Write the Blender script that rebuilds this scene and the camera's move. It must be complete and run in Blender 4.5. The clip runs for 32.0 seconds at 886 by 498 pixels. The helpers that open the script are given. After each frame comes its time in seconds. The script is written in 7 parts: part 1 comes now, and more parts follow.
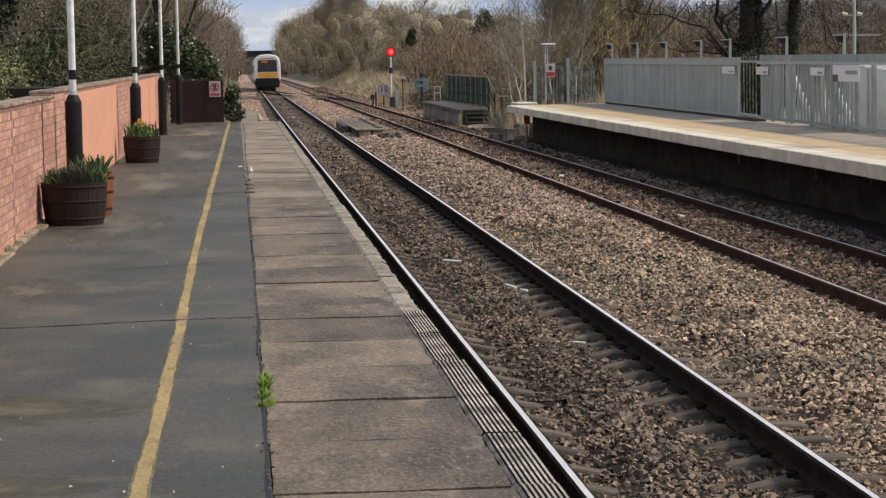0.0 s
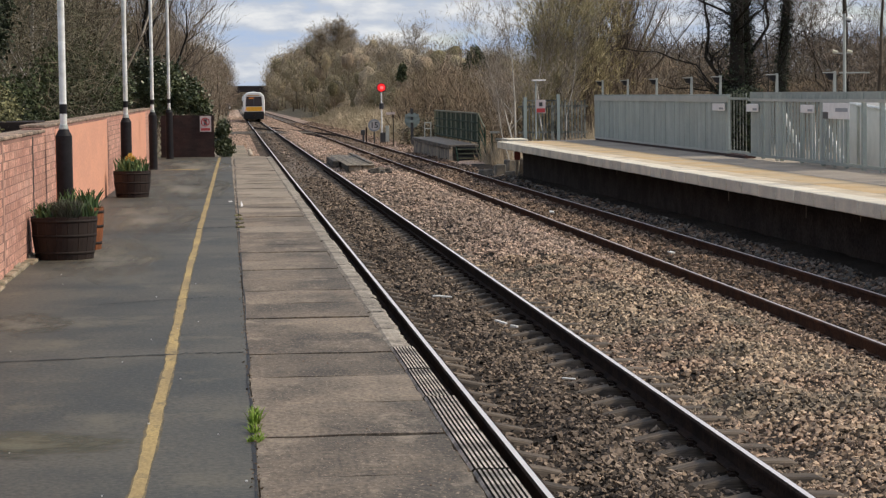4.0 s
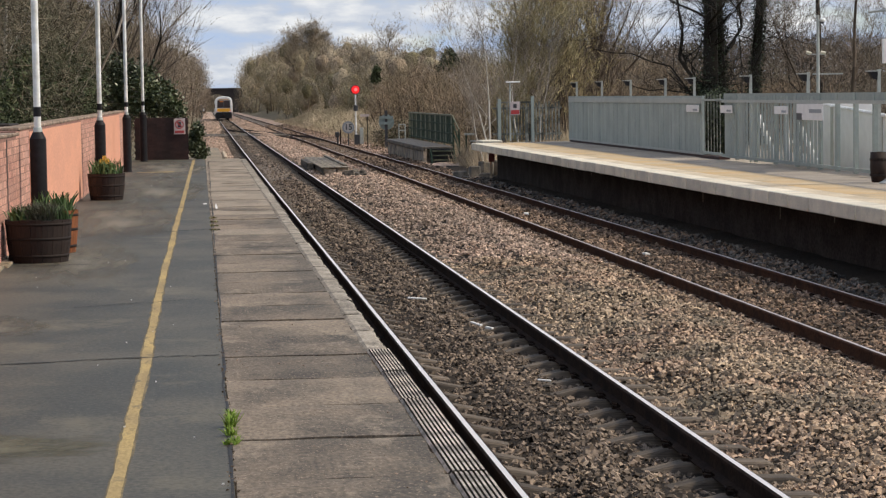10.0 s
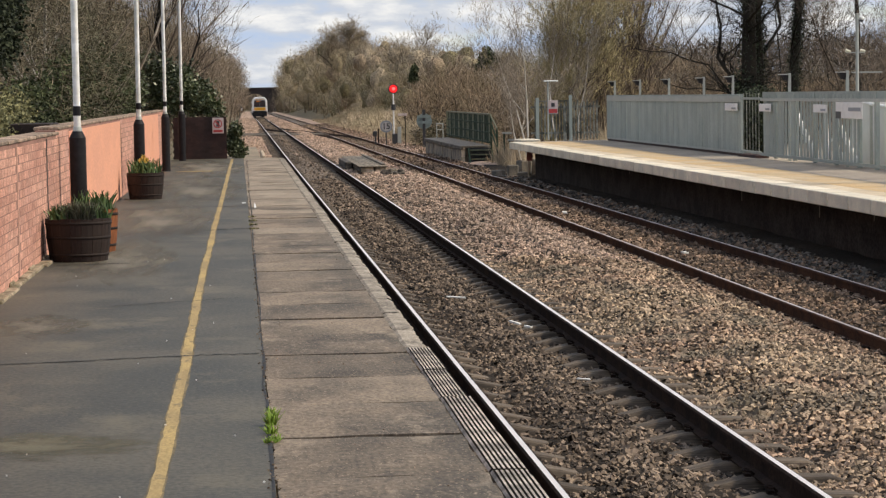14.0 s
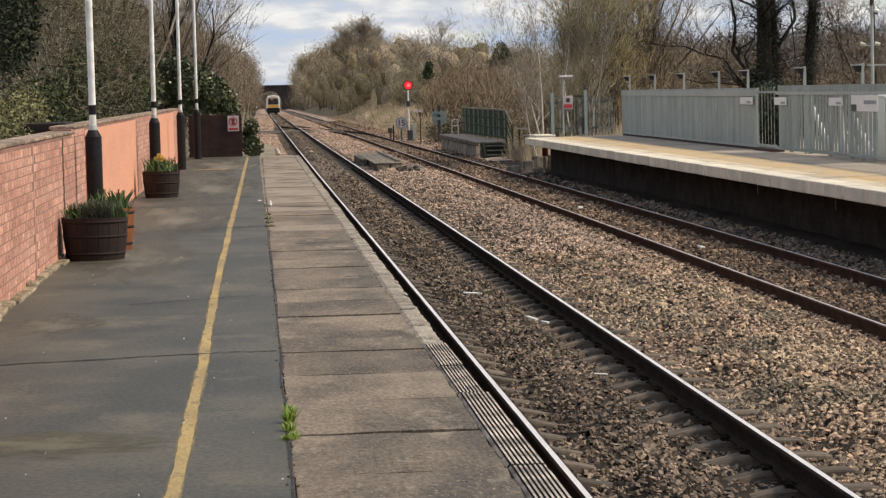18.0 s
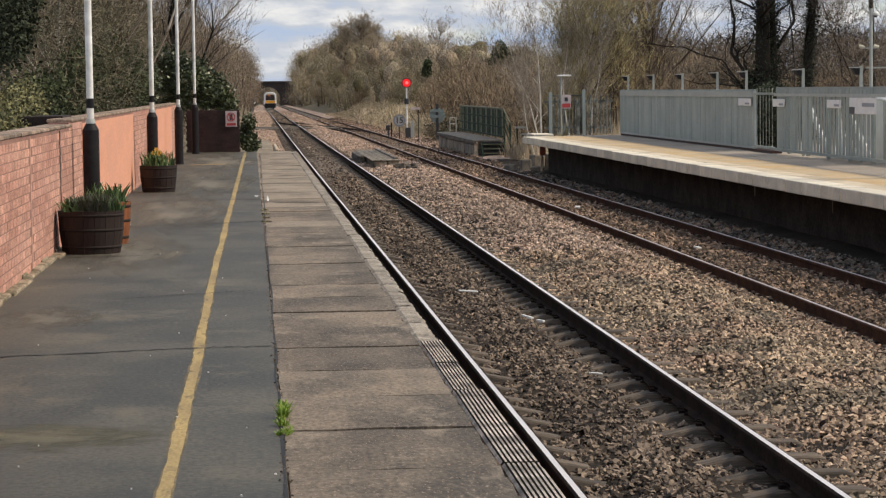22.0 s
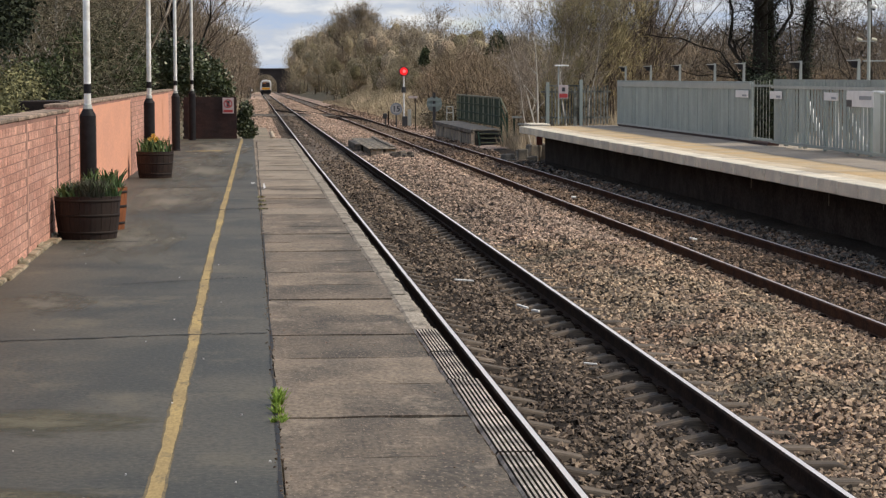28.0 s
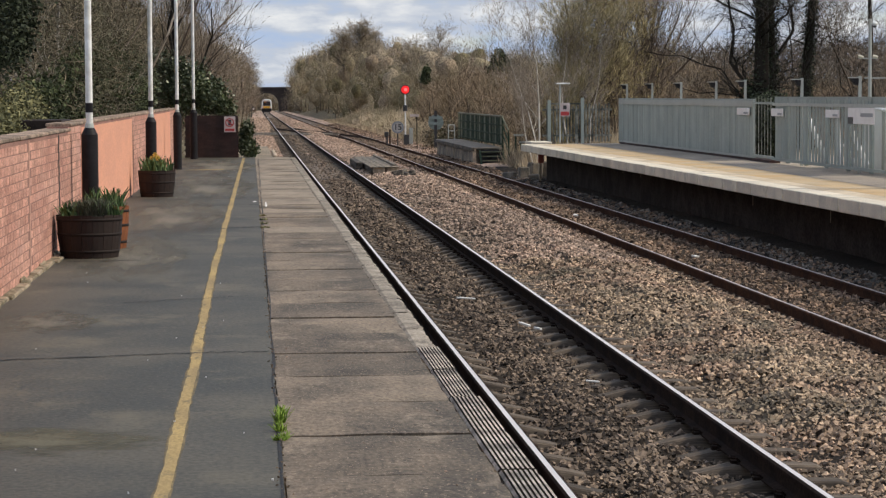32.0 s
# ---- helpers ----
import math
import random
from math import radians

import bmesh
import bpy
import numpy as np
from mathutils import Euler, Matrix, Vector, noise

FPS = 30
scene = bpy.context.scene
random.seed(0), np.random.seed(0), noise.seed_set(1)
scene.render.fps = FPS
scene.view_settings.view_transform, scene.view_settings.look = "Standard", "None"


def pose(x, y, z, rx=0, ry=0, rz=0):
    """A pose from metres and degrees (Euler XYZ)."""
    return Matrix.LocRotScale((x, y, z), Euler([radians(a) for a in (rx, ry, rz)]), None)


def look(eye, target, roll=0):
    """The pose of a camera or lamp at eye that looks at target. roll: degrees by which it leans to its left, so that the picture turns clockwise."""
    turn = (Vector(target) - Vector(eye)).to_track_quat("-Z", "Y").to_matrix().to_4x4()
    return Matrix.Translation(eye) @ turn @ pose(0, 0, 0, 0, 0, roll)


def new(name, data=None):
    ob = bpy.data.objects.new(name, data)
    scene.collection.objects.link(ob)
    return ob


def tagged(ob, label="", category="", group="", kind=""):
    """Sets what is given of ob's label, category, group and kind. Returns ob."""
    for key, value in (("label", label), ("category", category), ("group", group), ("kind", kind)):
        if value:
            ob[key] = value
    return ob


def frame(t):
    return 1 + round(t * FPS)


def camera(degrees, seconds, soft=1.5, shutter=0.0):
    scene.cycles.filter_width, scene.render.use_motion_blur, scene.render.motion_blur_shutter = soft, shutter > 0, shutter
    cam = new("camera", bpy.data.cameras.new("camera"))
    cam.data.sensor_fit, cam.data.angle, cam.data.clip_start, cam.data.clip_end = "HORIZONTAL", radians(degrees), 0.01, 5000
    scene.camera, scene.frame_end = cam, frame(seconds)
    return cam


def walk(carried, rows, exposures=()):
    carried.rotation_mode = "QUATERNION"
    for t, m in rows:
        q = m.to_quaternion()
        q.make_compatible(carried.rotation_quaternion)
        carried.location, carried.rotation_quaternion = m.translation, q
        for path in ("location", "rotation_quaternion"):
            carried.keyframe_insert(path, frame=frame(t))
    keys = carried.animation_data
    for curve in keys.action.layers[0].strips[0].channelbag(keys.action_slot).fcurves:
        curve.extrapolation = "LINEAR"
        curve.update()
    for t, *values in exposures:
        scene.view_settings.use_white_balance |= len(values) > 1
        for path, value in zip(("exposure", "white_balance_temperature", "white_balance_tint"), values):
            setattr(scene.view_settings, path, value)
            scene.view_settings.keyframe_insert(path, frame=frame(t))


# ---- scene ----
# World: y runs along the line, x to the right, z = 0 on the near platform.
import itertools

EXPO = 0.1
cam = camera(21.15, 32.0, soft=1.3)
PATH = [
    (0.0, 0.026, -0.015, 1.532, -4.990, -4.633, 0.969),
    (0.5, 0.020, -0.017, 1.533, -4.928, -4.277, 0.961),
    (1.0, 0.023, -0.014, 1.533, -4.958, -4.035, 1.020),
    (1.5, 0.022, -0.012, 1.528, -5.060, -4.021, 0.996),
    (2.0, 0.017, -0.012, 1.533, -5.171, -4.072, 0.637),
    (2.5, 0.011, 0.004, 1.533, -5.303, -4.113, 0.342),
    (3.0, 0.019, -0.007, 1.532, -5.368, -4.119, 0.493),
    (3.5, 0.023, -0.001, 1.530, -5.211, -3.917, 0.723),
    (5.5, 0.019, -0.003, 1.531, -5.459, -3.670, 0.728),
    (6.0, 0.020, 0.007, 1.531, -5.642, -3.760, 0.638),
    (6.5, 0.007, 0.006, 1.532, -5.731, -3.886, 0.364),
    (7.0, 0.009, 0.010, 1.528, -5.915, -3.934, 0.276),
    (7.5, 0.016, -0.002, 1.531, -5.914, -3.977, 0.481),
    (8.0, 0.022, -0.016, 1.534, -6.039, -3.686, 0.628),
    (8.5, 0.018, -0.010, 1.530, -6.079, -3.511, 0.527),
    (9.0, 0.019, 0.006, 1.529, -6.150, -3.498, 0.675),
    (9.5, 0.020, -0.006, 1.530, -6.123, -3.610, 0.849),
    (10.0, 0.016, -0.003, 1.532, -5.846, -3.738, 0.847),
    (10.5, 0.016, 0.005, 1.527, -5.694, -3.784, 0.898),
    (11.0, 0.022, -0.004, 1.529, -5.693, -3.748, 1.140),
    (11.5, 0.012, -0.007, 1.531, -5.582, -3.603, 1.198),
    (12.0, 0.014, -0.018, 1.529, -5.379, -3.442, 1.275),
    (12.5, 0.018, -0.012, 1.528, -4.995, -3.432, 1.285),
    (13.0, 0.017, -0.007, 1.527, -4.721, -3.603, 1.167),
    (13.5, 0.009, 0.004, 1.529, -4.789, -3.790, 0.932),
    (14.0, 0.004, 0.002, 1.528, -4.941, -3.745, 0.930),
    (14.5, 0.003, 0.005, 1.528, -5.051, -3.626, 1.256),
    (16.5, 0.004, -0.007, 1.529, -4.954, -3.550, 1.388),
    (17.0, 0.004, -0.003, 1.527, -4.797, -3.646, 1.199),
    (17.5, 0.003, -0.007, 1.525, -4.669, -3.758, 1.247),
    (18.0, 0.001, -0.001, 1.527, -4.585, -3.829, 1.385),
    (18.5, 0.003, 0.009, 1.525, -4.606, -4.030, 1.523),
    (19.0, 0.005, 0.005, 1.522, -4.757, -4.198, 1.375),
    (19.5, 0.002, 0.008, 1.523, -4.924, -4.086, 1.104),
    (20.0, 0.000, -0.003, 1.526, -4.775, -3.731, 0.969),
    (20.5, 0.004, 0.006, 1.525, -4.616, -3.455, 1.009),
    (21.0, 0.004, 0.000, 1.524, -4.625, -3.482, 1.093),
    (21.5, 0.007, -0.001, 1.524, -4.568, -3.652, 1.064),
    (22.0, 0.005, 0.009, 1.521, -4.622, -3.877, 0.725),
    (22.5, -0.001, 0.014, 1.520, -4.792, -3.990, 0.505),
    (23.0, -0.009, 0.019, 1.521, -4.925, -4.075, 0.239),
    (23.5, -0.008, 0.021, 1.518, -4.902, -4.129, 0.114),
    (24.0, -0.007, 0.005, 1.522, -4.749, -4.042, 0.290),
    (24.5, -0.007, 0.007, 1.524, -4.647, -3.915, 0.502),
    (25.0, -0.002, -0.000, 1.522, -4.481, -3.843, 0.653),
    (25.5, 0.003, -0.000, 1.520, -4.292, -3.780, 0.718),
    (27.5, 0.003, 0.020, 1.518, -4.443, -4.062, 0.149),
    (28.0, 0.001, 0.007, 1.521, -4.688, -4.145, 0.153),
    (28.5, 0.001, 0.024, 1.516, -4.820, -4.145, 0.115),
    (29.0, -0.001, 0.001, 1.519, -4.893, -3.988, 0.066),
    (29.5, -0.010, 0.009, 1.518, -4.958, -3.770, -0.050),
    (30.0, -0.007, -0.000, 1.521, -5.000, -3.610, -0.039),
    (30.5, -0.006, -0.002, 1.520, -4.763, -3.522, 0.041),
    (31.0, -0.005, 0.002, 1.521, -4.547, -3.569, 0.008),
    (31.5, -0.005, 0.002, 1.522, -4.582, -3.665, 0.089),
    (32.0, -0.000, 0.003, 1.519, -4.654, -3.705, 0.299),
]
walk(cam, [(t, pose(x, y, z, 90 + pitch, roll, yaw)) for t, x, y, z, yaw, pitch, roll in PATH],
     exposures=[(t, EXPO + e, k + 70, 9) for t, e, k in ((0.0, -0.04, 6400), (9.0, 0.0, 6330), (11.5, 0.11, 6500), (13.0, 0.13, 6600), (16.0, 0.12, 6720), (20.0, 0.12, 6760), (22.5, -0.02, 6560), (28.0, -0.01, 6440), (30.0, 0.0, 6330), (32.0, -0.06, 6330))])

# ---- world and sun ----
SUN_AZ, SUN_EL = radians(98), radians(45)      # sun from the right
world = bpy.data.worlds.new("sky")
scene.world = world
world.use_nodes = True
wn, wl = world.node_tree.nodes, world.node_tree.links
wn.clear()


def wnode(kind, **kw):
    n = wn.new(kind)
    for k, v in kw.items():
        n.inputs[k].default_value = v
    return n


w_out = wn.new("ShaderNodeOutputWorld")
w_sky = wn.new("ShaderNodeTexSky")
w_sky.sky_type, w_sky.sun_disc = "NISHITA", False
w_sky.sun_elevation, w_sky.sun_rotation = SUN_EL, SUN_AZ
w_sky.air_density, w_sky.dust_density, w_sky.ozone_density = 1.0, 0.1, 3.0
w_bg = wnode("ShaderNodeBackground", Strength=0.1)
w_cloud = wnode("ShaderNodeBackground", Strength=1.0)
w_mix = wn.new("ShaderNodeMixShader")
w_co = wn.new("ShaderNodeTexCoord")
w_map = wn.new("ShaderNodeMapping")
w_map.inputs["Scale"].default_value = (13, 13, 44)
w_map.inputs["Location"].default_value = (2.3, 0.4, 3.1)
w_n1 = wnode("ShaderNodeTexNoise", Scale=1.0, Detail=7.0, Roughness=0.52)
w_r1 = wn.new("ShaderNodeValToRGB")
w_r1.color_ramp.elements[0].position, w_r1.color_ramp.elements[1].position = 0.40, 0.58
w_n2 = wnode("ShaderNodeTexNoise", Scale=2.1, Detail=8.0, Roughness=0.55)
w_r2 = wn.new("ShaderNodeValToRGB")
w_r2.color_ramp.elements[0].position, w_r2.color_ramp.elements[1].position = 0.34, 0.70
w_r2.color_ramp.elements[0].color, w_r2.color_ramp.elements[1].color = (0.40, 0.51, 0.71, 1), (0.90, 0.885, 0.86, 1)
w_e = w_r2.color_ramp.elements.new(0.50)
w_e.color = (0.53, 0.57, 0.65, 1)
wl.new(w_co.outputs["Generated"], w_map.inputs["Vector"])
wl.new(w_map.outputs[0], w_n1.inputs["Vector"])
wl.new(w_map.outputs[0], w_n2.inputs["Vector"])
w_sep = wn.new("ShaderNodeSeparateXYZ")
wl.new(w_co.outputs["Generated"], w_sep.inputs[0])
w_fall = wnode("ShaderNodeMapRange", **{"From Min": 0.05, "From Max": 0.45, "To Min": 0.16, "To Max": -0.02})
wl.new(w_sep.outputs["Z"], w_fall.inputs["Value"])
w_add = wn.new("ShaderNodeMath")
w_add.operation = "ADD"
wl.new(w_n1.outputs["Fac"], w_add.inputs[0])
wl.new(w_fall.outputs[0], w_add.inputs[1])
wl.new(w_add.outputs[0], w_r1.inputs[0])
wl.new(w_n2.outputs["Fac"], w_r2.inputs[0])
wl.new(w_sky.outputs[0], w_bg.inputs["Color"])
wl.new(w_r2.outputs[0], w_cloud.inputs["Color"])
w_zen = wnode("ShaderNodeMapRange", **{"From Min": 0.12, "From Max": 0.7, "To Min": 1.0, "To Max": 1.4})   # an overcast sky is brightest overhead
wl.new(w_sep.outputs["Z"], w_zen.inputs["Value"])
wl.new(w_zen.outputs[0], w_cloud.inputs["Strength"])
wl.new(w_r1.outputs[0], w_mix.inputs[0])
wl.new(w_bg.outputs[0], w_mix.inputs[1])
wl.new(w_cloud.outputs[0], w_mix.inputs[2])
wl.new(w_mix.outputs[0], w_out.inputs[0])

sun_data = bpy.data.lights.new("sun", "SUN")
sun_data.energy, sun_data.angle, sun_data.color = 3.0, radians(6), (1.0, 0.885, 0.71)
sun = new("sun", sun_data)
sun_way = Vector((math.sin(SUN_AZ) * math.cos(SUN_EL), math.cos(SUN_AZ) * math.cos(SUN_EL), math.sin(SUN_EL)))
sun.matrix_world = look(sun_way * 50, (0, 0, 0))


# ---- materials ----
def mat(name, base, rough=0.8, metal=0.0, var=0.25, grain=60.0, stain=1.5, bump=0.3, dist=0.004, second=None,
        island=0.0, obj=0.0, fleck=0.0, spec=0.4, stretch=(1, 1, 1), local=False, crust_or_shade=None):
    """A surface with fine grain, large stains, relief, and a tone of its own for each piece."""
    m = bpy.data.materials.new(name)
    m.use_nodes = True
    nd, ln = m.node_tree.nodes, m.node_tree.links
    bs = nd["Principled BSDF"]
    co = nd.new("ShaderNodeTexCoord")
    mp = nd.new("ShaderNodeMapping")
    mp.inputs["Scale"].default_value = stretch
    if local:
        ln.new(co.outputs["Object"], mp.inputs["Vector"])
    else:
        ln.new(nd.new("ShaderNodeNewGeometry").outputs["Position"], mp.inputs["Vector"])
    g = nd.new("ShaderNodeTexNoise")
    g.inputs["Scale"].default_value, g.inputs["Detail"].default_value = grain, 4
    s = nd.new("ShaderNodeTexNoise")
    s.inputs["Scale"].default_value, s.inputs["Detail"].default_value, s.inputs["Roughness"].default_value = stain, 5, 0.6
    ln.new(mp.outputs[0], g.inputs["Vector"])
    ln.new(mp.outputs[0], s.inputs["Vector"])
    ramp = nd.new("ShaderNodeValToRGB")
    ramp.color_ramp.elements[0].position, ramp.color_ramp.elements[1].position = 0.40, 0.60
    two = second or tuple(c * (1 - var) for c in base)
    ramp.color_ramp.elements[0].color, ramp.color_ramp.elements[1].color = (*two, 1), (*base, 1)
    ln.new(s.outputs["Fac"], ramp.inputs[0])
    val = nd.new("ShaderNodeMapRange")
    val.inputs["From Min"].default_value, val.inputs["From Max"].default_value = 0.3, 0.7
    val.inputs["To Min"].default_value, val.inputs["To Max"].default_value = 1 - var, 1 + var
    ln.new(g.outputs["Fac"], val.inputs["Value"])
    last = val.outputs[0]
    for amount, kind, out in ((island, "ShaderNodeNewGeometry", "Random Per Island"), (obj, "ShaderNodeObjectInfo", "Random")):
        if amount:
            r = nd.new(kind)
            rr = nd.new("ShaderNodeMapRange")
            rr.inputs["To Min"].default_value, rr.inputs["To Max"].default_value = 1 - amount, 1 + amount
            ln.new(r.outputs[out], rr.inputs["Value"])
            mu = nd.new("ShaderNodeMath")
            mu.operation = "MULTIPLY"
            ln.new(last, mu.inputs[0])
            ln.new(rr.outputs[0], mu.inputs[1])
            last = mu.outputs[0]
    sc = nd.new("ShaderNodeVectorMath")
    sc.operation = "SCALE"
    ln.new(ramp.outputs[0], sc.inputs[0])
    ln.new(last, sc.inputs["Scale"])
    colour = sc.outputs[0]
    if fleck:
        fl = nd.new("ShaderNodeTexNoise")
        fl.inputs["Scale"].default_value, fl.inputs["Detail"].default_value = grain * 1.7, 2
        ln.new(mp.outputs[0], fl.inputs["Vector"])
        fr = nd.new("ShaderNodeMapRange")
        fr.inputs["From Min"].default_value, fr.inputs["From Max"].default_value = 0.60, 0.68
        ln.new(fl.outputs["Fac"], fr.inputs["Value"])
        mx = nd.new("ShaderNodeMix")
        mx.data_type = "RGBA"
        mx.inputs["B"].default_value = (*[min(1, c * fleck) for c in base], 1)
        ln.new(fr.outputs[0], mx.inputs["Factor"])
        ln.new(colour, mx.inputs["A"])
        colour = mx.outputs["Result"]
    if crust_or_shade:
        tone, size, low = crust_or_shade
        cn = nd.new("ShaderNodeTexNoise")
        cn.inputs["Scale"].default_value, cn.inputs["Detail"].default_value, cn.inputs["Roughness"].default_value = size, 8, 0.72
        ln.new(mp.outputs[0], cn.inputs["Vector"])
        cr = nd.new("ShaderNodeMapRange")
        cr.inputs["From Min"].default_value, cr.inputs["From Max"].default_value, cr.inputs["To Max"].default_value = low, low + 0.12, 0.8
        ln.new(cn.outputs["Fac"], cr.inputs["Value"])
        cm = nd.new("ShaderNodeMix")
        cm.data_type = "RGBA"
        cm.inputs["B"].default_value = (*tone, 1)
        ln.new(cr.outputs[0], cm.inputs["Factor"])
        ln.new(colour, cm.inputs["A"])
        colour = cm.outputs["Result"]
    ln.new(colour, bs.inputs["Base Color"])
    bs.inputs["Roughness"].default_value, bs.inputs["Metallic"].default_value = rough, metal
    bs.inputs["Specular IOR Level"].default_value = spec
    if bump:
        b = nd.new("ShaderNodeBump")
        b.inputs["Strength"].default_value, b.inputs["Distance"].default_value = bump, dist
        ln.new(g.outputs["Fac"], b.inputs["Height"])
        ln.new(b.outputs[0], bs.inputs["Normal"])
    return m


def twig_mat(name, low, high, alt=None, scale=0.35, rough=0.75):
    """Bark, twig or leaf: each piece takes a tone between two colours, drifting to a third in patches."""
    m = bpy.data.materials.new(name)
    m.use_nodes = True
    nd, ln = m.node_tree.nodes, m.node_tree.links
    bs = nd["Principled BSDF"]
    geo = nd.new("ShaderNodeNewGeometry")
    ramp = nd.new("ShaderNodeValToRGB")
    ramp.color_ramp.elements[0].color, ramp.color_ramp.elements[1].color = (*low, 1), (*high, 1)
    ln.new(geo.outputs["Random Per Island"], ramp.inputs[0])
    co = nd.new("ShaderNodeTexCoord")
    n = nd.new("ShaderNodeTexNoise")
    n.inputs["Scale"].default_value, n.inputs["Detail"].default_value = scale, 3
    ln.new(co.outputs["Object"], n.inputs["Vector"])
    v = nd.new("ShaderNodeMapRange")
    v.inputs["From Min"].default_value, v.inputs["From Max"].default_value = 0.35, 0.65
    v.inputs["To Min"].default_value, v.inputs["To Max"].default_value = 0.6, 1.4
    ln.new(n.outputs["Fac"], v.inputs["Value"])
    sc = nd.new("ShaderNodeVectorMath")
    sc.operation = "SCALE"
    ln.new(ramp.outputs[0], sc.inputs[0])
    ln.new(v.outputs[0], sc.inputs["Scale"])
    colour = sc.outputs[0]
    if alt:
        n2 = nd.new("ShaderNodeTexNoise")
        n2.inputs["Scale"].default_value, n2.inputs["Detail"].default_value = scale * 0.6, 2
        ln.new(geo.outputs["Position"], n2.inputs["Vector"])
        f2 = nd.new("ShaderNodeMapRange")
        f2.inputs["From Min"].default_value, f2.inputs["From Max"].default_value = 0.47, 0.62
        f2.inputs["To Max"].default_value = 0.85
        ln.new(n2.outputs["Fac"], f2.inputs["Value"])
        mx = nd.new("ShaderNodeMix")
        mx.data_type = "RGBA"
        mx.inputs["B"].default_value = (*alt, 1)
        ln.new(f2.outputs[0], mx.inputs["Factor"])
        ln.new(colour, mx.inputs["A"])
        colour = mx.outputs["Result"]
    ln.new(colour, bs.inputs["Base Color"])
    bs.inputs["Roughness"].default_value = rough
    bs.inputs["Specular IOR Level"].default_value = 0.25 if rough > 0.5 else 0.5
    return m


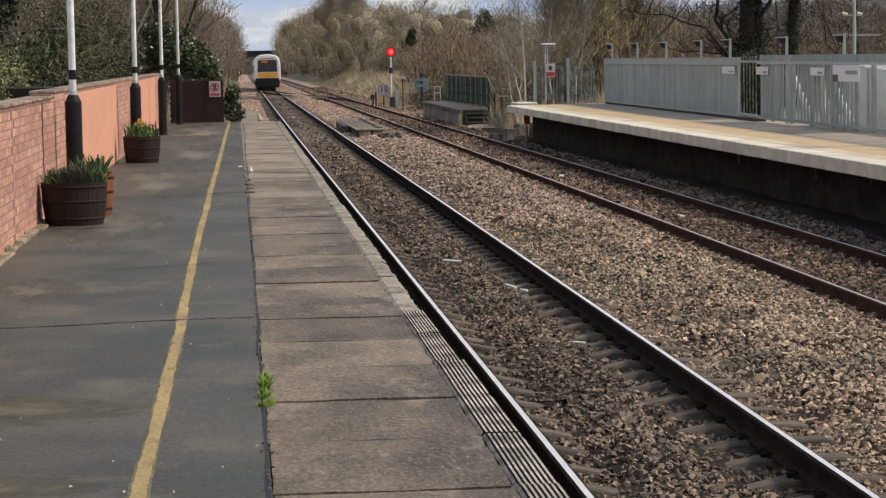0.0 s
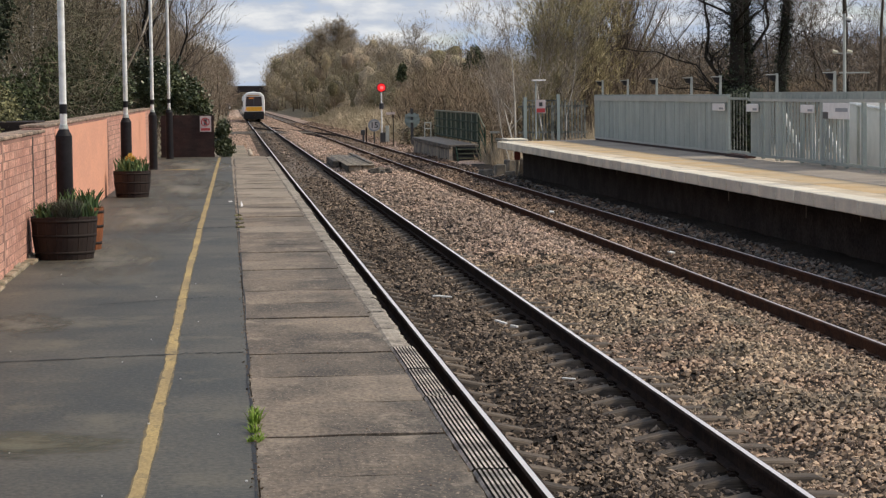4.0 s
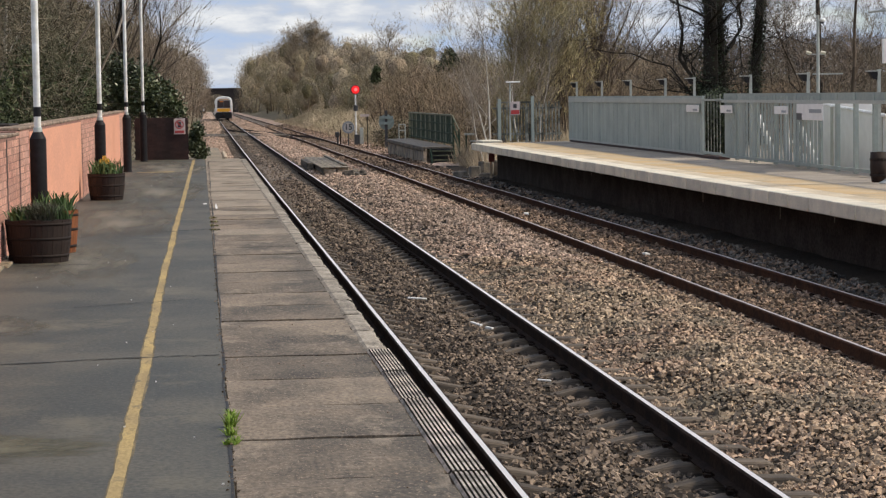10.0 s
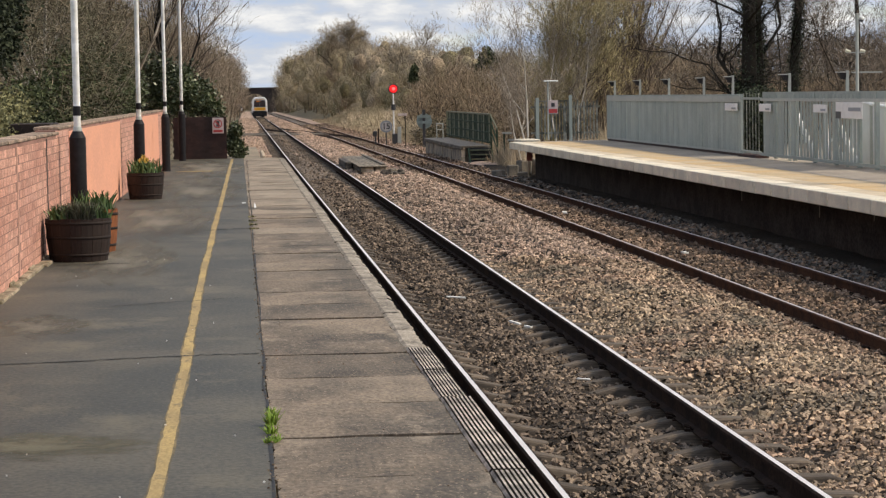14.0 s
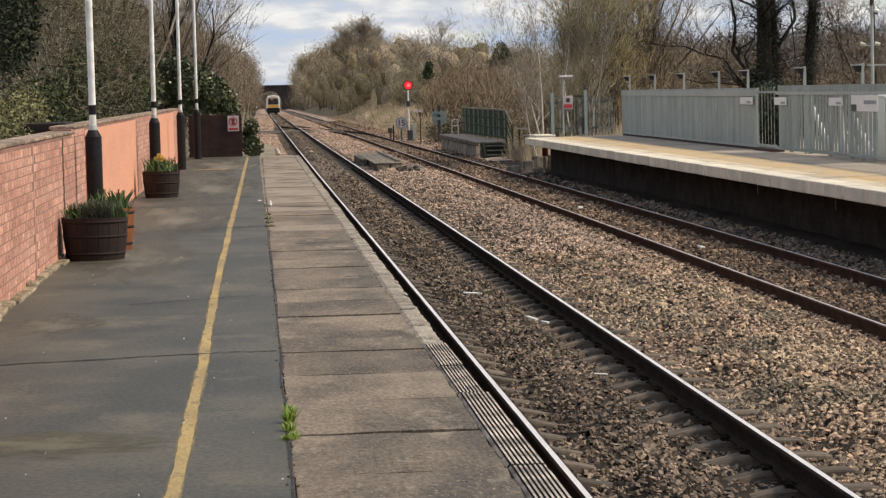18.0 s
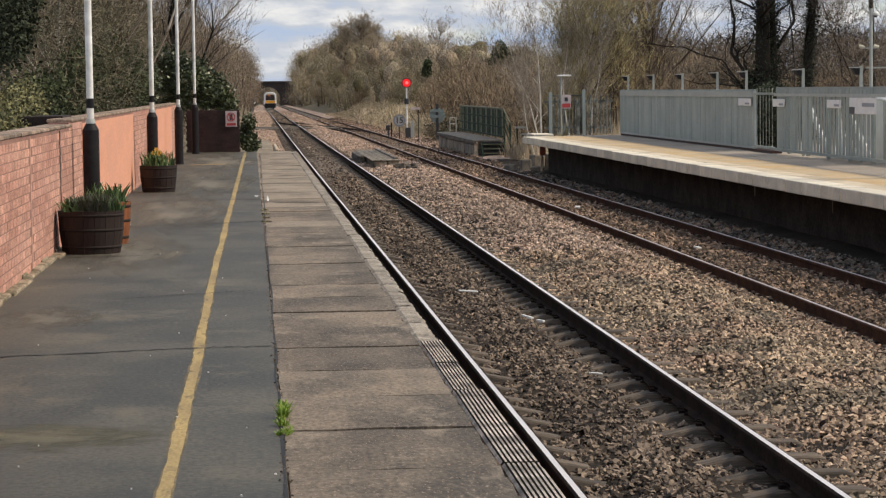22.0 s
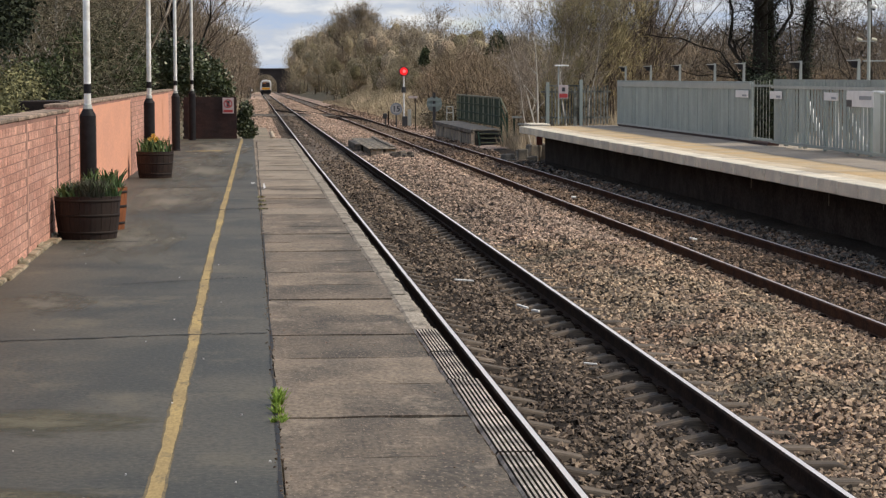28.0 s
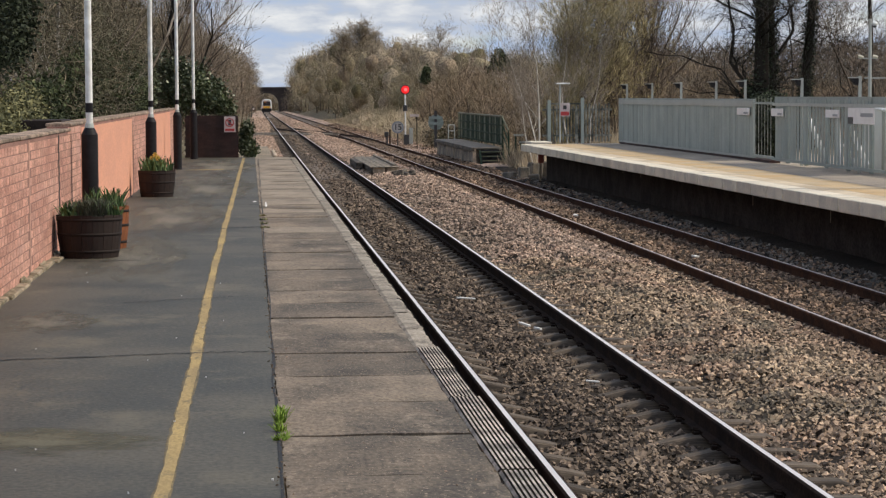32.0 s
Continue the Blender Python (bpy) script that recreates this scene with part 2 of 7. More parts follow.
M = dict(
    asphalt=mat("asphalt", (0.089, 0.079, 0.056), 0.62, spec=0.5, var=0.42, grain=48, stain=1.2, bump=0.5, dist=0.004, second=(0.044, 0.043, 0.033), fleck=1.3, crust_or_shade=((0.145, 0.126, 0.083), 1.5, 0.54), stretch=(0.75, 0.55, 1)),
    patch=mat("lightened_asphalt", (0.185, 0.160, 0.117), 0.64, var=0.38, grain=48, stain=1.1, bump=0.5, dist=0.004, second=(0.11, 0.098, 0.074), fleck=1.3, stretch=(1, 0.38, 1)),
    moss=mat("mossy_asphalt", (0.135, 0.122, 0.078), 0.75, var=0.3, grain=48, stain=2, bump=0.5, dist=0.004, second=(0.095, 0.088, 0.058)),
    tar=mat("tar", (0.02, 0.02, 0.021), 0.7, var=0.3, bump=0.2),
    slab=mat("coping_concrete", (0.205, 0.158, 0.112), 0.8, spec=0.5, var=0.42, grain=44, stain=1.6, bump=0.8, dist=0.006, second=(0.085, 0.068, 0.05), obj=0.24, fleck=1.4, crust_or_shade=((0.37, 0.295, 0.215), 3.0, 0.56), stretch=(1, 0.45, 1)),
    slab_pale=mat("pale_coping_concrete", (0.31, 0.25, 0.185), 0.8, spec=0.5, var=0.35, grain=44, stain=1.2, bump=0.6, dist=0.005, second=(0.19, 0.152, 0.112), obj=0.12, fleck=1.2, crust_or_shade=((0.37, 0.305, 0.23), 2.0, 0.55), stretch=(1, 0.45, 1)),
    rib=mat("ribbed_concrete", (0.52, 0.46, 0.38), 0.95, var=0.3, grain=45, stain=4, bump=0.5, dist=0.004, second=(0.20, 0.18, 0.155), obj=0.12, crust_or_shade=((0.48, 0.43, 0.36), 5.0, 0.57)),
    edge=mat("worn_edge_concrete", (0.36, 0.31, 0.25), 0.95, fleck=1.5, var=0.4, grain=40, stain=3, bump=0.5, dist=0.005, second=(0.17, 0.145, 0.115), obj=0.2, crust_or_shade=((0.46, 0.40, 0.33), 6.0, 0.56)),
    yellow=mat("worn_yellow_paint", (0.45, 0.325, 0.13), 0.8, var=0.2, grain=70, stain=3, bump=0.0, second=(0.32, 0.235, 0.11), crust_or_shade=((0.15, 0.125, 0.08), 12.0, 0.52), stretch=(1, 0.3, 1)),
    yellow_fade=mat("rubbed_yellow_paint", (0.22, 0.168, 0.083), 0.8, var=0.3, grain=70, stain=5, bump=0.0, second=(0.12, 0.10, 0.065), crust_or_shade=((0.10, 0.088, 0.062), 9.0, 0.48), stretch=(1, 0.3, 1)),
    mortar=mat("mortar", (0.34, 0.185, 0.145), 0.95, var=0.25, grain=90, stain=2),
    brick=mat("pink_red_brick", (0.585, 0.32, 0.24), 0.9, var=0.26, grain=60, stain=3, bump=0.5, dist=0.004, stretch=(1, 0.22, 1), second=(0.47, 0.235, 0.175), obj=0.2, island=0.0, crust_or_shade=((0.60, 0.36, 0.29), 2.0, 0.55)),
    brick_far=mat("pink_red_brick_run", (0.585, 0.32, 0.24), 0.9, var=0.26, grain=60, stain=3, bump=0.5, dist=0.004, stretch=(1, 0.22, 1), second=(0.47, 0.235, 0.175), island=0.2, crust_or_shade=((0.60, 0.36, 0.29), 2.0, 0.55)),
    orange=mat("orange_brick_panel", (0.77, 0.37, 0.24), 0.85, var=0.07, grain=30, stain=2.5, bump=0.3, stretch=(1, 0.25, 1), second=(0.71, 0.345, 0.23)),
    crumb=mat("brown_mortar_crumbs", (0.22, 0.16, 0.11), 0.95, var=0.4, grain=60, stain=4, island=0.5),
    pale_joint=mat("pale_pink_mortar", (0.62, 0.36, 0.28), 0.95, var=0.2, grain=30, stain=4),
    cap=mat("wall_cap_concrete", (0.40, 0.285, 0.21), 0.95, var=0.35, grain=40, stain=5, second=(0.20, 0.15, 0.11), obj=0.2, stretch=(1, 0.4, 1)),
    footing=mat("crumbling_footing", (0.36, 0.285, 0.20), 0.95, var=0.4, grain=30, stain=6, bump=0.8, dist=0.01, second=(0.15, 0.125, 0.075), stretch=(1, 0.5, 1)),
    darkbrick=mat("dark_brick", (0.055, 0.028, 0.024), 0.85, var=0.3, grain=50, stain=2, second=(0.035, 0.022, 0.02), obj=0.25),
    white_paint=mat("white_pole_paint", (0.93, 0.92, 0.90), 0.5, var=0.08, grain=12, stain=3, bump=0.1, second=(0.74, 0.72, 0.67)),
    black_paint=mat("black_paint", (0.018, 0.016, 0.018), 0.6, spec=0.2, var=0.25, grain=20, stain=4, bump=0.1),
    barrel=mat("dark_stained_oak", (0.026, 0.0135, 0.0095), 0.75, var=0.3, grain=18, stain=4, bump=0.25, obj=0.12, stretch=(6, 6, 0.6)),
    barrel_red=mat("orange_stained_oak", (0.26, 0.085, 0.028), 0.75, var=0.3, grain=18, stain=4, bump=0.4, obj=0.2, stretch=(6, 6, 0.6)),
    hoop=mat("dark_iron", (0.022, 0.013, 0.01), 0.8, 0.1, var=0.3, grain=30, stain=6),
    soil=mat("soil", (0.04, 0.028, 0.02), 0.95, var=0.4, grain=60, stain=9),
    rail_top=mat("polished_rail", (0.93, 0.86, 0.82), 0.4, 0.4, var=0.06, grain=25, stain=3, bump=0.05, stretch=(1, 0.1, 1)),
    rail_top2=mat("duller_rail", (0.66, 0.55, 0.50), 0.38, 0.6, var=0.12, grain=25, stain=3, bump=0.05, stretch=(1, 0.1, 1)),
    rust=mat("rail_rust", (0.040, 0.025, 0.019), 0.95, var=0.35, grain=40, stain=3, second=(0.022, 0.016, 0.014), spec=0.08),
    rust2=mat("rail_brown_rust", (0.085, 0.042, 0.026), 0.95, var=0.35, grain=40, stain=3, second=(0.05, 0.028, 0.02), spec=0.08),
    sleeper=mat("weathered_sleeper", (0.15, 0.116, 0.086), 0.92, var=0.3, grain=24, stain=3, bump=0.5, obj=0.3, second=(0.08, 0.063, 0.049), stretch=(0.4, 4, 4)),
    # Dark blotches here put the shade of the stone heaps into their colour.
    stone=mat("ballast_stone", (0.38, 0.282, 0.19), 0.9, var=0.2, grain=35, stain=0.55, bump=0.2, second=(0.34, 0.232, 0.16), island=0.9, crust_or_shade=((0.185, 0.155, 0.115), 0.8, 0.51)),
    stone_dark=mat("dirty_ballast_stone", (0.225, 0.167, 0.12), 0.9, var=0.2, grain=35, stain=1.0, bump=0.2, second=(0.13, 0.096, 0.071), island=0.95),
    ballast=mat("ballast_bed", (0.58, 0.405, 0.305), 0.95, var=0.6, grain=16, stain=0.25, bump=1.0, dist=0.05, second=(0.30, 0.22, 0.165)),
    stone_brown=mat("rust_brown_ballast_stone", (0.29, 0.195, 0.133), 0.9, var=0.2, grain=35, stain=0.8, bump=0.2, second=(0.125, 0.088, 0.062), island=0.8),
    stone_far=mat("pink_tan_ballast_stone", (0.52, 0.37, 0.275), 0.9, var=0.2, grain=35, stain=0.3, bump=0.2, second=(0.36, 0.265, 0.20), island=0.6),
    rubble=mat("grey_rubble", (0.18, 0.155, 0.132), 0.9, var=0.2, grain=35, stain=0.8, bump=0.2, second=(0.08, 0.073, 0.066), island=0.95),
    gap_shade=mat("ballast_gap_shade", (0.045, 0.035, 0.027), 0.95, var=0.4, grain=20, stain=0.4, bump=1.0, dist=0.03, second=(0.026, 0.021, 0.017), spec=0.1),
    ballast_dark=mat("stained_ballast", (0.21, 0.16, 0.12), 0.95, var=0.6, grain=16, stain=0.25, bump=1.0, dist=0.05, second=(0.12, 0.095, 0.075)),
    fence_old=mat("weathered_steel", (0.33, 0.325, 0.28), 0.8, var=0.25, grain=14, stain=3, obj=0.3, second=(0.10, 0.105, 0.09)),
    twig_grey=twig_mat("grey_brown_twigs", (0.34, 0.28, 0.205), (0.42, 0.345, 0.255), (0.375, 0.305, 0.21), 0.16),
    earth=mat("earth", (0.17, 0.13, 0.085), 0.95, var=0.35, grain=6, stain=0.12, bump=0.6, dist=0.05, second=(0.10, 0.09, 0.05)),
    p2white=mat("white_edge_slab", (0.80, 0.71, 0.56), 0.85, var=0.1, grain=40, stain=1.5, second=(0.66, 0.59, 0.48), obj=0.10, crust_or_shade=((0.48, 0.42, 0.33), 2.5, 0.58)),
    p2cream=mat("pale_tan_band", (0.70, 0.58, 0.42), 0.85, var=0.2, grain=60, stain=0.5, second=(0.50, 0.40, 0.28), crust_or_shade=((0.36, 0.29, 0.21), 0.7, 0.52)),
    p2tan=mat("tan_band", (0.56, 0.38, 0.19), 0.85, var=0.2, grain=60, stain=0.9, second=(0.54, 0.42, 0.27), crust_or_shade=((0.34, 0.26, 0.17), 0.6, 0.52)),
    p2asphalt=mat("pale_asphalt", (0.42, 0.35, 0.275), 0.85, var=0.25, grain=60, stain=0.5, second=(0.30, 0.25, 0.20), crust_or_shade=((0.22, 0.18, 0.14), 0.5, 0.53)),
    p2face=mat("near_black_brick", (0.055, 0.046, 0.041), 0.95, spec=0.08, var=0.4, grain=20, stain=2, bump=0.6, dist=0.01),
    fence=mat("galvanised_grey", (0.365, 0.405, 0.372), 0.65, 0.1, var=0.08, grain=14, stain=1.2, bump=0.1, obj=0.1, second=(0.31, 0.35, 0.325)),
    fence_light=mat("galvanised_pale", (0.44, 0.455, 0.42), 0.55, 0.2, var=0.08, grain=14, stain=1.2, bump=0.1, obj=0.06),
    sign=mat("sign_white", (0.82, 0.80, 0.79), 0.5, var=0.05, grain=8, stain=3, bump=0.0),
    sign_dull=mat("dull_sign_white", (0.52, 0.50, 0.48), 0.6, var=0.1, grain=8, stain=4, bump=0.0),
    sign_pink=mat("faded_sign", (0.62, 0.52, 0.50), 0.6, var=0.08, grain=8, stain=6, bump=0.0),
    red=mat("sign_red", (0.50, 0.06, 0.06), 0.5, var=0.1, bump=0.0),
    sign_red_faded=mat("faded_red_plate", (0.45, 0.13, 0.10), 0.7, var=0.2, bump=0.1),
    ink=mat("sign_ink", (0.05, 0.05, 0.055), 0.5, var=0.1, bump=0.0),
    grey_ink=mat("sign_grey", (0.30, 0.32, 0.35), 0.5, var=0.1, bump=0.0),
    cream_lamp=mat("cream_lamp", (0.72, 0.68, 0.52), 0.5, var=0.1, bump=0.0),
    orange_band=mat("orange_band", (0.72, 0.17, 0.035), 0.55, var=0.06, bump=0.0),
    green_paint=mat("dark_green_paint", (0.02, 0.042, 0.03), 0.85, spec=0.12, var=0.3, grain=20, stain=4, bump=0.2, second=(0.07, 0.085, 0.06)),
    concrete=mat("old_concrete", (0.31, 0.256, 0.195), 0.95, var=0.28, grain=30, stain=2, second=(0.13, 0.117, 0.1)),
    cream=mat("cream_block", (0.68, 0.54, 0.39), 0.9, var=0.2, grain=30, stain=5, second=(0.36, 0.28, 0.2)),
    cinder=mat("sandy_cinder", (0.34, 0.27, 0.195), 0.95, var=0.4, grain=12, stain=0.7, bump=0.6, dist=0.03, second=(0.20, 0.165, 0.12)),
    lid=mat("weathered_lid_plank", (0.27, 0.225, 0.17), 0.9, var=0.3, grain=20, stain=2, obj=0.2, second=(0.14, 0.117, 0.09), stretch=(4, 0.5, 4)),
    plank=mat("tarred_plank", (0.165, 0.135, 0.105), 0.85, var=0.35, grain=20, stain=2, obj=0.2, second=(0.05, 0.043, 0.036), stretch=(4, 0.5, 4)),
    bridge=mat("soot_brick", (0.045, 0.037, 0.036), 0.95, var=0.3, grain=6, stain=0.3),
    blue_sign=mat("blue_grey_plate", (0.27, 0.33, 0.32), 0.5, 0.3, var=0.15, grain=10, stain=3),
    train_white=mat("train_white", (0.86, 0.85, 0.83), 0.35, var=0.05, grain=6, stain=0.6, bump=0.0, local=True),
    train_yellow=mat("train_yellow", (0.88, 0.44, 0.04), 0.4, var=0.06, grain=6, stain=1, bump=0.0, local=True),
    train_lip=mat("train_tan_strip", (0.55, 0.36, 0.20), 0.5, var=0.1, bump=0.0, local=True),
    train_dark=mat("train_underframe", (0.014, 0.014, 0.016), 0.8, var=0.3, grain=6, stain=1, local=True),
    train_glass=mat("train_glass", (0.035, 0.018, 0.018), 0.12, var=0.1, bump=0.0, spec=0.6, local=True),
    daff=mat("daffodil_yellow", (0.92, 0.66, 0.16), 0.6, var=0.1, bump=0.0),
    shelter=mat("pale_panel", (0.78, 0.77, 0.75), 0.4, var=0.06, grain=4, stain=0.8, bump=0.0),
    pot=mat("pale_blue_pot", (0.45, 0.56, 0.62), 0.5, var=0.1),
    litter=mat("white_litter", (0.78, 0.76, 0.73), 0.6, var=0.08, bump=0.1),
    bark=twig_mat("dark_bark", (0.011, 0.009, 0.007), (0.03, 0.024, 0.018)),
    bark_mid=twig_mat("brown_bark", (0.07, 0.052, 0.036), (0.16, 0.12, 0.085)),
    birch_dull=twig_mat("dull_pale_bark", (0.26, 0.21, 0.16), (0.50, 0.42, 0.34)),
    birch=twig_mat("pale_bark", (0.56, 0.51, 0.43), (0.85, 0.79, 0.70)),
    twig=twig_mat("brown_twigs", (0.16, 0.12, 0.088), (0.36, 0.28, 0.215), (0.20, 0.16, 0.11), 0.3),
    twig_olive=twig_mat("olive_twigs", (0.25, 0.205, 0.095), (0.62, 0.51, 0.27)),
    slat=mat("pale_green_slat", (0.17, 0.18, 0.12), 0.7, var=0.25, grain=20, stain=3),
    deck=mat("grey_deck", (0.30, 0.255, 0.205), 0.9, var=0.25, grain=20, stain=2, second=(0.2, 0.17, 0.14)),
    twig_dark=twig_mat("dark_olive_twigs", (0.17, 0.145, 0.08), (0.27, 0.225, 0.13)),
    twig_far=twig_mat("far_brown_twigs", (0.38, 0.305, 0.198), (0.47, 0.38, 0.25), (0.28, 0.24, 0.14), 0.13),
    # Left bank and wall brush: undergrowth shade is put into these darker twig colours.
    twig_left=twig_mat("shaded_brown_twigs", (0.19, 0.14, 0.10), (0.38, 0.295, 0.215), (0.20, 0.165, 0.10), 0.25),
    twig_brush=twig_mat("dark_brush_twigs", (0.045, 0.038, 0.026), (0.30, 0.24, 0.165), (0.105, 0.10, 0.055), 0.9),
    straw=twig_mat("dry_grass", (0.34, 0.26, 0.18), (0.50, 0.40, 0.28), (0.36, 0.29, 0.19), 0.3),
    leaf_ivy=twig_mat("ivy_leaves", (0.02, 0.034, 0.014), (0.12, 0.14, 0.06), rough=0.45),
    leaf_dark=twig_mat("dark_evergreen", (0.009, 0.014, 0.009), (0.07, 0.085, 0.046)),
    leaf_lime=twig_mat("yellow_green_leaves", (0.04, 0.042, 0.018), (0.30, 0.275, 0.13)),
    twig_scrub=twig_mat("dull_pink_brown_twigs", (0.10, 0.07, 0.045), (0.33, 0.242, 0.16), (0.155, 0.12, 0.07), 0.35),
    twig_foot=twig_mat("bramble_and_dry_grass", (0.36, 0.28, 0.185), (0.60, 0.475, 0.33), (0.34, 0.285, 0.17), 0.3),
    leaf_hedge=twig_mat("shaded_hedge_leaves", (0.016, 0.024, 0.009), (0.09, 0.105, 0.045)),
    twig_thicket=twig_mat("dark_thicket_twigs", (0.065, 0.05, 0.038), (0.24, 0.185, 0.14), (0.11, 0.095, 0.06), 0.5),
    leaf_grey=twig_mat("grey_green_lavender", (0.07, 0.08, 0.05), (0.25, 0.26, 0.19)),
    blade=twig_mat("green_blades", (0.03, 0.065, 0.02), (0.17, 0.25, 0.10)),
    weed=twig_mat("bright_weed", (0.10, 0.17, 0.02), (0.26, 0.36, 0.065)),
)
glow = bpy.data.materials.new("red_lens")
glow.use_nodes = True
gb = glow.node_tree.nodes["Principled BSDF"]
gb.inputs["Base Color"].default_value = (0.4, 0.0, 0.0, 1)
gb.inputs["Emission Color"].default_value = (1.0, 0.02, 0.025, 1)
gb.inputs["Emission Strength"].default_value = 0.75
M["glow"] = glow
core_glow = glow.copy()
core_glow.name = "red_lens_core"
core_glow.node_tree.nodes["Principled BSDF"].inputs["Emission Color"].default_value = (1.0, 0.2, 0.2, 1)
core_glow.node_tree.nodes["Principled BSDF"].inputs["Emission Strength"].default_value = 1.1
M["glow_core"] = core_glow
glow2 = bpy.data.materials.new("amber_display")
glow2.use_nodes = True
gb = glow2.node_tree.nodes["Principled BSDF"]
gb.inputs["Base Color"].default_value = (0.3, 0.1, 0.0, 1)
gb.inputs["Emission Color"].default_value = (1.0, 0.25, 0.03, 1)
gb.inputs["Emission Strength"].default_value = 0.2
M["display"] = glow2


# ---- building helpers ----
class MB:
    """A mesh being put together: boxes, tubes, lathed forms, loose quads."""

    def __init__(self):
        self.v, self.f, self.m = [], [], []

    def add(self, vs, fs, mi=0):
        o = len(self.v)
        self.v += [tuple(p) for p in vs]
        self.f += [tuple(i + o for i in face) for face in fs]
        self.m += [mi] * len(fs)
        return self

    def box(self, x0, y0, z0, x1, y1, z1, c=0.0, mi=0):
        if c <= 0:
            vs = [(x, y, z) for z in (z0, z1) for y in (y0, y1) for x in (x0, x1)]
            return self.add(vs, [(0, 2, 3, 1), (4, 5, 7, 6), (0, 1, 5, 4), (2, 6, 7, 3), (0, 4, 6, 2), (1, 3, 7, 5)], mi)
        bm = bmesh.new()
        bmesh.ops.create_cube(bm, size=1)
        for w in bm.verts:
            w.co = Vector(((x0 + x1) / 2 + w.co.x * (x1 - x0), (y0 + y1) / 2 + w.co.y * (y1 - y0), (z0 + z1) / 2 + w.co.z * (z1 - z0)))
        bmesh.ops.bevel(bm, geom=bm.edges[:], offset=c, segments=1, affect="EDGES")
        bm.verts.index_update()
        self.add([w.co[:] for w in bm.verts], [[w.index for w in fa.verts] for fa in bm.faces], mi)
        bm.free()
        return self

    def tube(self, p0, p1, r0, r1=None, n=10, mi=0, cap=True):
        r1 = r0 if r1 is None else r1
        a, b = Vector(p0), Vector(p1)
        d = (b - a).normalized()
        u = d.orthogonal().normalized()
        w = d.cross(u)
        vs = [c + (u * math.cos(2 * math.pi * i / n) + w * math.sin(2 * math.pi * i / n)) * r for c, r in ((a, r0), (b, r1)) for i in range(n)]
        fs = [(i, (i + 1) % n, n + (i + 1) % n, n + i) for i in range(n)]
        if cap:
            fs += [tuple(reversed(range(n))), tuple(range(n, 2 * n))]
        return self.add(vs, fs, mi)

    def lathe(self, prof, cx=0.0, cy=0.0, n=20, mi=0):
        k = len(prof)
        vs = [(cx + r * math.cos(2 * math.pi * i / n), cy + r * math.sin(2 * math.pi * i / n), z) for r, z in prof for i in range(n)]
        fs = [(j * n + i, j * n + (i + 1) % n, (j + 1) * n + (i + 1) % n, (j + 1) * n + i) for j in range(k - 1) for i in range(n)]
        return self.add(vs, fs, mi)

    def extrude_y(self, prof, y0, y1, mi=0, caps=True):
        n = len(prof)
        vs = [(x, y, z) for y in (y0, y1) for x, z in prof]
        fs = [(i, n + i, n + (i + 1) % n, (i + 1) % n) for i in range(n)]
        if caps:
            fs += [tuple(range(n)), tuple(reversed(range(n, 2 * n)))]
        return self.add(vs, fs, mi)

    def data(self, name, *mats, smooth=False):
        me = bpy.data.meshes.new(name)
        me.from_pydata(self.v, [], self.f)
        for m in mats:
            me.materials.append(m)
        me.polygons.foreach_set("material_index", self.m)
        if smooth:
            me.polygons.foreach_set("use_smooth", [True] * len(self.f))
        me.update()
        return me


def part(name, mb, material, parent=None, label="", smooth=False):
    mats = material if isinstance(material, (list, tuple)) else [material]
    ob = new(name, mb.data(name, *mats, smooth=smooth) if isinstance(mb, MB) else mb)
    ob.parent = parent
    if label:
        ob["label"] = label
    return ob


def thing(name, m, label, category, group="", kind=""):
    ob = new(name)
    ob.matrix_world = m
    return tagged(ob, label, category, group, kind)


def mesh_np(name, verts, faces, material, smooth=False):
    """A mesh out of arrays; faces all with the same number of corners."""
    me = bpy.data.meshes.new(name)
    n, k = faces.shape
    me.vertices.add(len(verts))
    me.vertices.foreach_set("co", np.ascontiguousarray(verts, dtype=np.float32).ravel())
    me.loops.add(n * k)
    me.loops.foreach_set("vertex_index", np.ascontiguousarray(faces, dtype=np.int32).ravel())
    me.polygons.add(n)
    me.polygons.foreach_set("loop_start", np.arange(0, n * k, k, dtype=np.int32))
    me.materials.append(material)
    me.polygons.foreach_set("use_smooth", np.full(n, smooth, dtype=bool))
    me.update(calc_edges=True)
    return me


def soft(y, y0, w=25.0):
    """0 before y0, then growing one for one, with a smooth knee."""
    return w * np.logaddexp(0, (np.asarray(y, float) - y0) / w * 2.2) / 2.2


def dip(y):
    return -0.0034 * soft(y, 48)


def lat(y):
    return 0.0033 * soft(y, 62)


RAIL1, RAIL2 = -0.86, -0.98          # heights of the rail heads
X1, X3, GAUGE = 1.89, 6.39, 1.505    # first rail of each track


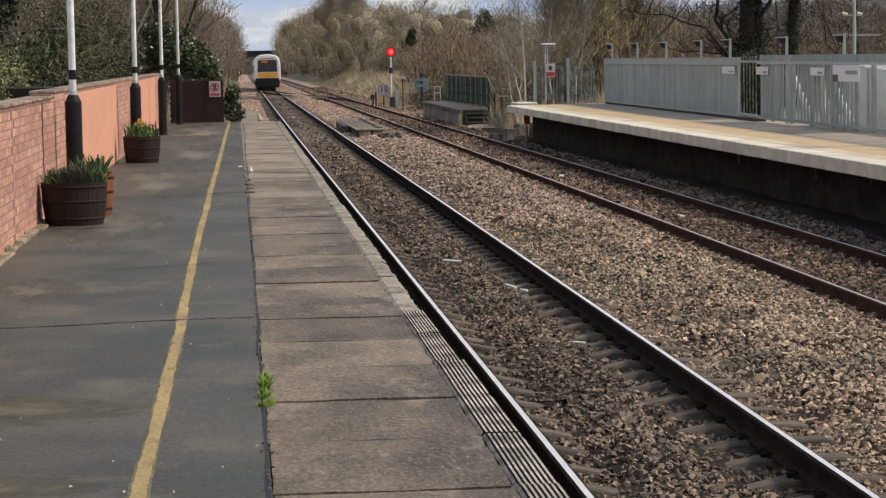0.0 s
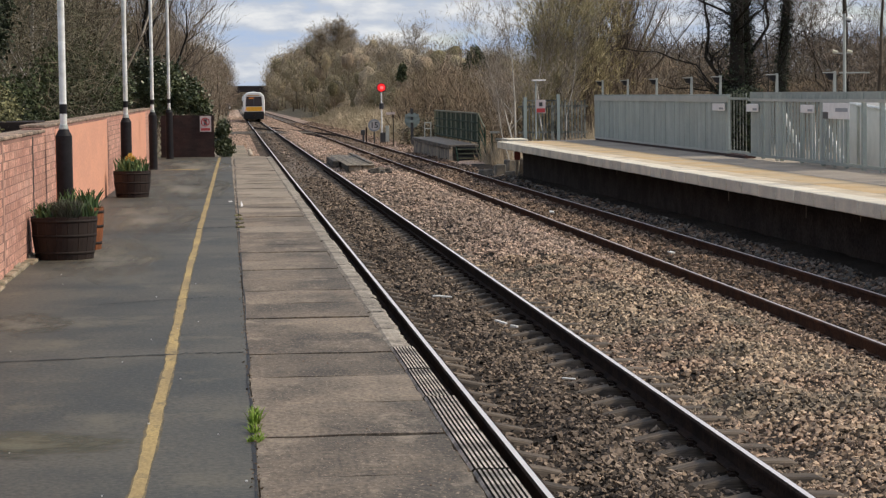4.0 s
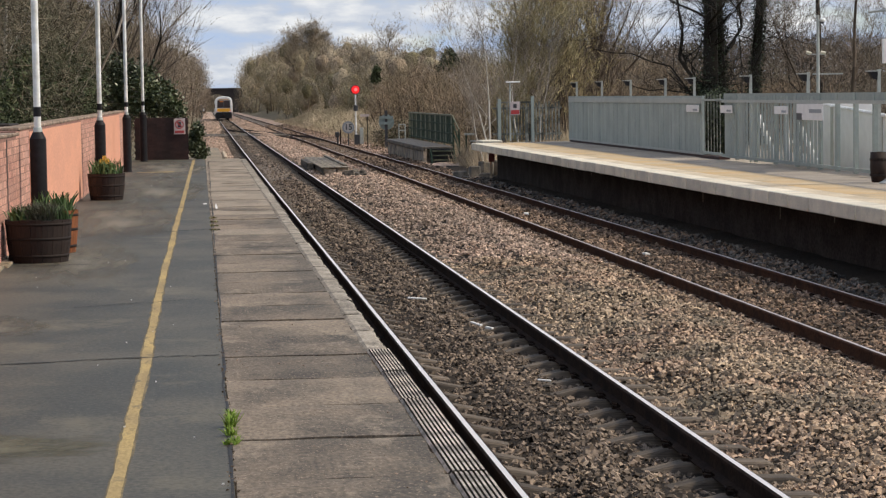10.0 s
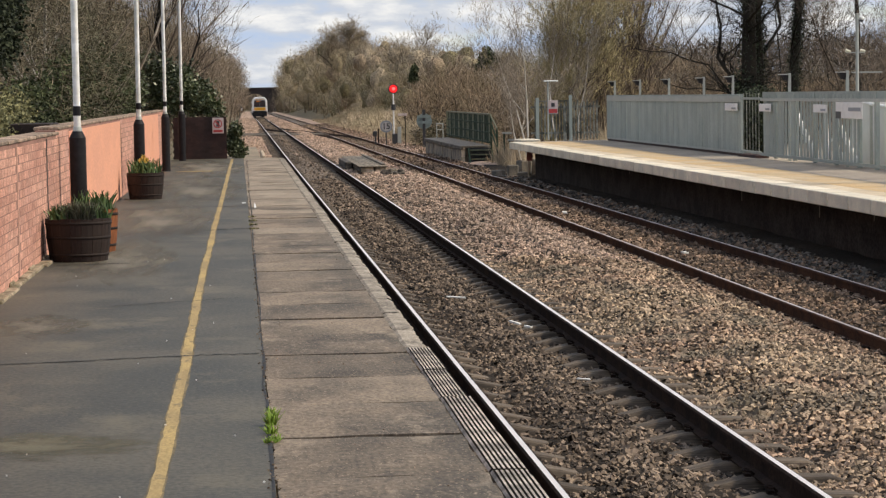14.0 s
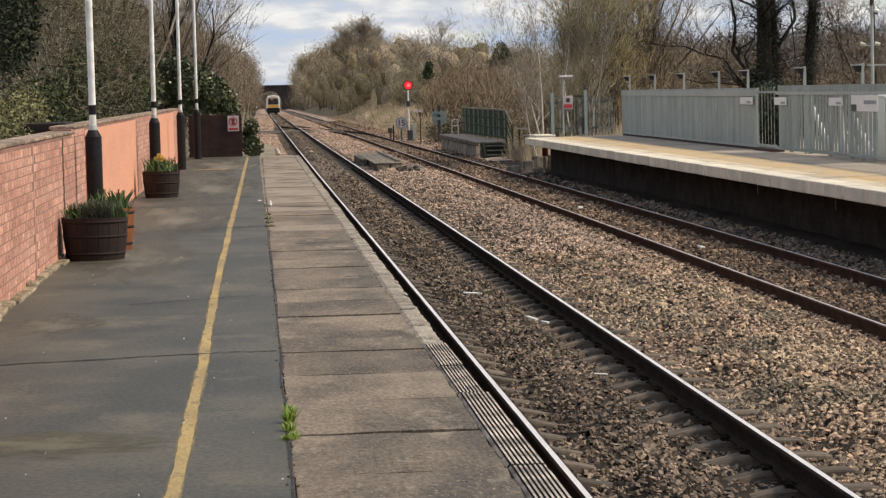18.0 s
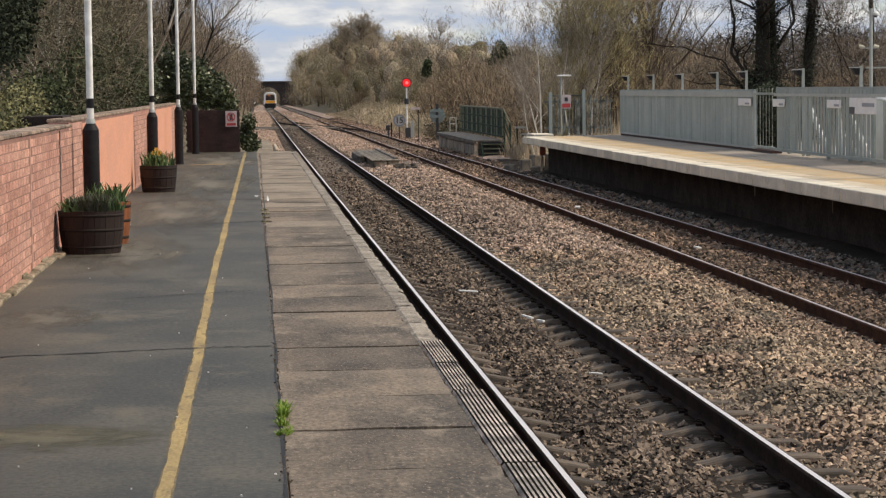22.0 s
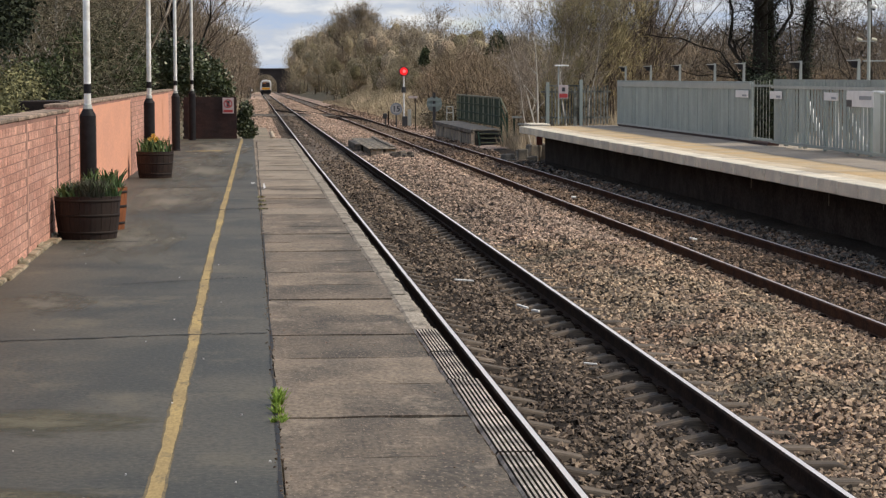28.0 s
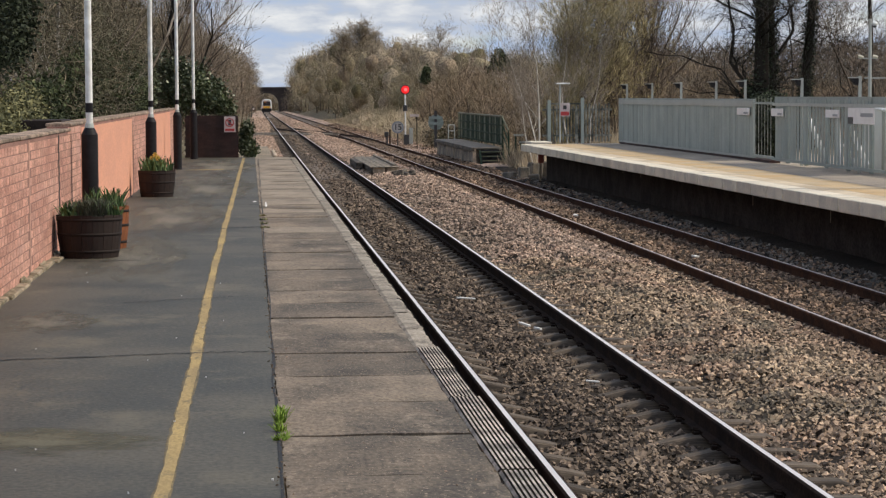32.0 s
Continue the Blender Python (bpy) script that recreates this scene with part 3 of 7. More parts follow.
# ---- ground ----
def bed(x, y):
    """Height of the ballast and the ground at (x, y)."""
    x = np.asarray(x, float) - lat(y)
    z = np.full(np.broadcast(x, y).shape, -1.06)
    z = np.where((x > 0.9) & (x < 4.1), -1.068 - 0.035 / (1 + np.exp((x - 3.5) / 0.05)) + 0.075 * np.exp(-((x - 2.64) / 0.36) ** 2), z)
    z = z + 0.10 * np.exp(-((x - 4.85) / 0.55) ** 2)
    heap = 0.034 * np.sin(8.4 * (x - 4.2) + 0.8 * np.sin(0.9 * y)) * (0.65 + 0.35 * np.sin(0.7 * y + 1)) + 0.014 * np.sin(4 * x + 3.1 * y) + 0.012 * np.sin(6 * x - 1.9 * y)
    z = z + heap * np.clip((x - 3.75) / 0.3, 0, 1) * np.clip((6.0 - x) / 0.3, 0, 1) * np.clip((90 - y) / 20, 0, 1)
    z = z - 0.07 / (1 + np.exp(-(x - 5.7) / 0.15))
    z = z + 0.13 * np.clip((x - 8.1) / 1.1, 0, 1)
    return z + dip(y)


def land(x, y):
    """Height of the land away from the tracks."""
    x = np.asarray(x, float) - lat(y)
    far = 1 / (1 + np.exp(-(y - 66) / 3.0))
    left = np.clip((-2.05 - x) / 0.3, 0, 1)
    near_l = -1.3 + 1.2 * left
    far_l = -1.25 + np.clip((-1.9 - x) / 7, 0, 1) * 3.0
    near_r = np.where(x > 11.9, -0.15, -1.3)
    r2 = 1 / (1 + np.exp(-(y - 135) / 12.0))
    far_r = -1.28 + np.clip((x - 11.0) / 14, 0, 1) * (0.9 + 3.6 * r2)
    zl = near_l * (1 - far) + far_l * far
    f2 = 1 / (1 + np.exp(-(y - 80) / 2.5))
    zr = near_r * (1 - f2) + far_r * f2
    z = np.where(x < 4.5, zl, zr)
    return z + dip(y)


gx = np.array([-2500, -900, -300, -120, -60, -35, -24, -17, -13, -10, -8, -6.5, -5, -4, -3.2, -2.6, -2.3, -2.06, -1.95, -1.2, -0.4, 0.4, 4.5, 8.4, 8.9, 9.6,
               10.4, 11.2, 11.88, 11.95, 13, 14.5, 16, 18, 20, 23, 27, 33, 42, 60, 120, 300, 900, 2500.0])
gy = np.concatenate([[-400, -100, -30], np.arange(-10, 60, 10), np.arange(60, 150, 4), np.arange(150, 420, 12), np.arange(420, 900, 40), [1000, 1400, 2200, 4000.0]])
GX, GY = np.meshgrid(gx, gy)
GZ = land(GX, GY) + np.where(np.abs(GX - 3.5) > 9, 1, 0.0) * 0.12 * np.sin(GX * 1.7 + GY * 0.6) * np.cos(GY * 0.23)
inner = (GX > -2) & (GX < 11)
GZ = np.where(inner, GZ - 0.03, GZ)
nx = len(gx)
ids = np.arange(len(gx) * len(gy)).reshape(len(gy), nx)
quads = np.stack([ids[:-1, :-1], ids[:-1, 1:], ids[1:, 1:], ids[1:, :-1]], -1).reshape(-1, 4)
ground = new("ground", mesh_np("ground", np.stack([GX + 0 * lat(GY), GY, GZ], -1).reshape(-1, 3), quads, M["earth"], True))
tagged(ground, "brown earth and dry grass beside the railway", "ground", kind="structure")

# ballast bed: one long sheet under both tracks
by = np.concatenate([np.arange(-9, 60, 0.5), np.arange(60, 200, 2.0), np.arange(200, 900, 15.0)])
bx = np.concatenate([np.arange(0.75, 8.75, 0.16), [8.9, 9.1, 9.35, 9.6]])
BX, BY = np.meshgrid(bx, by)
BX = np.where((BY > 60.5), -0.9 + (BX - 0.75) * (9.9 + 0.9) / (9.6 - 0.75), BX) + lat(BY)
rng = np.random.default_rng(4)
BZ = bed(BX, BY) + rng.normal(0, 0.008, BX.shape)
ids = np.arange(BX.size).reshape(BX.shape)
quads = np.stack([ids[:-1, :-1], ids[:-1, 1:], ids[1:, 1:], ids[1:, :-1]], -1).reshape(-1, 4)
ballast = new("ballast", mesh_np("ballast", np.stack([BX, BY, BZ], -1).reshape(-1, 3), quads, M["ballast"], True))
# The near bed is almost black: painted shade for the gaps between stones.
ballast.data.materials.append(M["gap_shade"])
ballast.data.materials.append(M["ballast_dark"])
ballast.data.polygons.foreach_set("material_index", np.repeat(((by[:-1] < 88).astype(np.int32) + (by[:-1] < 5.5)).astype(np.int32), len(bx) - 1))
tagged(ballast, "bed of brown and grey crushed stone under the tracks", "ballast", kind="structure")


def stones(name, n, pick, size, material, label, seed, level=None, blocky=False):
    """Loose crushed stones lying on the bed: skewed eight-sided chips, or, close by, broken blocks."""
    r = np.random.default_rng(seed)
    x, y = pick(r, n)
    n = len(x)
    z = bed(x, y) if level is None else np.full(n, level)
    base = np.array([(1, 0, 0), (-1, 0, 0), (0, 1, 0), (0, -1, 0), (0, 0, 1), (0, 0, -1.0)])
    tri = np.array([(0, 2, 4), (2, 1, 4), (1, 3, 4), (3, 0, 4), (2, 0, 5), (1, 2, 5), (3, 1, 5), (0, 3, 5)])
    s = size[0] + (size[1] - size[0]) * r.uniform(0, 1, (n, 1)) ** 1.6
    s = s * (1 + 0.014 * np.maximum(0, y[:, None] - 22))
    if blocky:
        base = np.array([(x_ * k_, y_ * k_, z_) for z_, k_ in ((-0.8, 1.0), (0.8, 0.72)) for x_, y_ in ((-0.8, -0.8), (0.8, -0.8), (0.8, 0.8), (-0.8, 0.8))])
        tri = np.array([(4, 5, 6, 7), (0, 1, 5, 4), (1, 2, 6, 5), (2, 3, 7, 6), (3, 0, 4, 7), (3, 2, 1, 0)])
    nv = len(base)
    v = base[None] * r.uniform(0.85, 1.15, (n, nv, 1)) + r.normal(0, 0.13 if not blocky else 0.17, (n, nv, 3))
    v = v * np.stack([r.uniform(0.9, 1.7, n), r.uniform(0.7, 1.2, n), r.uniform(0.5, 0.95, n)], -1)[:, None, :]
    yaw = r.uniform(0, math.pi, n)
    q = np.stack([np.cos(yaw), r.normal(0, 0.3, n), r.normal(0, 0.3, n), np.sin(yaw)], -1)
    q /= np.linalg.norm(q, axis=1, keepdims=True)
    a, b, c, d = q.T
    rot = np.stack([np.stack([1 - 2 * (c * c + d * d), 2 * (b * c - a * d), 2 * (b * d + a * c)], -1),
                    np.stack([2 * (b * c + a * d), 1 - 2 * (b * b + d * d), 2 * (c * d - a * b)], -1),
                    np.stack([2 * (b * d - a * c), 2 * (c * d + a * b), 1 - 2 * (b * b + c * c)], -1)], 1)
    v = np.einsum("nij,nkj->nki", rot, v) * s[:, None, :]
    v += np.stack([x, y, z + s[:, 0] * r.uniform(-0.25, 0.85, n)], -1)[:, None, :]
    up = v[:, tri, 2].mean(axis=2)                       # leave out the faces that lie on the bed
    keep = np.argsort(-up, axis=1)[:, :4 if blocky else 5]
    f = tri[keep] + nv * np.arange(n)[:, None, None]
    ob = new(name, mesh_np(name, v.reshape(-1, 3), f.reshape(-1, tri.shape[1]), material))
    return tagged(ob, label, "stones", kind="stuff")


def strewn(x0, x1, y0, y1, skip=None):
    """A picker of places, thinning out with distance."""
    def pick(r, n):
        u = r.uniform(0, 1, n)
        y = y0 * (y1 / y0) ** u
        x = r.uniform(x0, x1, n) + lat(y)
        if skip is not None:
            k = skip(x, y, r)
            x, y = x[k], y[k]
        return x, y
    return pick


SLEEP = 0.70


def clear_of_sleepers(x, y, r):
    near = (np.abs(x - X1) < 0.5) | (np.abs(x - X1 - GAUGE) < 0.5)
    on = (np.abs((y - 6.2 + SLEEP / 2) % SLEEP - SLEEP / 2) < 0.115) & near
    rails = (np.abs(x - X1) < 0.075) | (np.abs(x - X1 - GAUGE) < 0.075)
    return ~rails & (~on | (r.uniform(0, 1, len(x)) < 0.14))


def clear_of_rails(x, y, r):
    x = x - lat(y)
    return (np.abs(x - X3) > 0.08) & (np.abs(x - X3 - GAUGE) > 0.08)


stones("ballast_stones", 50000, strewn(1.16, 4.0, 6.8, 34, clear_of_sleepers), (0.009, 0.026), M["stone_dark"],
       "dirty brown crushed stones between the near rails", 11, None, True)
stones("ballast_stones", 20000, strewn(1.16, 4.0, 34, 75, clear_of_sleepers), (0.012, 0.030), M["stone_dark"],
       "dirty brown crushed stones between the near rails farther off", 21)
stones("ballast_stones", 56000, strewn(3.5, 6.3, 7.5, 36), (0.010, 0.0275), M["stone"],
       "sunlit tan crushed stones heaped between the two tracks", 12, None, True)
stones("ballast_stones", 23000, strewn(3.5, 6.3, 36, 90), (0.012, 0.031), M["stone_far"],
       "sunlit tan crushed stones heaped between the tracks farther off", 22)
stones("ballast_stones", 30000, strewn(6.0, 8.7, 16, 110, clear_of_rails), (0.018, 0.038), M["stone_brown"],
       "brown crushed stones between the far rails", 13)


stones("ballast_stones", 24000, lambda r, n: (r.uniform(1.16, 8.6, n), r.uniform(-8.5, 7.2, n)), (0.014, 0.036), M["stone"], "crushed stones under the near end of the tracks", 19)


def beyond_platform(a, b, y0, y1):
    return strewn(a, b, y0, y1, lambda x, y, r: clear_of_rails(x, y, r) & (np.abs(x - lat(y) - X1) > 0.1) & (np.abs(x - lat(y) - X1 - GAUGE) > 0.1))


stones("ballast_stones", 9000, strewn(8.02, 8.8, 16, 80), (0.016, 0.04), M["rubble"], "grey rubble along the foot of the far platform", 18)
stones("ballast_stones", 13000, beyond_platform(3.55, 6.2, 84, 420), (0.010, 0.022), M["stone_far"], "tan crushed stones between the tracks farther on", 14)
stones("ballast_stones", 14000, beyond_platform(-0.8, 1.8, 60, 420), (0.010, 0.022), M["stone_far"], "tan crushed stones and cinders beyond the platform end", 15)
stones("ballast_stones", 11000, beyond_platform(1.6, 3.7, 70, 400), (0.010, 0.022), M["stone_dark"], "dark crushed stones between the near rails farther on", 16)
stones("ballast_stones", 12000, beyond_platform(6.1, 9.7, 100, 280), (0.010, 0.022), M["stone_brown"], "brown crushed stones along the far track", 17)


# ---- tracks ----
def rail(name, x, z, parent, top, y0=-8.5, y1=900.0, label="", side="rust"):
    prof = [(-0.07, -0.159), (0.07, -0.159), (0.07, -0.148), (0.012, -0.13), (0.012, -0.045), (0.036, -0.034), (0.036, -0.010),
            (0.017, 0.0), (-0.021, 0.0), (-0.036, -0.012), (-0.036, -0.034), (-0.012, -0.045), (-0.012, -0.13), (-0.07, -0.148)]
    ys = np.concatenate([np.arange(y0, min(y1, 300), 6.0), np.arange(300, y1 + 1, 30.0)]) if y1 > 300 else np.linspace(y0, y1, max(2, int((y1 - y0) / 3)))
    n = len(prof)
    vs, fs, mi = [], [], []
    for k, y in enumerate(ys):
        dx, dz = float(lat(y)), float(dip(y))
        vs += [(x + dx + px, y, z + dz + pz) for px, pz in prof]
        if k:
            for i in range(n):
                a, b = (k - 1) * n, k * n
                fs.append((a + i, b + i, b + (i + 1) % n, a + (i + 1) % n))
                mi.append(1 if i == 7 else 0)
    mb = MB()
    mb.v, mb.f, mb.m = vs, fs, mi
    return part(name, mb, [M[side], top], parent, label)


def sleeper_mesh():
    """A concrete sleeper: high at the rail seats, dished in the middle, with sloping sides."""
    xs = [(-1.25, -0.03), (-1.2, -0.008), (-0.95, 0.0), (-0.62, 0.0), (-0.22, -0.085), (0.22, -0.085), (0.62, 0.0), (0.95, 0.0), (1.2, -0.008), (1.25, -0.03)]
    sec = [(-0.14, -0.17), (-0.092, -0.012), (-0.08, 0.0), (0.08, 0.0), (0.092, -0.012), (0.14, -0.17)]
    mb = MB()
    for x, z in xs:
        mb.v += [(x, yy, z + zz if zz > -0.1 else zz) for yy, zz in sec]
    for k in range(len(xs) - 1):
        for i in range(5):
            a, b = k * 6 + i, (k + 1) * 6 + i
            mb.f.append((a, b, b + 1, a + 1))
            mb.m.append(0)
    mb.f += [tuple(range(6)), tuple(reversed(range(6 * len(xs) - 6, 6 * len(xs))))]
    mb.m += [0, 0]
    return mb.data("sleeper", M["sleeper"])


def chair_mesh():
    """Rail pad, and a shoulder with a bent spring clip at either foot of the rail."""
    mb = MB()
    mb.box(-0.09, -0.075, 0, 0.09, 0.075, 0.012)
    for s in (-1, 1):
        mb.box(s * 0.098 - 0.02, -0.03, 0.0, s * 0.098 + 0.02, 0.03, 0.032)
        loop = [(0.06, -0.035, 0.03), (0.085, -0.055, 0.05), (0.12, -0.04, 0.055), (0.125, 0.0, 0.05), (0.115, 0.045, 0.055), (0.075, 0.05, 0.045)]
        for a, b in zip(loop[:-1], loop[1:]):
            mb.tube((s * a[0], a[1], a[2]), (s * b[0], b[1], b[2]), 0.009, n=5, cap=False)
    return mb


SLEEPER = sleeper_mesh()


def track(name, x, z, top, y0, count, label, seed, side="rust"):
    t = thing(name, Matrix(), label, "railway track", kind="structure")
    rail("rail", x, z, t, top, side=side)
    rail("rail", x + GAUGE, z, t, top, side=side)
    r = random.Random(seed)
    far = MB()
    fix = MB()
    one = chair_mesh()
    y = y0
    for i in range(count):
        yy = y + r.uniform(-0.02, 0.02)
        dx, dz = float(lat(yy)), float(dip(yy))
        m = pose(x + GAUGE / 2 + dx + r.uniform(-0.03, 0.03), yy, z - 0.165 + dz + r.uniform(-0.006, 0.006), 0, r.uniform(-0.5, 0.5), r.uniform(-2, 2))
        if i < 150:
            ob = part("sleeper", SLEEPER, M["sleeper"], t)
            ob.matrix_basis = m
        else:
            far.box(*(m @ Vector((-1.25, -0.1, -0.13))), *(m @ Vector((1.25, 0.1, 0))))
        if i < 130:
            for rx in (x, x + GAUGE):
                fix.add([(p[0] + rx + dx, p[1] + yy, p[2] + z - 0.17 + dz) for p in one.v], one.f)
        y += SLEEP
    tagged(part("sleepers", far, M["sleeper"], t), kind="stuff")
    tagged(part("rail_fastenings", fix, M["rust"], t), kind="stuff")
    return t


track("track_1", X1, RAIL1, M["rail_top"], 6.2 - 20 * SLEEP, 350, "near railway track with polished rail heads on weathered sleepers", 3)
track("track_2", X3, RAIL2, M["rail_top2"], 12.3 - 28 * SLEEP, 358, "far railway track with brown rusty rails", 5, "rust2")

for nm, x0, x1 in (("a", X1 - 0.2, X1 + GAUGE + 0.2), ("b", X3 - 0.25, X3 + GAUGE + 0.3)):
    mb = MB()
    ys = np.concatenate([np.arange(58, 200, 4.0), np.arange(200, 890, 15.0)])
    xs = np.linspace(x0, x1, 7)
    for k, y in enumerate(ys):
        mb.v += [(float(x + lat(y)), float(y), float(bed(x + lat(y), y)) + 0.012) for x in xs]
        if k:
            for i in range(6):
                a = (k - 1) * 7 + i
                mb.f.append((a, a + 1, a + 8, a + 7))
                mb.m.append(0)
    tagged(part("stained_ballast", mb, M["ballast_dark"], ballast, "oil-stained darker ballast between the rails"), kind="stuff")

# crossover between the tracks
xo = thing("crossover", Matrix(), "rusty crossover rails and dark timbers joining two tracks", "railway points")
for off in (0.0, GAUGE):
    mb = MB()
    prof = [(-0.06, -0.15), (0.06, -0.15), (0.034, -0.03), (0.034, 0), (-0.034, 0), (-0.034, -0.03)]
    ys = np.linspace(158, 232, 26)
    for k, y in enumerate(ys):
        u = (y - 158) / 74
        s = u * u * (3 - 2 * u)
        xx = X3 + (X1 - X3) * s + off + float(lat(y))
        zz = RAIL2 + (RAIL1 - RAIL2) * s + float(dip(y)) - 0.004
        mb.v += [(xx + a, y, zz + b) for a, b in prof]
        if k:
            for i in range(6):
                mb.f.append(((k - 1) * 6 + i, k * 6 + i, k * 6 + (i + 1) % 6, (k - 1) * 6 + (i + 1) % 6))
                mb.m.append(0)
    part("rail", mb, M["rust"], xo)
for i in range(22):
    y = 183 + i * 0.72
    mb = MB().box(-0.6, -0.15, -0.2, 6.4, 0.15, 0, c=0.01)
    ob = part("timber", mb, M["plank"], xo)
    ob.matrix_basis = pose(float(lat(y)), y, -0.975 + float(dip(y)))

# ---- near platform ----
PEND = 59.5
plat = MB()
plat.box(-1.86, -8, -1.3, 0.12, PEND, 0)
platform = part("platform_1", plat, M["asphalt"])
tagged(platform, "dark grey asphalt platform with worn patches and tar joints", "platform", kind="structure")
face = MB().box(0.12, -8, -1.3, 1.0, PEND - 0.05, -0.09)
part("platform_wall", face, M["darkbrick"], platform, "dark brick platform face")
rs = random.Random(8)


def slab_mesh(x0, x1, length, seed):
    """A worn concrete slab with a slightly uneven outline and top."""
    r = random.Random(seed)
    nx_, ny_ = 5, 6
    mb = MB()
    for j in range(ny_):
        for i in range(nx_):
            ex = r.uniform(-0.006, 0.006) if i in (0, nx_ - 1) else 0
            ey = r.uniform(-0.004, 0.004) if j in (0, ny_ - 1) else 0
            edge = i in (0, nx_ - 1) or j in (0, ny_ - 1)
            mb.v.append((x0 + (x1 - x0) * i / (nx_ - 1) + ex, 0.008 + (length - 0.014) * j / (ny_ - 1) + ey, r.uniform(-0.003, 0.003) - (0.005 if edge else 0)))
    for j in range(ny_ - 1):
        for i in range(nx_ - 1):
            a = j * nx_ + i
            mb.f.append((a, a + 1, a + nx_ + 1, a + nx_))
            mb.m.append(0)
    ring = [i for i in range(nx_)] + [j * nx_ + nx_ - 1 for j in range(1, ny_)] + [(ny_ - 1) * nx_ + i for i in range(nx_ - 2, -1, -1)] + [j * nx_ for j in range(ny_ - 2, 0, -1)]
    o = len(mb.v)
    mb.v += [(mb.v[i][0], mb.v[i][1], -0.1) for i in ring]
    for k in range(len(ring)):
        k2 = (k + 1) % len(ring)
        mb.f.append((ring[k], o + k, o + k2, ring[k2]))
        mb.m.append(0)
    return mb


SLABS = [slab_mesh(0.124, 0.975, 1.128, s).data("slab", M["slab"]) for s in range(6)]
PALE_SLABS = [slab_mesh(0.124, 0.975, 1.128, s).data("slab", M["slab_pale"]) for s in range(6, 10)]
y = -7.615
k = 0
while y < PEND - 1.1:
    # Slabs turn paler with distance: the far brightness is put into their colour.
    pale = rs.random() < (y - 24) / 16
    ob = part("slab", PALE_SLABS[rs.randrange(4)] if pale else SLABS[rs.randrange(6)], M["slab"], platform)
    ob.location = (0, y, rs.uniform(0.0, 0.008))
    ob.rotation_euler = (0, radians(rs.uniform(-0.25, 0.25)), 0)
    y += 1.137
    k += 1


def edge_mesh(ribbed, seed):
    """The edge strip: with fine ribs along it, or worn and nibbled."""
    r = random.Random(seed)
    mb = MB()
    n = 14
    length = 1.176
    cols = 33 if ribbed else 7
    for j in range(n):
        yy = 0.004 + (length - 0.008) * j / (n - 1)
        bite = (0.0 if ribbed else abs(r.gauss(0, 0.011)))
        if ribbed and r.random() < 0.12:
            bite = r.uniform(0.005, 0.025)
        for i in range(cols):
            u = i / (cols - 1)
            if ribbed:
                u = min(1.0, (i // 4 + (0.0, 0.5, 0.62, 0.9)[i % 4]) / 8)
            xx = 0.985 + (min(0.145 * u, 0.145 - bite) if ribbed else (0.145 - bite) * u)
            zz = (0.005 if i % 4 < 2 else -0.02) if ribbed else r.uniform(-0.002, 0.002)
            if i in (0, cols - 1):
                zz -= 0.012
            mb.v.append((xx, yy, zz))
    for j in range(n - 1):
        for i in range(cols - 1):
            a = j * cols + i
            mb.f.append((a, a + 1, a + cols + 1, a + cols))
            # Groove walls and floors take soil's dark colour for dirt and shade between ribs.
            mb.m.append(1 if ribbed and i % 4 else 0)
    o = len(mb.v)
    mb.v += [(mb.v[j * cols + cols - 1][0] - 0.01, mb.v[j * cols + cols - 1][1], -0.14) for j in range(n)]
    for j in range(n - 1):
        mb.f.append((j * cols + cols - 1, o + j, o + j + 1, (j + 1) * cols + cols - 1))
        mb.m.append(0)
    return mb


RIBS = [edge_mesh(True, s).data("edge_block", M["rib"], M["soil"]) for s in range(4)]
WORN = [edge_mesh(False, 20 + s).data("edge_block", M["edge"]) for s in range(6)]
y = -7.0
while y < PEND - 1.1:
    ob = part("edge_block", (RIBS if y < 14.0 else WORN)[rs.randrange(4)], M["rib"], platform)
    wide = 1.13 if y < 11.8 else 1.0
    ob.location = (0.985 * (1 - wide) if y < 14 else rs.uniform(-0.014, 0.004), y, rs.uniform(-0.001, 0.003))
    ob.scale = (wide, 1, 1)
    ob.rotation_euler = (0, 0, radians(rs.uniform(-0.25, 0.25)))
    y += 1.178

# worn yellow line, hand painted
line_x = [(-8, -0.36), (7, -0.36), (9.4, -0.345), (11.6, -0.336), (12.6, -0.332), (13.6, -0.324), (15.2, -0.334), (16.9, -0.326), (18.2, -0.336), (19.8, -0.325), (21.4, -0.33),
          (23, -0.315), (28, -0.30), (34, -0.27), (43, -0.23), (50, -0.20), (58.9, -0.155)]
mb = MB()
r = random.Random(5)
ys = np.concatenate([np.arange(-8, 30, 0.12), np.arange(30, 58.9, 0.4)])
cx_ = np.interp(ys, [a for a, b in line_x], [b for a, b in line_x])
for k, yy in enumerate(ys):
    wl_, wr = 0.028 + 0.003 * math.sin(yy * 2.3) + r.gauss(0, 0.0025), 0.028 + 0.003 * math.sin(yy * 1.7 + 2) + r.gauss(0, 0.0025)
    rub = 0.010 + 0.003 * math.sin(yy * 3.1) + r.gauss(0, 0.0015)
    mb.v += [(cx_[k] + e_, yy, 0.0022) for e_ in (-wl_ - rub, -wl_, wr, wr + rub)]
    if k:
        for c in range(3):
            mb.f.append((4 * k - 4 + c, 4 * k - 3 + c, 4 * k + 1 + c, 4 * k + c))
            mb.m.append(0 if c == 1 else 1)
part("yellow_line", mb, [M["yellow"], M["yellow_fade"]], platform, "worn wavering yellow painted line")
mb = MB()
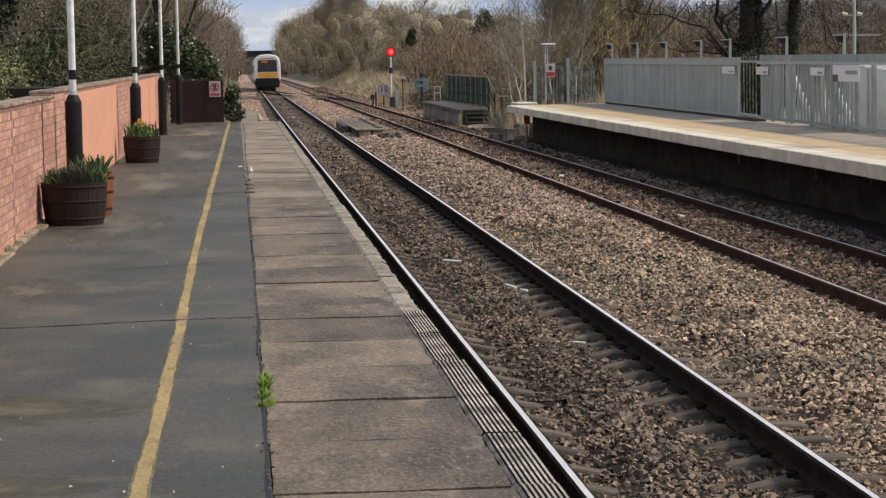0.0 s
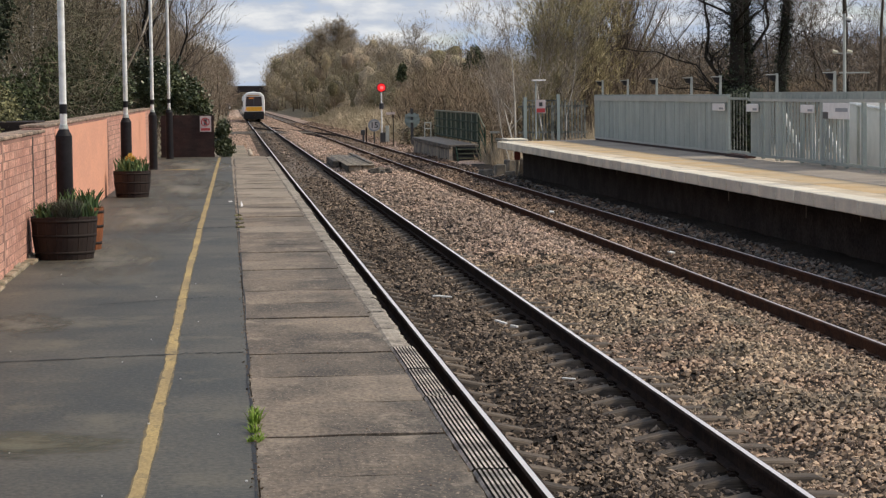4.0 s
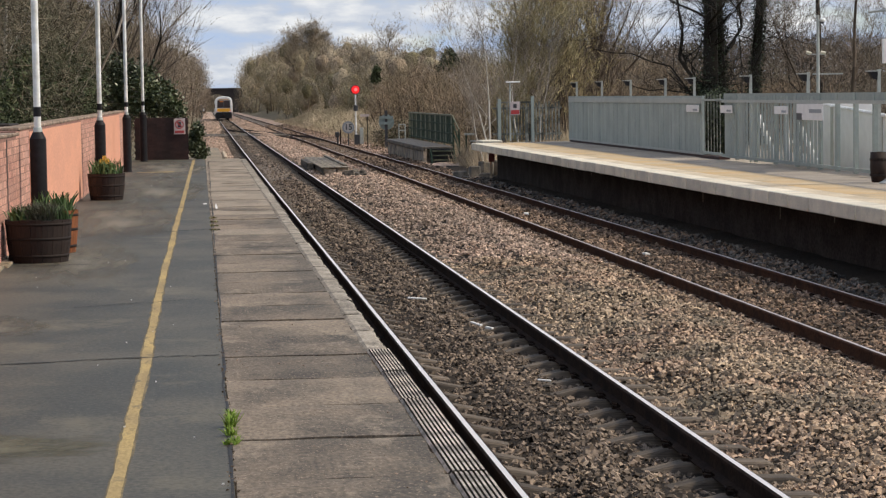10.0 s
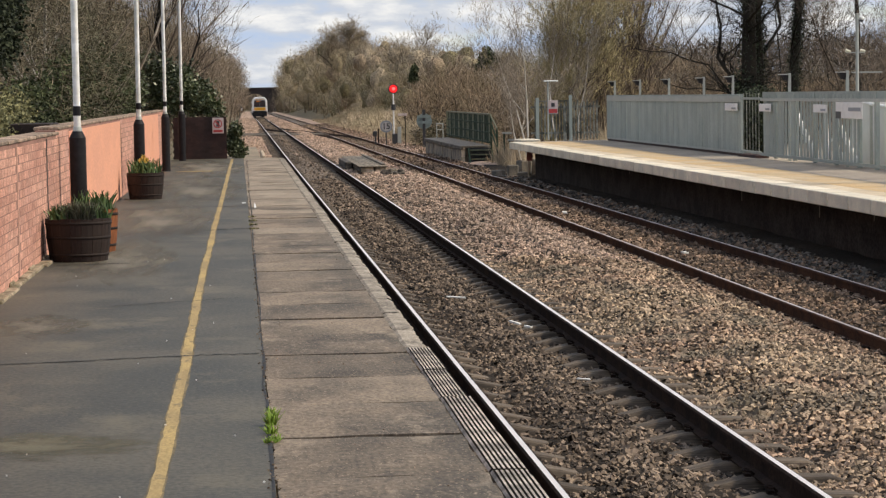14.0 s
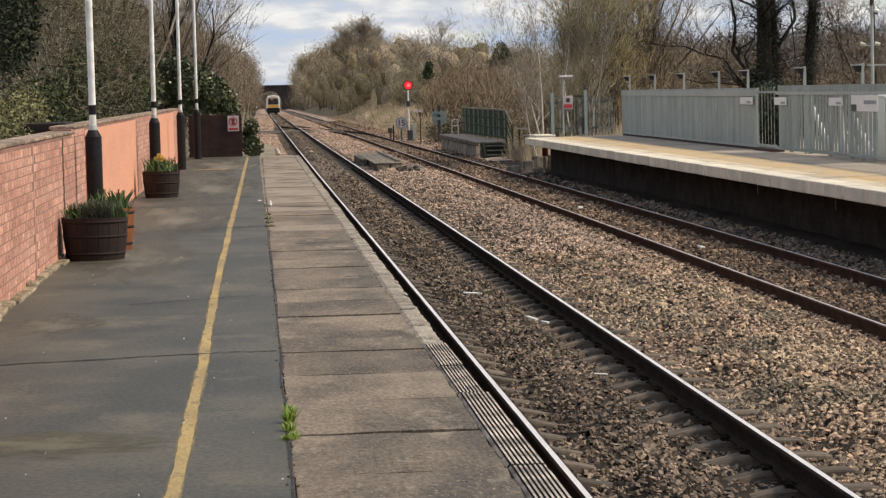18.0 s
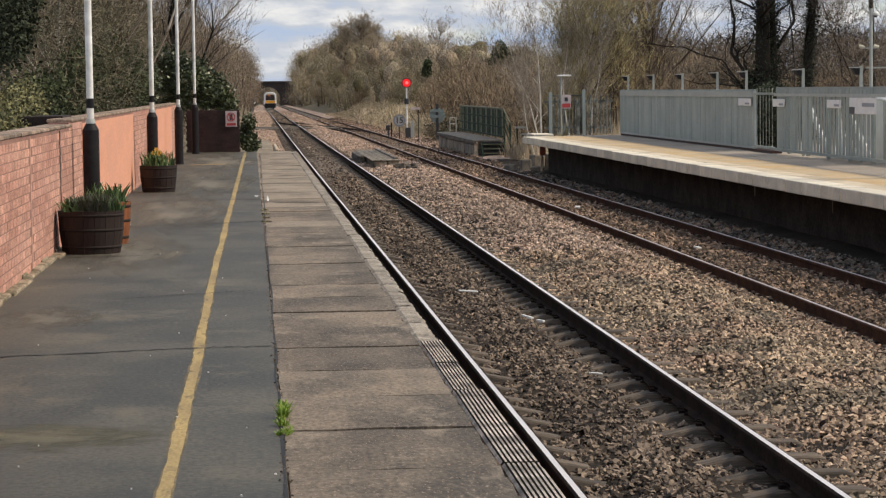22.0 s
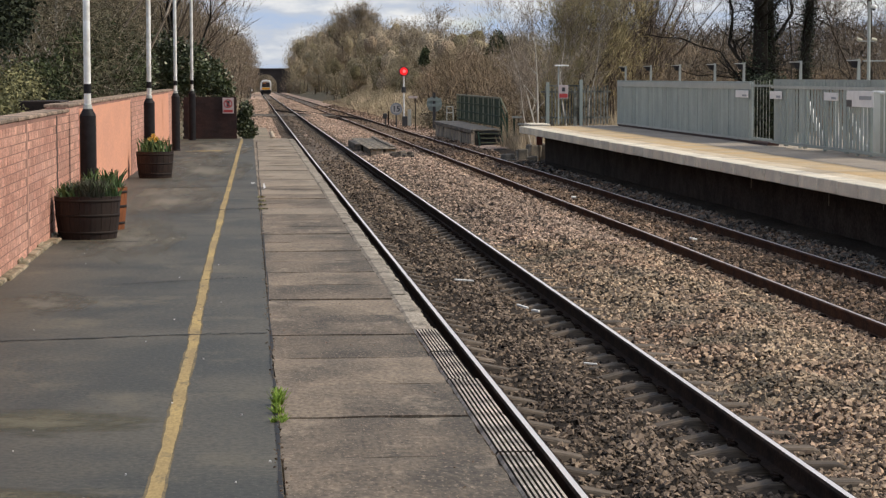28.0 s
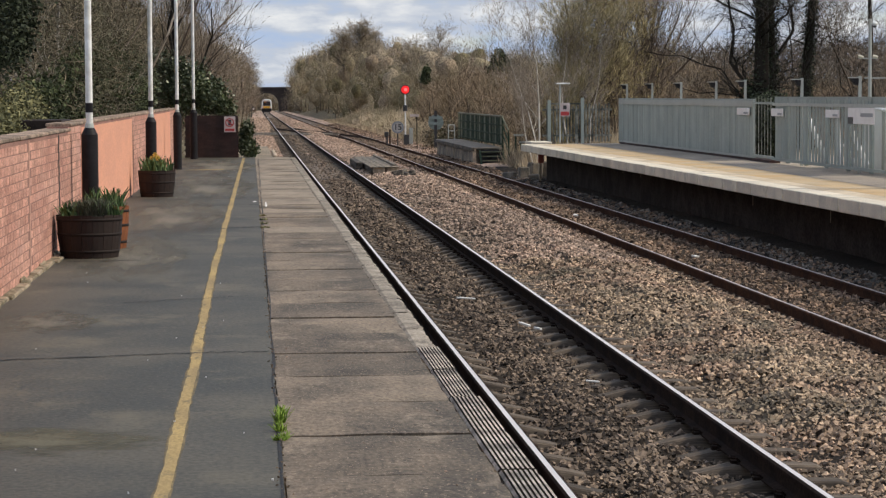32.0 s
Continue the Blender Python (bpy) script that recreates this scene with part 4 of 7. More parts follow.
mb.add([(-1.3, 49.2, 0.004), (-0.55, 49.4, 0.004), (-0.55, 49.9, 0.004), (-1.3, 49.6, 0.004)], [(0, 1, 2, 3)])
part("yellow_mark", mb, M["yellow"], platform, "faded yellow paint mark")


def ribbon(pts, w, z, seed, jitter=0.012):
    """A thin wavering strip on the surface along the given line."""
    r = random.Random(seed)
    mb = MB()
    n = 40
    for k in range(n + 1):
        u = k / n * (len(pts) - 1)
        i = min(int(u), len(pts) - 2)
        a, b = Vector(pts[i]), Vector(pts[i + 1])
        p = a.lerp(b, u - i)
        d = (b - a).normalized()
        nrm = Vector((-d.y, d.x))
        j = r.gauss(0, jitter)
        ww = w * r.uniform(0.35, 1.3)
        mb.v += [(*(p + nrm * (j - ww))[:2], z), (*(p + nrm * (j + ww))[:2], z)]
        if k:
            mb.f.append((2 * k - 2, 2 * k - 1, 2 * k + 1, 2 * k))
            mb.m.append(0)
    return mb


for s, (pts, w) in enumerate([([(-1.8, 13.75), (-0.9, 13.95), (-0.25, 14.1), (0.1, 14.12)], 0.016), ([(-0.95, 17.6), (-0.3, 17.95), (-0.02, 18.1)], 0.012),
                              ([(-1.75, 27.0), (-0.5, 27.3), (0.1, 27.7)], 0.045), ([(-1.6, 33), (0.12, 33.4)], 0.05), ([(-1.7, 22.1), (-1.0, 22.2)], 0.03),
                              ([(-1.5, 41), (0.15, 41.4)], 0.06), ([(0.11, 6), (0.125, 17), (0.16, 35), (0.2, 59)], 0.008)]):
    part("tar_joint", ribbon(pts, w, 0.003, 40 + s, 0.006 if len(pts) == 4 and w < 0.015 else 0.02), M["tar"], platform)


def blot(cx, cy, rx, ry, z, seed, n=28):
    r = random.Random(seed)
    ph = [r.uniform(0, 6.28) for _ in range(4)]
    mb = MB()
    mb.v.append((cx, cy, z))
    for i in range(n):
        a = 2 * math.pi * i / n
        k = 1 + 0.18 * math.sin(2 * a + ph[0]) + 0.13 * math.sin(3 * a + ph[1]) + 0.1 * math.sin(5 * a + ph[2])
        mb.v.append((cx + rx * k * math.cos(a), cy + ry * k * math.sin(a), z))
    for i in range(n):
        mb.f.append((0, 1 + i, 1 + (i + 1) % n))
        mb.m.append(0)
    return mb


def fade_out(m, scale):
    """Let a thin film of colour thin out raggedly towards the rim of its round sheet."""
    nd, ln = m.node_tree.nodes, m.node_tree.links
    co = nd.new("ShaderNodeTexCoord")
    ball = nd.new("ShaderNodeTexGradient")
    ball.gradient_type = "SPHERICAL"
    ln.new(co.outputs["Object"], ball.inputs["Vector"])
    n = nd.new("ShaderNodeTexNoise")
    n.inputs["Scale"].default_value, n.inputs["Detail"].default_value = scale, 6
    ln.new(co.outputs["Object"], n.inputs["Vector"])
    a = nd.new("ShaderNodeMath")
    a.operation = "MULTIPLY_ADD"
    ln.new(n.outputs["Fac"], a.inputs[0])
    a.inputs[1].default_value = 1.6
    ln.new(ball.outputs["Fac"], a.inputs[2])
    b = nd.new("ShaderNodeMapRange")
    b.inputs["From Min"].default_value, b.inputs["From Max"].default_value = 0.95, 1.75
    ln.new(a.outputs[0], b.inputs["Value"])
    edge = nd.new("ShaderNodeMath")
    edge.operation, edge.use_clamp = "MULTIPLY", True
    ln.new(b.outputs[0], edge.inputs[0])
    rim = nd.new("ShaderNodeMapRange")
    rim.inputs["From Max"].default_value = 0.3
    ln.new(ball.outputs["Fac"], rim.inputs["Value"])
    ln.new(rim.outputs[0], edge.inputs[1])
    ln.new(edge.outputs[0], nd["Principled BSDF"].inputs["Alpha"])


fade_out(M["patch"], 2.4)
fade_out(M["moss"], 2.8)
# Paler patches beyond y 20 put the far asphalt's brighter look into colour.
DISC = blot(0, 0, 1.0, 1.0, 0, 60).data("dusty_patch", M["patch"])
MOSS = blot(0, 0, 1.0, 1.0, 0, 61).data("mossy_patch", M["moss"])
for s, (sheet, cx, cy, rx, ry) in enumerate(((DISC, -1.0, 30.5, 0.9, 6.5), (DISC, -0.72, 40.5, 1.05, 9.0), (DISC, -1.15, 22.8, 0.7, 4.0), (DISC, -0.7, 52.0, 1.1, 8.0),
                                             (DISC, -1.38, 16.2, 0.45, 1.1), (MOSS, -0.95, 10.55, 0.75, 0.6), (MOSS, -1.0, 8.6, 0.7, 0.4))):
    ob = part("dusty_patch" if sheet is DISC else "mossy_patch", sheet, M["patch"], platform, "asphalt patch lightened in colour" if sheet is DISC else "olive film of moss on asphalt")
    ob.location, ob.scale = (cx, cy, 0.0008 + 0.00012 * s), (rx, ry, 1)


# ---- brick wall along the platform ----
WALL_Y0, WALL_Y1 = -8.0, PEND


def wall_x(y):
    return -1.88 + 0.0028 * (y - 20)


def wall_top(y):
    return 1.165 if y < 24.6 else 1.215


core = MB()
segs = [(WALL_Y0, 24.6), (24.6, 37.4), (37.4, PEND)]
for a, b in segs:
    h = wall_top((a + b) / 2)
    xa, xb = wall_x(a) + 0.005, wall_x(b) + 0.005
    core.add([(xa, a, -0.3), (xb, b, -0.3), (xb, b, h), (xa, a, h), (xa - 0.21, a, -0.3), (xb - 0.21, b, -0.3), (xb - 0.21, b, h), (xa - 0.21, a, h)],
             [(0, 1, 2, 3), (5, 4, 7, 6), (3, 2, 6, 7), (0, 3, 7, 4), (1, 5, 6, 2), (0, 4, 5, 1)])
wall_l = part("wall_west", core, M["mortar"])
tagged(wall_l, "weathered pink-red brick platform wall with orange repaired panels", "wall", kind="structure")
PANELS = [(26.4, 37.2), (45.2, 53.5)]
BRICK = MB().box(-0.03, 0.0, 0.0, 0.0065, 0.215, 0.065, c=0.0008).data("brick", M["brick"])
rw = random.Random(77)
bv, bf = [], []
box_f = np.array([(0, 2, 3, 1), (4, 5, 7, 6), (0, 1, 5, 4), (2, 6, 7, 3), (0, 4, 6, 2), (1, 3, 7, 5)])
brick_jobs = []
for c in range(17):
    z = -0.06 + c * 0.075
    y = WALL_Y0 + (0.1125 if c % 2 else 0)
    while y < WALL_Y1 - 0.3:
        if z + 0.065 < wall_top(y) and not any(a - 0.1 < y < b - 0.1 for a, b in PANELS) and not any(abs(y + 0.1 - p) < 0.1 for p in (20.4, 23.45)):
            brick_jobs.append((y, z, rw.uniform(-0.0003, 0.0006)))
        y += 0.225
near_jobs = [j for j in brick_jobs if 18.0 < j[0] < 22.4][:300]
near_set = set(near_jobs)
for y, z, d in brick_jobs:
    if (y, z, d) in near_set:
        continue
    x = wall_x(y) + d
    o = len(bv) * 8
    bv.append([(xx, yy, zz) for zz in (z, z + 0.065) for yy in (y, y + 0.215) for xx in (x - 0.03, x + 0.0062)])
for y, z, d in near_jobs:
    ob = part("brick", BRICK, M["brick"], wall_l)
    ob.location = (wall_x(y) + d, y, z)
bv = np.array(bv)
bf = (box_f[None] + 8 * np.arange(len(bv))[:, None, None]).reshape(-1, 4)
tagged(part("brickwork", mesh_np("brickwork", bv.reshape(-1, 3), bf, M["brick_far"]), M["brick_far"], wall_l), kind="stuff")
for a, b in PANELS:
    xa, xb = wall_x(a) + 0.012, wall_x(b) + 0.012
    mb = MB().add([(xa, a, 0.02), (xb, b, 0.02), (xb, b, wall_top(b) - 0.03), (xa, a, wall_top(a) - 0.03), (xa - 0.03, a, 0.02), (xb - 0.03, b, 0.02), (xb - 0.03, b, wall_top(b) - 0.03), (xa - 0.03, a, wall_top(a) - 0.03)],
                  [(0, 1, 2, 3), (3, 2, 6, 7), (0, 3, 7, 4), (1, 5, 6, 2)])
    part("panel", mb, M["orange"], wall_l, "bright orange refaced wall panel")
for yj, lab in ((20.4, "pale mortar joint"), (23.45, "open dark joint"), (37.3, "open dark joint")):
    x = wall_x(yj)
    part("wall_joint", MB().box(x - 0.03, yj - 0.035, 0, x + 0.0085, yj + 0.035, 1.15), M["pale_joint"] if "pale" in lab else M["tar"], wall_l, lab)
CAP = MB().box(-0.25, 0.002, 0, 0.018, 0.888, 0.034, c=0.008).data("cap_stone", M["cap"])
y = WALL_Y0
while y < PEND - 0.8:
    ob = part("cap_stone", CAP, M["cap"], wall_l)
    ob.location = (wall_x(y) + rw.uniform(-0.002, 0.002), y, wall_top(y + 0.4) + rw.uniform(0.0, 0.003))
    y += 0.89
# crumbling footing along the wall
mb = MB()
y = -8.0
while y < 22.6:
    w = rw.uniform(0.06, 0.105)
    ln_ = rw.uniform(0.3, 0.9)
    mb.box(wall_x(y) + 0.002, y, -0.02, wall_x(y) + w + 0.01, y + ln_, rw.uniform(0.018, 0.036), c=0.01)
    if rw.random() < 0.5:
        mb.box(wall_x(y) + 0.002, y, 0.0, wall_x(y) + 0.03, y + ln_ * 0.6, rw.uniform(0.04, 0.075), c=0.012)
    y += ln_ + rw.uniform(-0.01, 0.02)
tagged(part("wall_footing", mb, M["footing"], wall_l, "crumbling pale mortar footing"), kind="stuff")

# dark brick end wall
endw = part("wall_north", MB().box(-1.6, PEND, -1.2, -0.29, PEND + 0.22, 1.04), M["mortar"])
endw.data.materials[0] = M["darkbrick"]
tagged(endw, "dark brown brick wall closing the end of the platform", "wall", kind="structure")
EB = MB().box(0, -0.012, 0, 0.215, 0.02, 0.065).data("brick", M["darkbrick"])
for c in range(14):
    for i in range(6):
        x = -1.62 + i * 0.225 + (0.1125 if c % 2 else 0)
        if x + 0.215 < -0.28:
            ob = part("brick", EB, M["darkbrick"], endw)
            ob.location = (x, PEND - 0.002, c * 0.075 + 0.004)


# ---- lamp columns ----
def lamp_column(x, y, group="white lamp columns along the wall"):
    t = thing("lamp_post", pose(x, y, 0, 0, random.Random(int(y)).uniform(-0.2, 0.2)), "white steel lamp column with black band and black base sleeve", "lamp post", group)
    part("sleeve", MB().lathe([(0.092, 0), (0.092, 0.02)], n=22).lathe([(0.092, 0.02), (0.086, 0.03)], n=22).lathe([(0.086, 0.03), (0.086, 1.13)], n=22).lathe([(0.086, 1.13), (0.05, 1.2)], n=22).lathe([(0.05, 1.2), (0.0, 1.2)], n=22), M["black_paint"], t, "black base sleeve", True)
    shaft = part("shaft", MB().lathe([(0.037, 1.19), (0.034, 5.3)], n=18).lathe([(0.034, 5.3), (0.0, 5.3)], n=18), M["white_paint"], t, "white painted shaft", True)
    part("collar", MB().lathe([(0.05, 1.195), (0.05, 1.21), (0.042, 1.245), (0.0375, 1.25)], n=18), M["fence_light"], shaft, "pale collar")
    part("band", MB().lathe([(0.0375, 1.36), (0.0395, 1.36), (0.0395, 1.46), (0.0375, 1.46)], n=18), M["black_paint"], shaft, "black band")
    return t


for x, y in ((-1.665, 25.0), (-1.545, 37.5), (-1.51, 50.0), (-1.36, 58.2)):
    lamp_column(x, y)


# ---- half-barrel planters ----
def barrel(x, y, r, h, material, label, n=18, turn=0, tall=False):
    t = thing("barrel_planter", pose(x, y, 0, 0, 0, turn), label, "planter", "barrel planters on the platform")
    rb = random.Random(int(y * 10))
    for i in range(n):
        a0, a1 = 2 * math.pi * i / n, 2 * math.pi * (i + 0.96) / n
        mb = MB()
        rows_ = [(0.86, 0.0), (0.95, 0.45), (1.0, 1.0)]
        up = rb.uniform(-0.006, 0.006)
        for k, zf in rows_:
            for a in (a0, (a0 + a1) / 2, a1):
                mb.v.append((r * k * math.cos(a), r * k * math.sin(a), h * zf + (up if zf == 1 else 0)))
        for k, zf in rows_:
            for a in (a0, (a0 + a1) / 2, a1):
                mb.v.append(((r * k - 0.022) * math.cos(a), (r * k - 0.022) * math.sin(a), h * zf + (up if zf == 1 else 0)))
        for j in range(2):
            for i2 in range(2):
                a = j * 3 + i2
                mb.f += [(a, a + 1, a + 4, a + 3), (a + 9, a + 12, a + 13, a + 10)]
        mb.f += [(6, 7, 16, 15), (7, 8, 17, 16), (0, 3, 12, 9), (3, 6, 15, 12), (2, 11, 14, 5), (5, 14, 17, 8)]
        mb.m = [0] * len(mb.f)
        part("stave", mb, material, t)
    for zf, k in ((0.16, 0.893), (0.56, 0.963), (0.9, 0.993)):
        part("hoop", MB().lathe([(r * k - 0.004, h * zf - 0.013), (r * k + 0.002, h * zf - 0.013), (r * k + 0.003, h * zf + 0.013), (r * k - 0.004, h * zf + 0.013)], n=36), M["hoop"], t, "iron hoop", True)
    part("soil", MB().lathe([(0.0, h * 0.9), (r * 0.965, h * 0.88)], n=24), M["soil"], t)
    return t


def blades(n, cx, cy, z, rad, length, width, seed, lean=0.5, kinked=True):
    """Strap leaves rising from a tuft, each of two bent pieces."""
    r = np.random.default_rng(seed)
    a = r.uniform(0, 6.28, n)
    d = rad * np.sqrt(r.uniform(0, 1, n))
    p = np.stack([cx + d * np.cos(a), cy + d * np.sin(a), np.full(n, z)], -1)
    az = r.uniform(0, 6.28, n)
    L = r.uniform(length[0], length[1], n)
    tilt = r.uniform(0.03, lean, n)
    dirs = np.stack([np.sin(tilt) * np.cos(az), np.sin(tilt) * np.sin(az), np.cos(tilt)], -1)
    side = np.stack([-np.sin(az + r.normal(0, .6, n)), np.cos(az), np.zeros(n)], -1)
    w = (width * r.uniform(0.6, 1.2, n))[:, None]
    mid = p + dirs * (L * 0.6)[:, None]
    tip = mid + (dirs + np.stack([np.cos(az), np.sin(az), -0.3 * np.ones(n)], -1) * r.uniform(0.05, 0.6, (n, 1))) * (L * 0.4)[:, None]
    v = np.stack([p - side * w, p + side * w, mid + side * w * 0.9, mid - side * w * 0.9, tip + side * w * 0.25, tip - side * w * 0.25], 1)
    f = np.array([(0, 1, 2, 3), (3, 2, 4, 5)])[None] + 6 * np.arange(n)[:, None, None]
    return v.reshape(-1, 3), f.reshape(-1, 4)


def planting(name, material, label, arr, category="plant"):
    ob = new(name, mesh_np(name, arr[0], arr[1], material))
    return tagged(ob, label, category)


def daffodil(t, x, y, z, turn, s=1.0):
    """Stem, six petals and a trumpet under a planting."""
    mb = MB().tube((x, y, 0.0), (x + 0.01, y, z), 0.005, n=5)
    stem = part("stem", mb, M["blade"], t)
    mb = MB()
    c = Vector((x + 0.01, y - 0.01, z))
    for i in range(6):
        a = i * math.pi / 3
        d = Vector((math.cos(a), -0.25, math.sin(a))) * 0.05 * s
        e = Vector((-math.sin(a), 0, math.cos(a))) * 0.018 * s
        mb.add([c, c + d * 0.6 + e, c + d, c + d * 0.6 - e], [(0, 1, 2, 3)])
    mb.tube(c, c + Vector((0, -0.04 * s, 0)), 0.014 * s, 0.022 * s, n=8, cap=False)
    ob = part("flower", mb, M["daff"], stem, "yellow daffodil flower")
    return ob


def daffodil_clump(x, y, z, n, rad, length, seed, blooms, label):
    t = thing("daffodils", pose(x, y, z), label, "plant")
    v, f = blades(n, 0, 0, 0, rad, length, 0.0125, seed, 0.5)
    part("leaves", mesh_np("leaves", v, f, M["blade"]), M["blade"], t)
    r = random.Random(seed)
    for _ in range(blooms):
        daffodil(t, r.uniform(-rad, rad) * 0.35, r.uniform(-rad, rad) * 0.5, r.uniform(0.75, 1.05) * length[1], 0, r.uniform(0.8, 1.15))
    return t


barrel(-1.53, 22.75, 0.315, 0.405, M["barrel"], "dark half-barrel planter full of green shoots against the wall")
daffodil_clump(-1.66, 22.72, 0.36, 120, 0.15, (0.1, 0.2), 3, 0, "green bulb shoots in a dark half-barrel")
daffodil_clump(-1.36, 22.72, 0.36, 110, 0.13, (0.1, 0.19), 4, 0, "green bulb shoots in a dark half-barrel")
planting("lavender", M["leaf_grey"], "grey-green lavender clump in a half-barrel", blades(1700, -1.5, 22.72, 0.36, 0.17, (0.1, 0.23), 0.0035, 5, 0.75))
barrel(-1.475, 24.1, 0.255, 0.42, M["barrel_red"], "orange-brown half-barrel planter with daffodil leaves")
daffodil_clump(-1.475, 24.1, 0.38, 150, 0.21, (0.12, 0.26), 6, 0, "daffodil leaves in an orange-brown half-barrel")
barrel(-1.42, 36.4, 0.285, 0.40, M["barrel"], "dark half-barrel planter with yellow daffodils")
daffodil_clump(-1.42, 36.4, 0.36, 190, 0.24, (0.12, 0.3), 7, 3, "daffodils in yellow bloom in a half-barrel")
pot = thing("plant_pot", pose(-1.72, 14.1, 0), "small pale blue plant pot beside the wall", "plant pot")
part("body", MB().lathe([(0.0, 0), (0.13, 0), (0.165, 0.165), (0.175, 0.165), (0.175, 0.185), (0.155, 0.185), (0.15, 0.15), (0.0, 0.15)], n=22), M["pot"], pot, "", True)
daffodil_clump(-1.70, 14.1, 0.15, 50, 0.1, (0.08, 0.16), 9, 1, "small daffodil plant in a pale pot")

# weeds in the joint
planting("weed", M["weed"], "bright green weed growing in the platform joint", blades(80, 0.125, 11.0, 0.0, 0.024, (0.02, 0.095), 0.0035, 21, 1.0))
for i, (yy, n_, h_) in enumerate(((10.72, 60, 0.07), (11.25, 50, 0.06), (11.45, 30, 0.045), (10.5, 40, 0.05))):
    planting("weed", M["weed"], "bright green weed growing in the platform joint", blades(n_, 0.128 + 0.01 * (i % 2), yy, 0.0, 0.024, (0.015, h_), 0.0035, 121 + i, 1.0))
planting("weed", M["weed"], "small green weeds along the platform joint", blades(60, 0.12, 10.45, 0.0, 0.03, (0.01, 0.035), 0.004, 22, 1.1))
for i, yy in enumerate((27.5, 28.4, 29.3, 30.2)):
    planting("weed", M["leaf_lime"], "thin moss and weeds along the platform joint", blades(50, 0.16, yy, 0.0, 0.05, (0.008, 0.03), 0.008, 23 + i, 1.2))


# ---- far platform ----
P2Z = -0.03


def p2x(y):
    return 8.66 - 0.0045 * (y - 30)


P2A, P2B = -8.0, 74.2
p2 = MB()
ya, yb = P2A, P2B
p2.add([(p2x(ya) + 0.38, ya, P2Z), (14.5, ya, P2Z), (14.5, 76.5, P2Z), (p2x(yb) + 0.38, yb, P2Z), (p2x(ya) + 0.38, ya, -0.24), (14.5, ya, -0.24), (14.5, 76.5, -0.24), (p2x(yb) + 0.38, yb, -0.24)],
       [(0, 1, 2, 3), (0, 4, 5, 1), (3, 2, 6, 7), (0, 3, 7, 4), (1, 5, 6, 2), (7, 6, 5, 4)])
# Sides and underside share the near-black face material.
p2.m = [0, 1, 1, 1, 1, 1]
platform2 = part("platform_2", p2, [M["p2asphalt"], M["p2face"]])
tagged(platform2, "pale grey platform with tan band and white edge slabs", "platform", kind="structure")
mb = MB().add([(p2x(ya) + 0.82, ya, P2Z + 0.004), (p2x(ya) + 1.25, ya, P2Z + 0.004), (p2x(73.5) + 2.0, 73.5, P2Z + 0.004), (p2x(74) + 0.82, 74, P2Z + 0.004)], [(0, 1, 2, 3)])
part("pale_band", MB().add([(p2x(ya) + 0.43, ya, P2Z + 0.003), (p2x(ya) + 0.82, ya, P2Z + 0.003), (p2x(73.9) + 0.82, 73.9, P2Z + 0.003), (p2x(74) + 0.43, 74, P2Z + 0.003)], [(0, 1, 2, 3)]), M["p2cream"], platform2, "pale worn band behind the edge")
part("tan_band", mb, M["p2tan"], platform2, "worn tan safety band")
WX = 0.75
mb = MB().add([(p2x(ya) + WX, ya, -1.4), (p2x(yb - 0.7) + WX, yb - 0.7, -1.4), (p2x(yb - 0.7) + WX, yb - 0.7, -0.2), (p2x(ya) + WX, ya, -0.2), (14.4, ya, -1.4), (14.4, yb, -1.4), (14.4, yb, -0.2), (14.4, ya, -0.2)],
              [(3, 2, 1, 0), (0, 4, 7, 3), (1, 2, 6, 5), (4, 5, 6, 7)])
part("platform_wall", mb, M["p2face"], platform2, "near-black brick platform face")
EDGE2 = MB().box(0.0, 0.03, -0.2, 0.42, 1.17, 0.006, c=0.012).data("slab", M["p2white"])
r2 = random.Random(31)
y = -7.6
while y < P2B - 0.6:
    ob = part("slab", EDGE2, M["p2white"], platform2)
    ob.location = (p2x(y) + r2.uniform(-0.004, 0.004), y, P2Z + r2.uniform(-0.002, 0.004))
    ob.rotation_euler = (0, 0, radians(0.26))
    y += 1.2
# drips and stalactites under the edge
for i in range(6):
    yy = r2.uniform(30, 62)
    part("lime_streak", MB().box(p2x(yy) + WX - 0.007, yy, -0.34 - r2.uniform(0.02, 0.3), p2x(yy) + WX - 0.002, yy + r2.uniform(0.02, 0.06), -0.25), M["concrete"], platform2, "pale lime streak")
part("end_pier", MB().box(9.04, 74.0, -1.4, 9.12, 74.1, -0.24, c=0.01), M["cream"], platform2, "rusty pale pier under the platform end")
part("end_board", MB().box(8.95, 73.5, -0.6, 9.13, 73.53, -0.34), M["sign_red_faded"], platform2, "faded red plate under the platform end")
part("edge_shelf", MB().box(8.95, 75.2, -0.14, 9.6, 77.0, 0.02, c=0.02), M["p2white"], platform2, "loose pale concrete slab")
for i, (x, y, w, h) in enumerate(((8.72, 75.4, 0.34, 0.34), (9.12, 75.9, 0.4, 0.46), (9.6, 76.3, 0.42, 0.5), (8.35, 76.2, 0.26, 0.16), (9.0, 74.6, 0.22, 0.14))):
    ob = part("rubble_block", MB().box(-w / 2, -0.22, -0.12, w / 2, 0.22, h, c=0.04), M["concrete"], platform2, "mossy broken concrete block")
    ob.matrix_basis = pose(x, y, -1.12, 4 * (i % 3) - 4, 5 * (i % 2), 17 * i)

# ---- grey fence ----
FX = 11.66
fence_top = 1.43
fence = thing("fence", Matrix(), "grey galvanised sheet fence with close-set vertical boards", "fence", "fence along the far platform")
PALE = MB()
